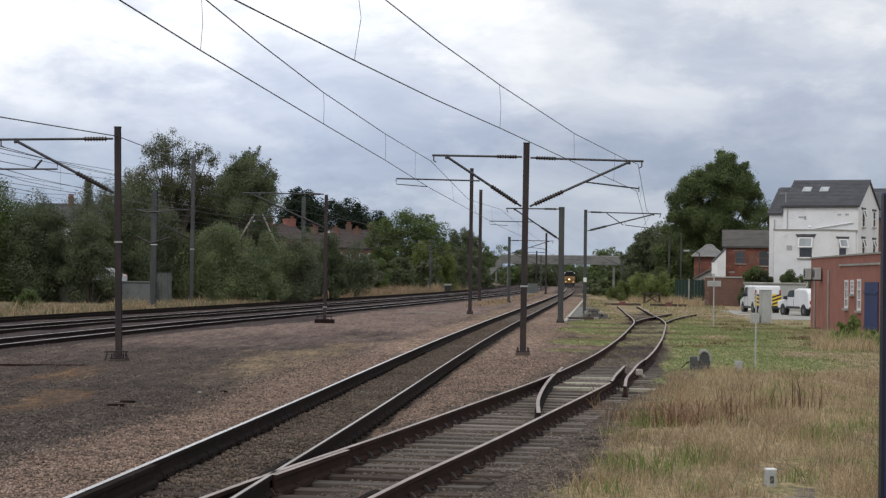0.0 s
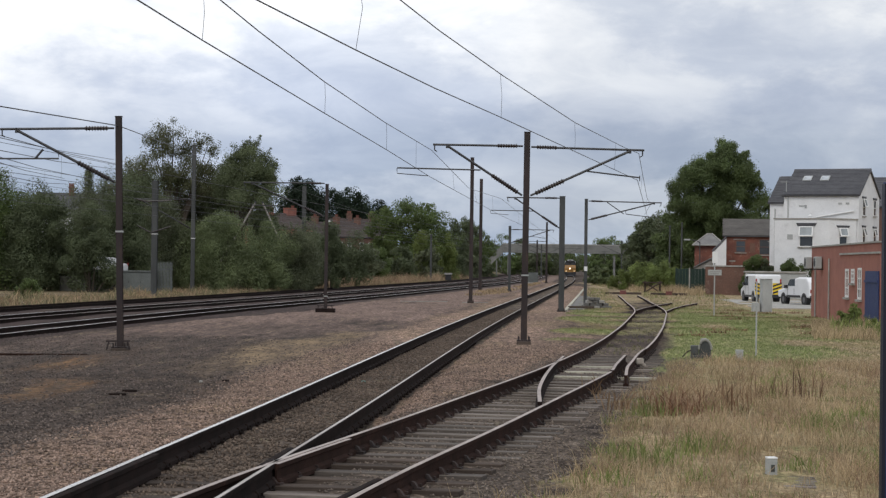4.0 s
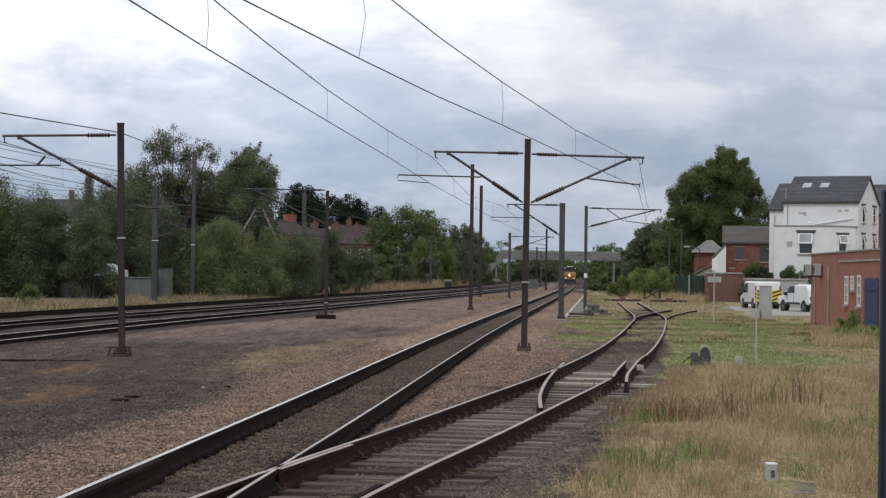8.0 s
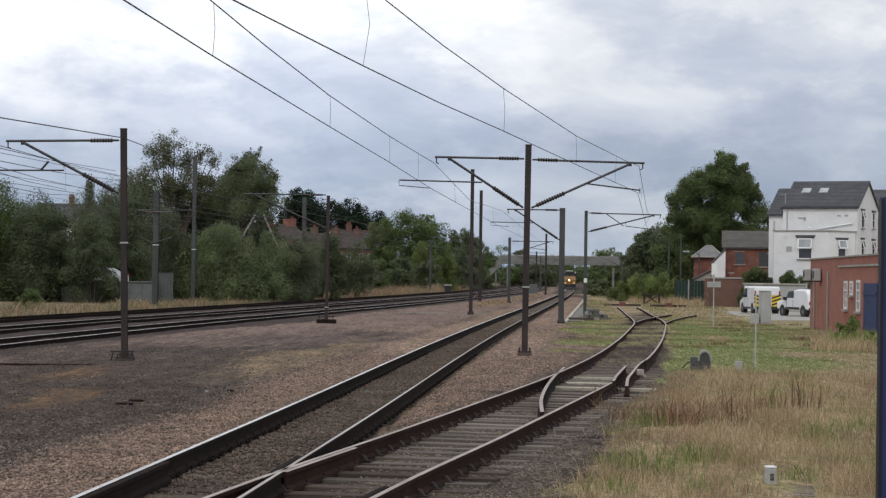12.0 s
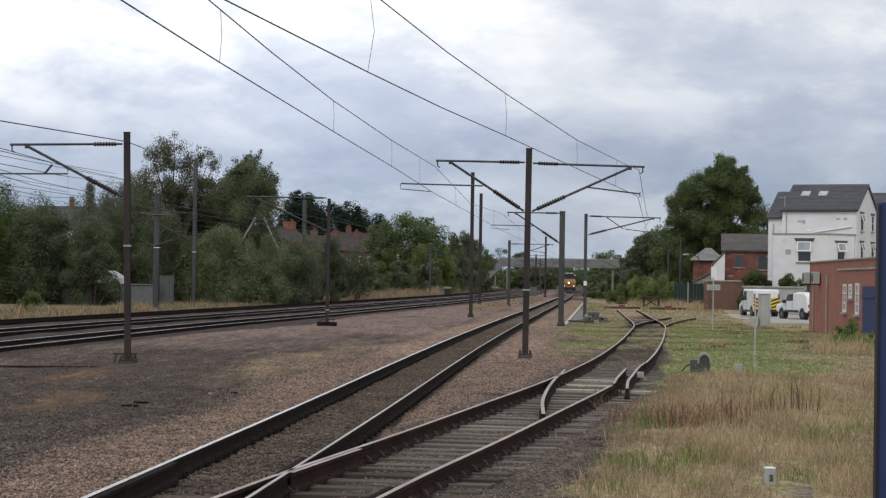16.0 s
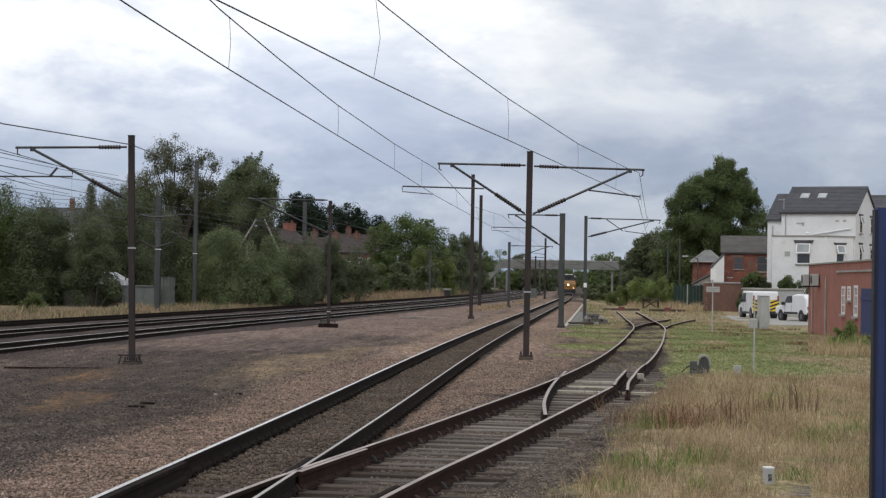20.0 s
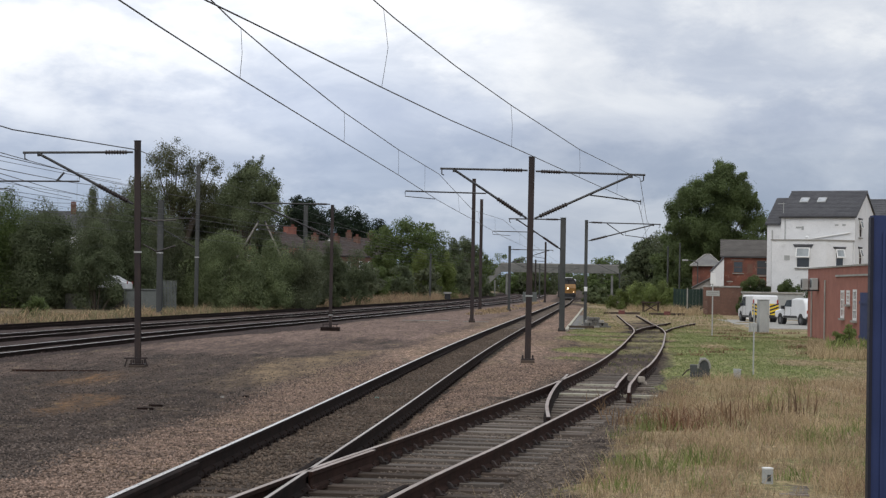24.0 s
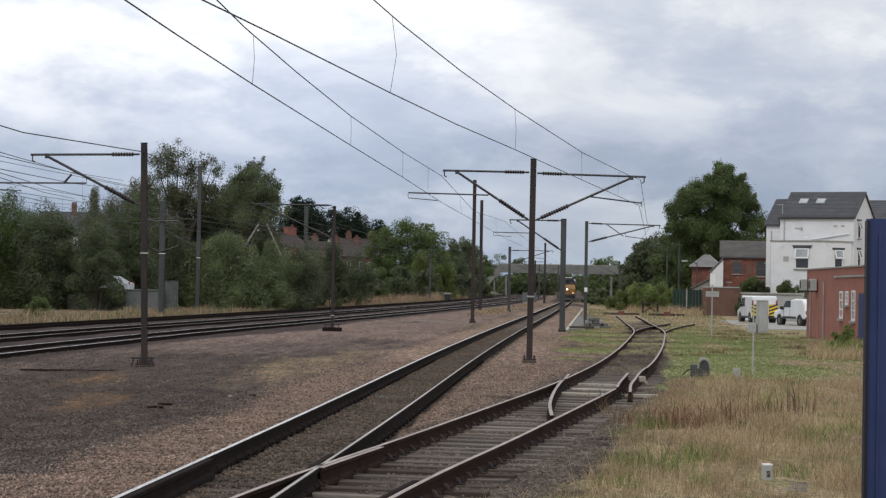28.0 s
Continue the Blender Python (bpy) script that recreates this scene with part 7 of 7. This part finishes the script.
cb = thing("equipment_cabinet", "tall grey trackside equipment cabinet", "cabinet", pose(17.25, 103.5, -0.12, 0, 0, 5))
part("body", Shape().soft_box(-0.27, 0.27, -0.3, 0.3, 0.12, 1.85, 0.02), M_GREY_BOX, cb)
part("plinth", Shape().box(-0.36, 0.36, -0.33, 0.33, -0.1, 0.116), M_CONCRETE, cb)
part("roof", Shape().soft_box(-0.29, 0.29, -0.33, 0.33, 1.854, 1.90, 0.02), M_GREY_BOX, cb)
part("door", Shape().box(-0.22, 0.22, -0.32, -0.304, 0.2, 1.78), M_GREY_BOX, cb)
part("side_box", Shape().soft_box(-0.72, -0.36, -0.2, 0.25, 0.05, 0.62, 0.02), M_GREY_BOX, cb, "small grey box")
tp = thing("thin_post", "thin pale metal marker post in the grass", "post", pose(8.25, 50.9, 0))
part("pole", Shape().tube([(0, 0, -0.1), (0, 0, 1.95)], 0.02, 8), M_GREY_BOX, tp)
part("reflector", Shape().soft_box(-0.06, 0.06, -0.05, -0.03, 1.3, 1.4, 0.01), M_GREY_BOX, tp)
bx = thing("marker_block", "small grey plastic marker box with a white lid", "marker", pose(3.755, 22.0, 0, 0, 0, 8) @ Matrix.Diagonal((0.72, 0.8, 0.95, 1)))
part("body", Shape().soft_box(-0.075, 0.075, -0.07, 0.07, -0.1, 0.20, 0.012), M_GREY_BOX, bx)
part("lid", Shape().soft_box(-0.077, 0.077, -0.073, 0.073, 0.203, 0.225, 0.008), M_WHITE, bx, "white lid")
part("recess", Shape().box(-0.03, 0.03, -0.078, -0.071, 0.06, 0.14), M_MAST_GREY, bx)
b2 = thing("marker_block", "small grey plastic marker box in short grass", "marker", pose(7.42, 48.3, 0, 0, 0, -5))
part("body", Shape().soft_box(-0.09, 0.09, -0.1, 0.1, -0.1, 0.25, 0.012), M_GREY_BOX, b2)
part("lid", Shape().soft_box(-0.1, 0.1, -0.11, 0.11, 0.252, 0.275, 0.01), M_GREY_BOX, b2)
pm = thing("point_machine", "grey cast point machine with a curved cover and lever", "point machine", pose(6.62, 49.4, 0, 0, 0, -6) @ Matrix.Diagonal((0.62, 0.62, 0.78, 1)))
part("base", Shape().soft_box(-0.42, 0.42, -0.3, 0.3, -0.05, 0.12, 0.03), M_MAST_GREY, pm)
part("gear_case", Shape().soft_box(-0.42, -0.1, -0.25, 0.25, 0.124, 0.42, 0.04), M_MAST_GREY, pm)
arch = [(0.24 * math.cos(a), 0.28 + 0.30 * math.sin(a)) for a in [math.pi * i / 12 for i in range(13)]] + [(-0.24, 0.124), (0.24, 0.124)]
part("cover", Shape().prism(arch, -0.25, 0.2, pose(0.16, 0, 0.0, 0, 0, 90)), M_MAST_GREY, pm, "dull grey curved cover")
rim_pts = [(0.16 + 0.25 * math.cos(a), -0.27, 0.30 + 0.31 * math.sin(a)) for a in [math.pi * i / 14 for i in range(15)]]
part("cover_rim", Shape().tube(rim_pts, 0.045, 8), M_CONCRETE, pm, "pale worn rim")
part("lever", Shape().tube([(-0.3, -0.1, 0.3), (-0.55, -0.2, 0.22), (-0.75, -0.2, 0.05)], 0.025, 6), M_MAST, pm)
part("handle", Shape().tube([(-0.05, 0, 0.4), (0.0, 0, 0.62), (0.2, 0, 0.64), (0.3, 0, 0.45)], 0.03, 6), M_GREY_BOX, pm)

M_RAG = material("dirty_beige_cloth", (0.42, 0.37, 0.32), (0.30, 0.26, 0.22), rough=0.95, scale=5, fine=40, bump=0.3)
rag = thing("pale_rag", "crumpled pale rag caught beside the rail", "rag", pose(4.76, 46.2, 0.05, 0, 0, 20) @ Matrix.Diagonal((0.75, 0.75, 1, 1)))
part("cloth", Shape().soft_box(-0.18, 0.1, -0.1, 0.1, -0.06, 0.09, 0.04).soft_box(0.02, 0.2, -0.09, 0.08, -0.06, 0.03, 0.03, pose(0, 0, 0, 8, 22, 14)), M_RAG, rag)
cv = thing("slatted_cover", "small grey weathered slatted timber cover in grass", "cover", pose(3.95, 21.3, -0.015, 0, 0, -12) @ Matrix.Diagonal((0.85, 0.9, 1, 1)))
for i in range(6):
    part("slat", Shape().soft_box(-0.2 + 0.012 * (i % 2), 0.2 - 0.015 * (i % 3), 0.20 * i - 0.6, 0.20 * i - 0.48, 0.02, 0.045, 0.006), M_SLEEPER, cv)
for sx in (-0.14, 0.14):
    part("bearer", Shape().box(sx - 0.03, sx + 0.03, -0.62, 0.55, -0.06, 0.018), M_SLEEPER, cv)

# the blue post close by
bp = thing("blue_post", "navy blue ribbed metal post close to the camera", "post", pose(3.885, 17.4, 0))
part("column", Shape().box(0.0, 0.03, -0.12, -0.02, -0.2, 3.0), M_BLUE_DARK, bp, "blackish edge strip")
part("panel", Shape().box(0.037, 0.6, -0.08, 0.10, -0.2, 3.02), M_BLUE, bp)
part("rib", Shape().box(0.12, 0.14, -0.1, -0.084, -0.2, 2.86).box(0.3, 0.32, -0.1, -0.084, -0.2, 2.86), M_BLUE, bp)

# platform end
pl = thing("platform", "low overgrown concrete platform end with a pale edge", "platform", kind="structure")
xs, ys = spline([(x + 2.85, y) for x, y in MAIN], 2.0)
prof = [(0, -0.1), (0, 0.10), (0.16, 0.10), (0.16, -0.1)]
part("edge", sweep(Shape(), prof, xs, ys, 0.0, 98, 200, True), M_SLEEPER_PALE, pl, "whitened platform edging")

# vans
M_WHEEL_RIM = material("dull_wheel_steel", (0.16, 0.16, 0.165), (0.10, 0.10, 0.105), rough=0.5, metal=0.4, scale=4, fine=20, bump=0.0)
M_RED_LAMP = material("red_lamp_plastic", (0.32, 0.04, 0.035), (0.24, 0.03, 0.028), rough=0.25, scale=4, fine=20, bump=0.0)


def vehicle(name, label, at, length, width, height, profile, windows, rear_marks):
    v = thing(name, label, "van", at, group="parked vehicles")
    body = Shape().prism(profile, -width / 2, width / 2)
    ob = part("body", body, M_VAN, v, "white painted body")
    bv = ob.modifiers.new("round", "BEVEL")
    bv.width, bv.segments, bv.limit_method = 0.11, 3, "ANGLE"
    for y in (0.16 * length, 0.8 * length):
        for sx in (-1, 1):
            part("wheel_arch", Shape().turned((sx * (width / 2 - 0.3), y, 0.36), (sx * (width / 2 + 0.004), y, 0.36), [(0, 0.41), (1, 0.41)], 18), M_BLACK, v)
            w = part("wheel", Shape().turned((sx * (width / 2 - 0.2), y, 0.32), (sx * (width / 2 + 0.01), y, 0.32), [(0, 0.32), (1, 0.31)], 16), M_TYRE, v)
            part("rim", Shape().turned((sx * (width / 2), y, 0.32), (sx * (width / 2 + 0.02), y, 0.32), [(0, 0.2), (1, 0.17)], 12), M_WHEEL_RIM, w)
    for pts in windows:
        for sx in (-1, 1):
            x = sx * (width / 2 + 0.006)
            part("side_window", Shape().add([(x, y, z) for y, z in pts] + [(x - sx * 0.02, y, z) for y, z in pts], [tuple(range(4)), tuple(range(7, 3, -1)), (0, 4, 5, 1), (1, 5, 6, 2), (2, 6, 7, 3), (3, 7, 4, 0)]), M_CAR_GLASS, v, "sky-reflecting side window")
    for sx in (-1, 1):
        x = sx * (width / 2 + 0.003)
        part("sill", Shape().box(min(x, x + sx * 0.012), max(x, x + sx * 0.012), 0.27 * length, 0.7 * length, profile[0][1] + 0.02, profile[0][1] + 0.16), M_BLACK, v, "black sill strip")
        for y in (0.46 * length, 0.66 * length):
            part("door_seam", Shape().box(min(x, x + sx * 0.006), max(x, x + sx * 0.006), y, y + 0.03, profile[0][1] + 0.18, 0.6 * height), M_BLACK, v, "dark door gap")
        part("wing_mirror", Shape().soft_box(sx * (width / 2 + 0.1) - 0.1, sx * (width / 2 + 0.1) + 0.1, 0.655 * length, 0.7 * length, 0.58 * height, 0.70 * height, 0.03), M_BLACK, v, "black wing mirror")
    if not rear_marks:
        for sx in (-1, 1):
            part("rear_lamp", Shape().box(sx * (width / 2 - 0.14) - 0.07, sx * (width / 2 - 0.14) + 0.07, -0.03, 0.02, 0.78, 0.99), M_RED_LAMP, v, "red rear lamp")
        part("bumper", Shape().soft_box(-width / 2 + 0.04, width / 2 - 0.04, -0.12, 0.02, profile[0][1] - 0.04, profile[0][1] + 0.14, 0.03), M_BLACK, v, "black rear bumper")
    if rear_marks:
        for sx in (-1, 1):
            pn = part("warning_panel", Shape().box(sx * 0.62 - 0.32, sx * 0.62 + 0.32, -0.02, -0.006, 0.5, 1.3), M_YELLOW, v, "yellow panel with black chevrons")
            for i in range(3):
                z = 0.55 + 0.24 * i
                a, b = sx * 0.62 - 0.32, sx * 0.62 + 0.32
                s1, s2 = (z, z + 0.22) if sx > 0 else (z + 0.22, z)
                part("chevron", Shape().add([(a, -0.026, s1), (b, -0.026, s2), (b, -0.026, s2 + 0.12), (a, -0.026, s1 + 0.12)], [(0, 1, 2, 3)]), M_BLACK, pn, "black diagonal stripe")
            part("rear_lamp", Shape().box(sx * 0.86 - 0.05, sx * 0.86 + 0.05, -0.03, -0.004, 1.3, 1.6), M_RED_LAMP, v, "red rear lamp")
        part("rear_window", Shape().box(-0.7, -0.06, -0.012, -0.004, 1.32, 1.75).box(0.06, 0.7, -0.012, -0.004, 1.32, 1.75), M_VAN, v)
        part("bumper", Shape().soft_box(-0.9, 0.9, -0.12, 0.0, 0.3, 0.52, 0.03), M_BLACK, v)
    return v


vprof = [(0.0, 0.3), (4.3, 0.3), (4.35, 0.85), (3.6, 1.08), (2.85, 1.82), (2.4, 1.9), (0.05, 1.9)]
vehicle("white_van", "white panel van with yellow and black rear chevrons", pose(22.5, 134, 0.02, 0, 0, 5), 4.4, 1.8, 1.9, vprof, [[(2.1, 1.12), (3.45, 1.12), (2.85, 1.74), (2.1, 1.78)]], True)
pprof = [(0.0, 0.45), (4.9, 0.45), (4.95, 0.9), (3.9, 1.08), (3.0, 1.60), (2.3, 1.68), (1.7, 1.78), (0.5, 1.76), (0.12, 1.5), (0.0, 1.0)]
vehicle("white_pickup", "white pickup with a canopy over its load bed", pose(24.2, 123.6, 0.02, 0, 0, 14), 5.0, 1.8, 1.8, pprof, [[(2.2, 1.2), (3.4, 1.2), (3.0, 1.62), (2.2, 1.66)]], False)

M_STONE_DARK = material("mossy_dark_concrete", (0.10, 0.10, 0.085), (0.06, 0.06, 0.052), rough=0.95, scale=1.5, fine=20, bump=0.3)
cprof = [(0.0, 0.3), (4.15, 0.3), (4.2, 0.72), (3.2, 0.92), (2.45, 1.38), (1.1, 1.4), (0.35, 0.98), (0.0, 0.9)]
vehicle("white_car", "white saloon car half hidden behind trackside bushes", pose(-23.45, 142.2, 1.15, 0, 0, 84), 4.2, 1.7, 1.4, cprof, [[(0.75, 0.98), (1.85, 0.98), (1.85, 1.32), (1.15, 1.32)], [(1.92, 0.98), (2.95, 0.98), (2.4, 1.32), (1.92, 1.32)]], False)
tagged(part("parking_bank", Shape().soft_box(-2.6, 2.4, -1.3, 1.3, -0.2, 1.15, 0.1), M_STONE_DARK, None, at=pose(-25.5, 142.9, 0, 0, 0, -6)), "raised concrete loading bank behind bushes", "pavement", kind="structure")

# buffer stop, stop boards and scrap at the end of the siding
bs = thing("buffer_stop", "old black timber buffer stop in tall grass", "buffer stop", pose(19.2, 178, 0, 0, 0, -6) @ Matrix.Diagonal((0.72, 1, 0.72, 1)))
for sx in (-0.95, 0.95):
    part("upright", Shape().soft_box(sx - 0.13, sx + 0.13, -0.13, 0.13, -0.2, 1.5, 0.02), M_SLEEPER_OLD, bs)
    part("brace", Shape().prism([(0.1, 1.3), (0.3, 1.3), (1.6, 0.0), (1.4, 0.0)], sx - 0.08, sx + 0.08), M_SLEEPER_OLD, bs)
part("beam", Shape().soft_box(-1.3, 1.3, -0.3, -0.134, 1.22, 1.38, 0.03), M_SLEEPER_OLD, bs)
for sx in (-1, 1):
    part("cross_brace", Shape().tube([(-0.9 * sx, -0.2 - 0.1 * sx, 0.1), (0.9 * sx, -0.2 - 0.1 * sx, 1.25)], 0.1, 6), M_SLEEPER_OLD, bs)
M_RED = material("faded_red_paint", (0.19, 0.055, 0.05), (0.13, 0.045, 0.04), rough=0.6, scale=3, fine=20, bump=0.05)
for x, y in ((14.7, 158.5), (18.3, 157.0)):
    sb = thing("stop_board", "red stop board on a timber laid across rails", "sign", pose(x, y, 0.0, 0, 0, -7), group="stop boards")
    part("timber", Shape().soft_box(-1.5, 1.5, -0.12, 0.12, 0.08, 0.26, 0.03), M_SLEEPER_OLD, sb)
    part("board", Shape().soft_box(-0.26, 0.26, -0.2, -0.125, 0.1, 0.40, 0.01), M_RED, sb, "faded red board")
M_STONE_SLAB = material("dark_weathered_concrete", (0.17, 0.165, 0.15), (0.11, 0.107, 0.10), rough=0.9, scale=1.5, fine=20, bump=0.3)
# stacked concrete trough blocks at the foot of the slim mast
for level in range(4):
    for k in range(5 - level):
        rs = random.Random(level * 10 + k)
        tagged(part("concrete_block", Shape().soft_box(-0.15, 0.15, -0.4, 0.4, 0.0, 0.15, 0.02).box(-0.09, 0.09, -0.408, -0.39, 0.04, 0.11), (M_CONCRETE, M_STONE_SLAB)[rs.random() < 0.6], None,
                    at=pose(7.75 + 0.34 * k + 0.12 * level + rs.uniform(-0.02, 0.02), 106.2 + rs.uniform(-0.06, 0.06), 0.155 * level, 0, 0, rs.uniform(-4, 4))), "weathered grey concrete trough block in a stack", "block", "block pile")
tagged(part("timber_baulk", Shape().soft_box(-0.9, 0.5, -0.15, 0.15, 0.0, 0.16, 0.02), M_SLEEPER_OLD, None, at=pose(7.7, 104.9, 0.0, 0, 0, 3)), "dark timber baulk lying by the block stack", "timber")
xs, ys = spline([(x + 3.75, y) for x, y in MAIN], 2.0)
part("apron", sweep(Shape(), [(-0.72, -0.1), (-0.72, 0.045), (0.1, 0.04), (0.1, -0.1)], xs, ys, 0.0, 102, 150, True), M_STONE_SLAB, pl, "pale cracked concrete surface")
M_TEAL = material("teal_plastic", (0.16, 0.30, 0.27), (0.11, 0.22, 0.20), rough=0.5, scale=4, fine=20, bump=0.1)
# loose scrap on the yard ground
for x, y, ln, tn, mat, lab in ((-9.6, 47.2, 2.4, 4, M_RUST_RED, "length of scrap rail lying on gravel"), (-5.42, 33.72, 0.34, 8, M_RUST, "strip of rusty iron on gravel"), (-5.32, 34.52, 0.26, -6, M_RUST, "strip of rusty iron on gravel"), (-4.43, 37.29, 0.045, 40, M_CONCRETE, "scrap of white litter on gravel"), (-1.45, 39.4, 0.07, 20, M_TEAL, "crumpled teal litter beside the rail"), (-1.2, 121.0, 3.0, 12, M_CONCRETE, "pale concrete trough lid on gravel"), (2.0, 120.5, 1.6, 0, M_CONCRETE, "pale concrete trough lid on gravel"), (-3.98, 37.41, 0.12, 40, M_RUST, "rusty lump of iron on gravel")):
    tagged(part("scrap", Shape().soft_box(-ln / 2, ln / 2, -0.03, 0.03, -0.06, 0.006, 0.006), mat, None, at=pose(x, y, 0.03 + float(land(np.array([x]), np.array([y]))[0][0]), 0, 0, tn)), lab, "scrap", "yard scrap")
# grey huts and a fence before the trees
hut = thing("relay_hut", "low grey-green metal relay hut before the bushes", "hut", pose(-23.35, 139, 0, 0, 0, 4))
M_HUT = material("grey_green_hut_paint", (0.125, 0.138, 0.132), (0.095, 0.104, 0.10), rough=0.7, scale=1.5, fine=12, bump=0.05)
part("body", Shape().soft_box(0, 2.6, 0, 1.2, -0.1, 1.5, 0.03), M_HUT, hut)
part("roof", Shape().soft_box(-0.06, 2.66, -0.08, 1.28, 1.504, 1.6, 0.03), M_HUT, hut, "flat pale roof edge")
for x in (0.15, 1.0, 1.85):
    d = part("door", Shape().box(x, x + 0.62, -0.03, -0.004, 0.08, 1.4), M_HUT, hut)
    part("handle", Shape().box(x + 0.52, x + 0.56, -0.06, -0.034, 0.7, 0.86), M_MAST_GREY, d)
fe = thing("palisade_fence", "grey palisade fence beside the relay hut", "fence", pose(-20.9, 140.0, 0, 0, 0, 14) @ Matrix.Diagonal((0.75, 1, 1.05, 1)))
for i in range(12):
    part("pale", Shape().add([(0.14 * i, 0, 0.0), (0.14 * i + 0.09, 0, 0.0), (0.14 * i + 0.09, 0, 2.05), (0.14 * i + 0.045, 0, 2.2), (0.14 * i, 0, 2.05), (0.14 * i, 0.02, 0.0), (0.14 * i + 0.09, 0.02, 0.0), (0.14 * i + 0.09, 0.02, 2.05), (0.14 * i + 0.045, 0.02, 2.2), (0.14 * i, 0.02, 2.05)], [(0, 1, 2, 3, 4), (9, 8, 7, 6, 5), (0, 5, 6, 1), (1, 6, 7, 2), (4, 9, 5, 0)]), M_HUT, fe)
part("rail", Shape().box(0, 1.7, 0.024, 0.07, 0.4, 0.46), M_HUT, fe)
part("rail", Shape().box(0, 1.7, 0.024, 0.07, 1.6, 1.66), M_HUT, fe)
lc = thing("location_case", "grey trackside location case beyond the mast", "cabinet", pose(11.7, 262, 0))
part("body", Shape().soft_box(-0.95, 0.95, -0.3, 0.3, 0.15, 1.45, 0.03), M_HUT, lc)
part("plinth", Shape().box(-0.8, 0.8, -0.35, 0.35, -0.1, 0.146), M_CONCRETE, lc)
gs = thing("ground_signal", "small black ground signal with a pale top", "signal", pose(0.45, 262, 0.25))
part("case", Shape().soft_box(-0.4, 0.4, -0.25, 0.25, 0, 0.75, 0.05), M_BLACK, gs)
part("lid", Shape().soft_box(-0.55, 0.55, -0.35, 0.35, 0.754, 1.0, 0.05), M_CONCRETE, gs)
# parking surface with a pale kerb
tagged(part("parking_slab", Shape().soft_box(-2.6, 3.2, -4.5, 26, -0.2, 0.035, 0.02), M_CONCRETE, None, at=pose(21.2, 117, 0, 0, 0, -4)), "pale worn concrete parking surface", "pavement", kind="structure")
# street lamp behind the fence
sl = thing("street_lamp", "slim grey street lamp behind the yard wall", "street lamp", pose(25.9, 196, 0))
part("pole", Shape().tube([(0, 0, -0.1), (0, 0, 5.0)], 0.07, 8, True, 0.05), M_MAST_GREY, sl)
part("arm", Shape().tube([(0, 0, 4.9), (-0.4, 0, 5.15), (-1.1, 0, 5.2)], 0.045, 6), M_MAST_GREY, sl)
part("lantern", Shape().soft_box(-1.6, -1.0, -0.12, 0.12, 5.12, 5.28, 0.03), M_GREY_BOX, sl)

# pale sloping poles among the trackside bushes
for x0, x1, z1 in ((-20.0, -15.75, 7.2), (-11.6, -15.1, 7.2)):
    lp = thing("sloping_pole", "thin pale sloping pole among trackside bushes", "pole", pose(x0, 160, 0), group="sloping poles")
    part("pole", Shape().tube([(0, 0, -0.2), ((x1 - x0), 0, z1)], 0.09, 8, True, 0.07), M_BARK_PALE, lp)
    part("cap", Shape().tube([((x1 - x0), 0, z1), ((x1 - x0) * 1.02, 0, z1 * 1.02)], 0.08, 8), M_MAST_GREY, lp)

# wooden poles behind the fence
for x, y, h in ((23.3, 200, 6.6), (24.3, 198, 6.9)):
    p = thing("telegraph_pole", "grey weathered wooden pole beyond the fence", "pole", pose(x, y, 0))
    part("pole", Shape().tube([(0, 0, -0.2), (0, 0, h)], 0.1, 8, True, 0.08), M_MAST_GREY, p)
    part("cap", Shape().turned((0, 0, h), (0, 0, h + 0.1), [(0, 0.12), (1, 0.03)], 8), M_MAST_GREY, p)


# ---- movement ----
def train_pose(y):
    """The place on the main line where the front buffer beam stands at y."""
    return pose(float(along(MAIN, y)), y, 0.0, 0, 0, heading(MAIN, y + 8))


def motions():
    times = (0, 4, 8, 12, 16, 20, 24, 28)
    fronts = (462, 441, 420, 399, 378, 357, 337, 316)
    walk(loco, [(t, train_pose(y)) for t, y in zip(times, fronts)])
    for i, w in enumerate(wagons):
        walk(w, [(t, train_pose(y + 19.6 + 18.2 * i)) for t, y in zip(times, fronts)])


motions()
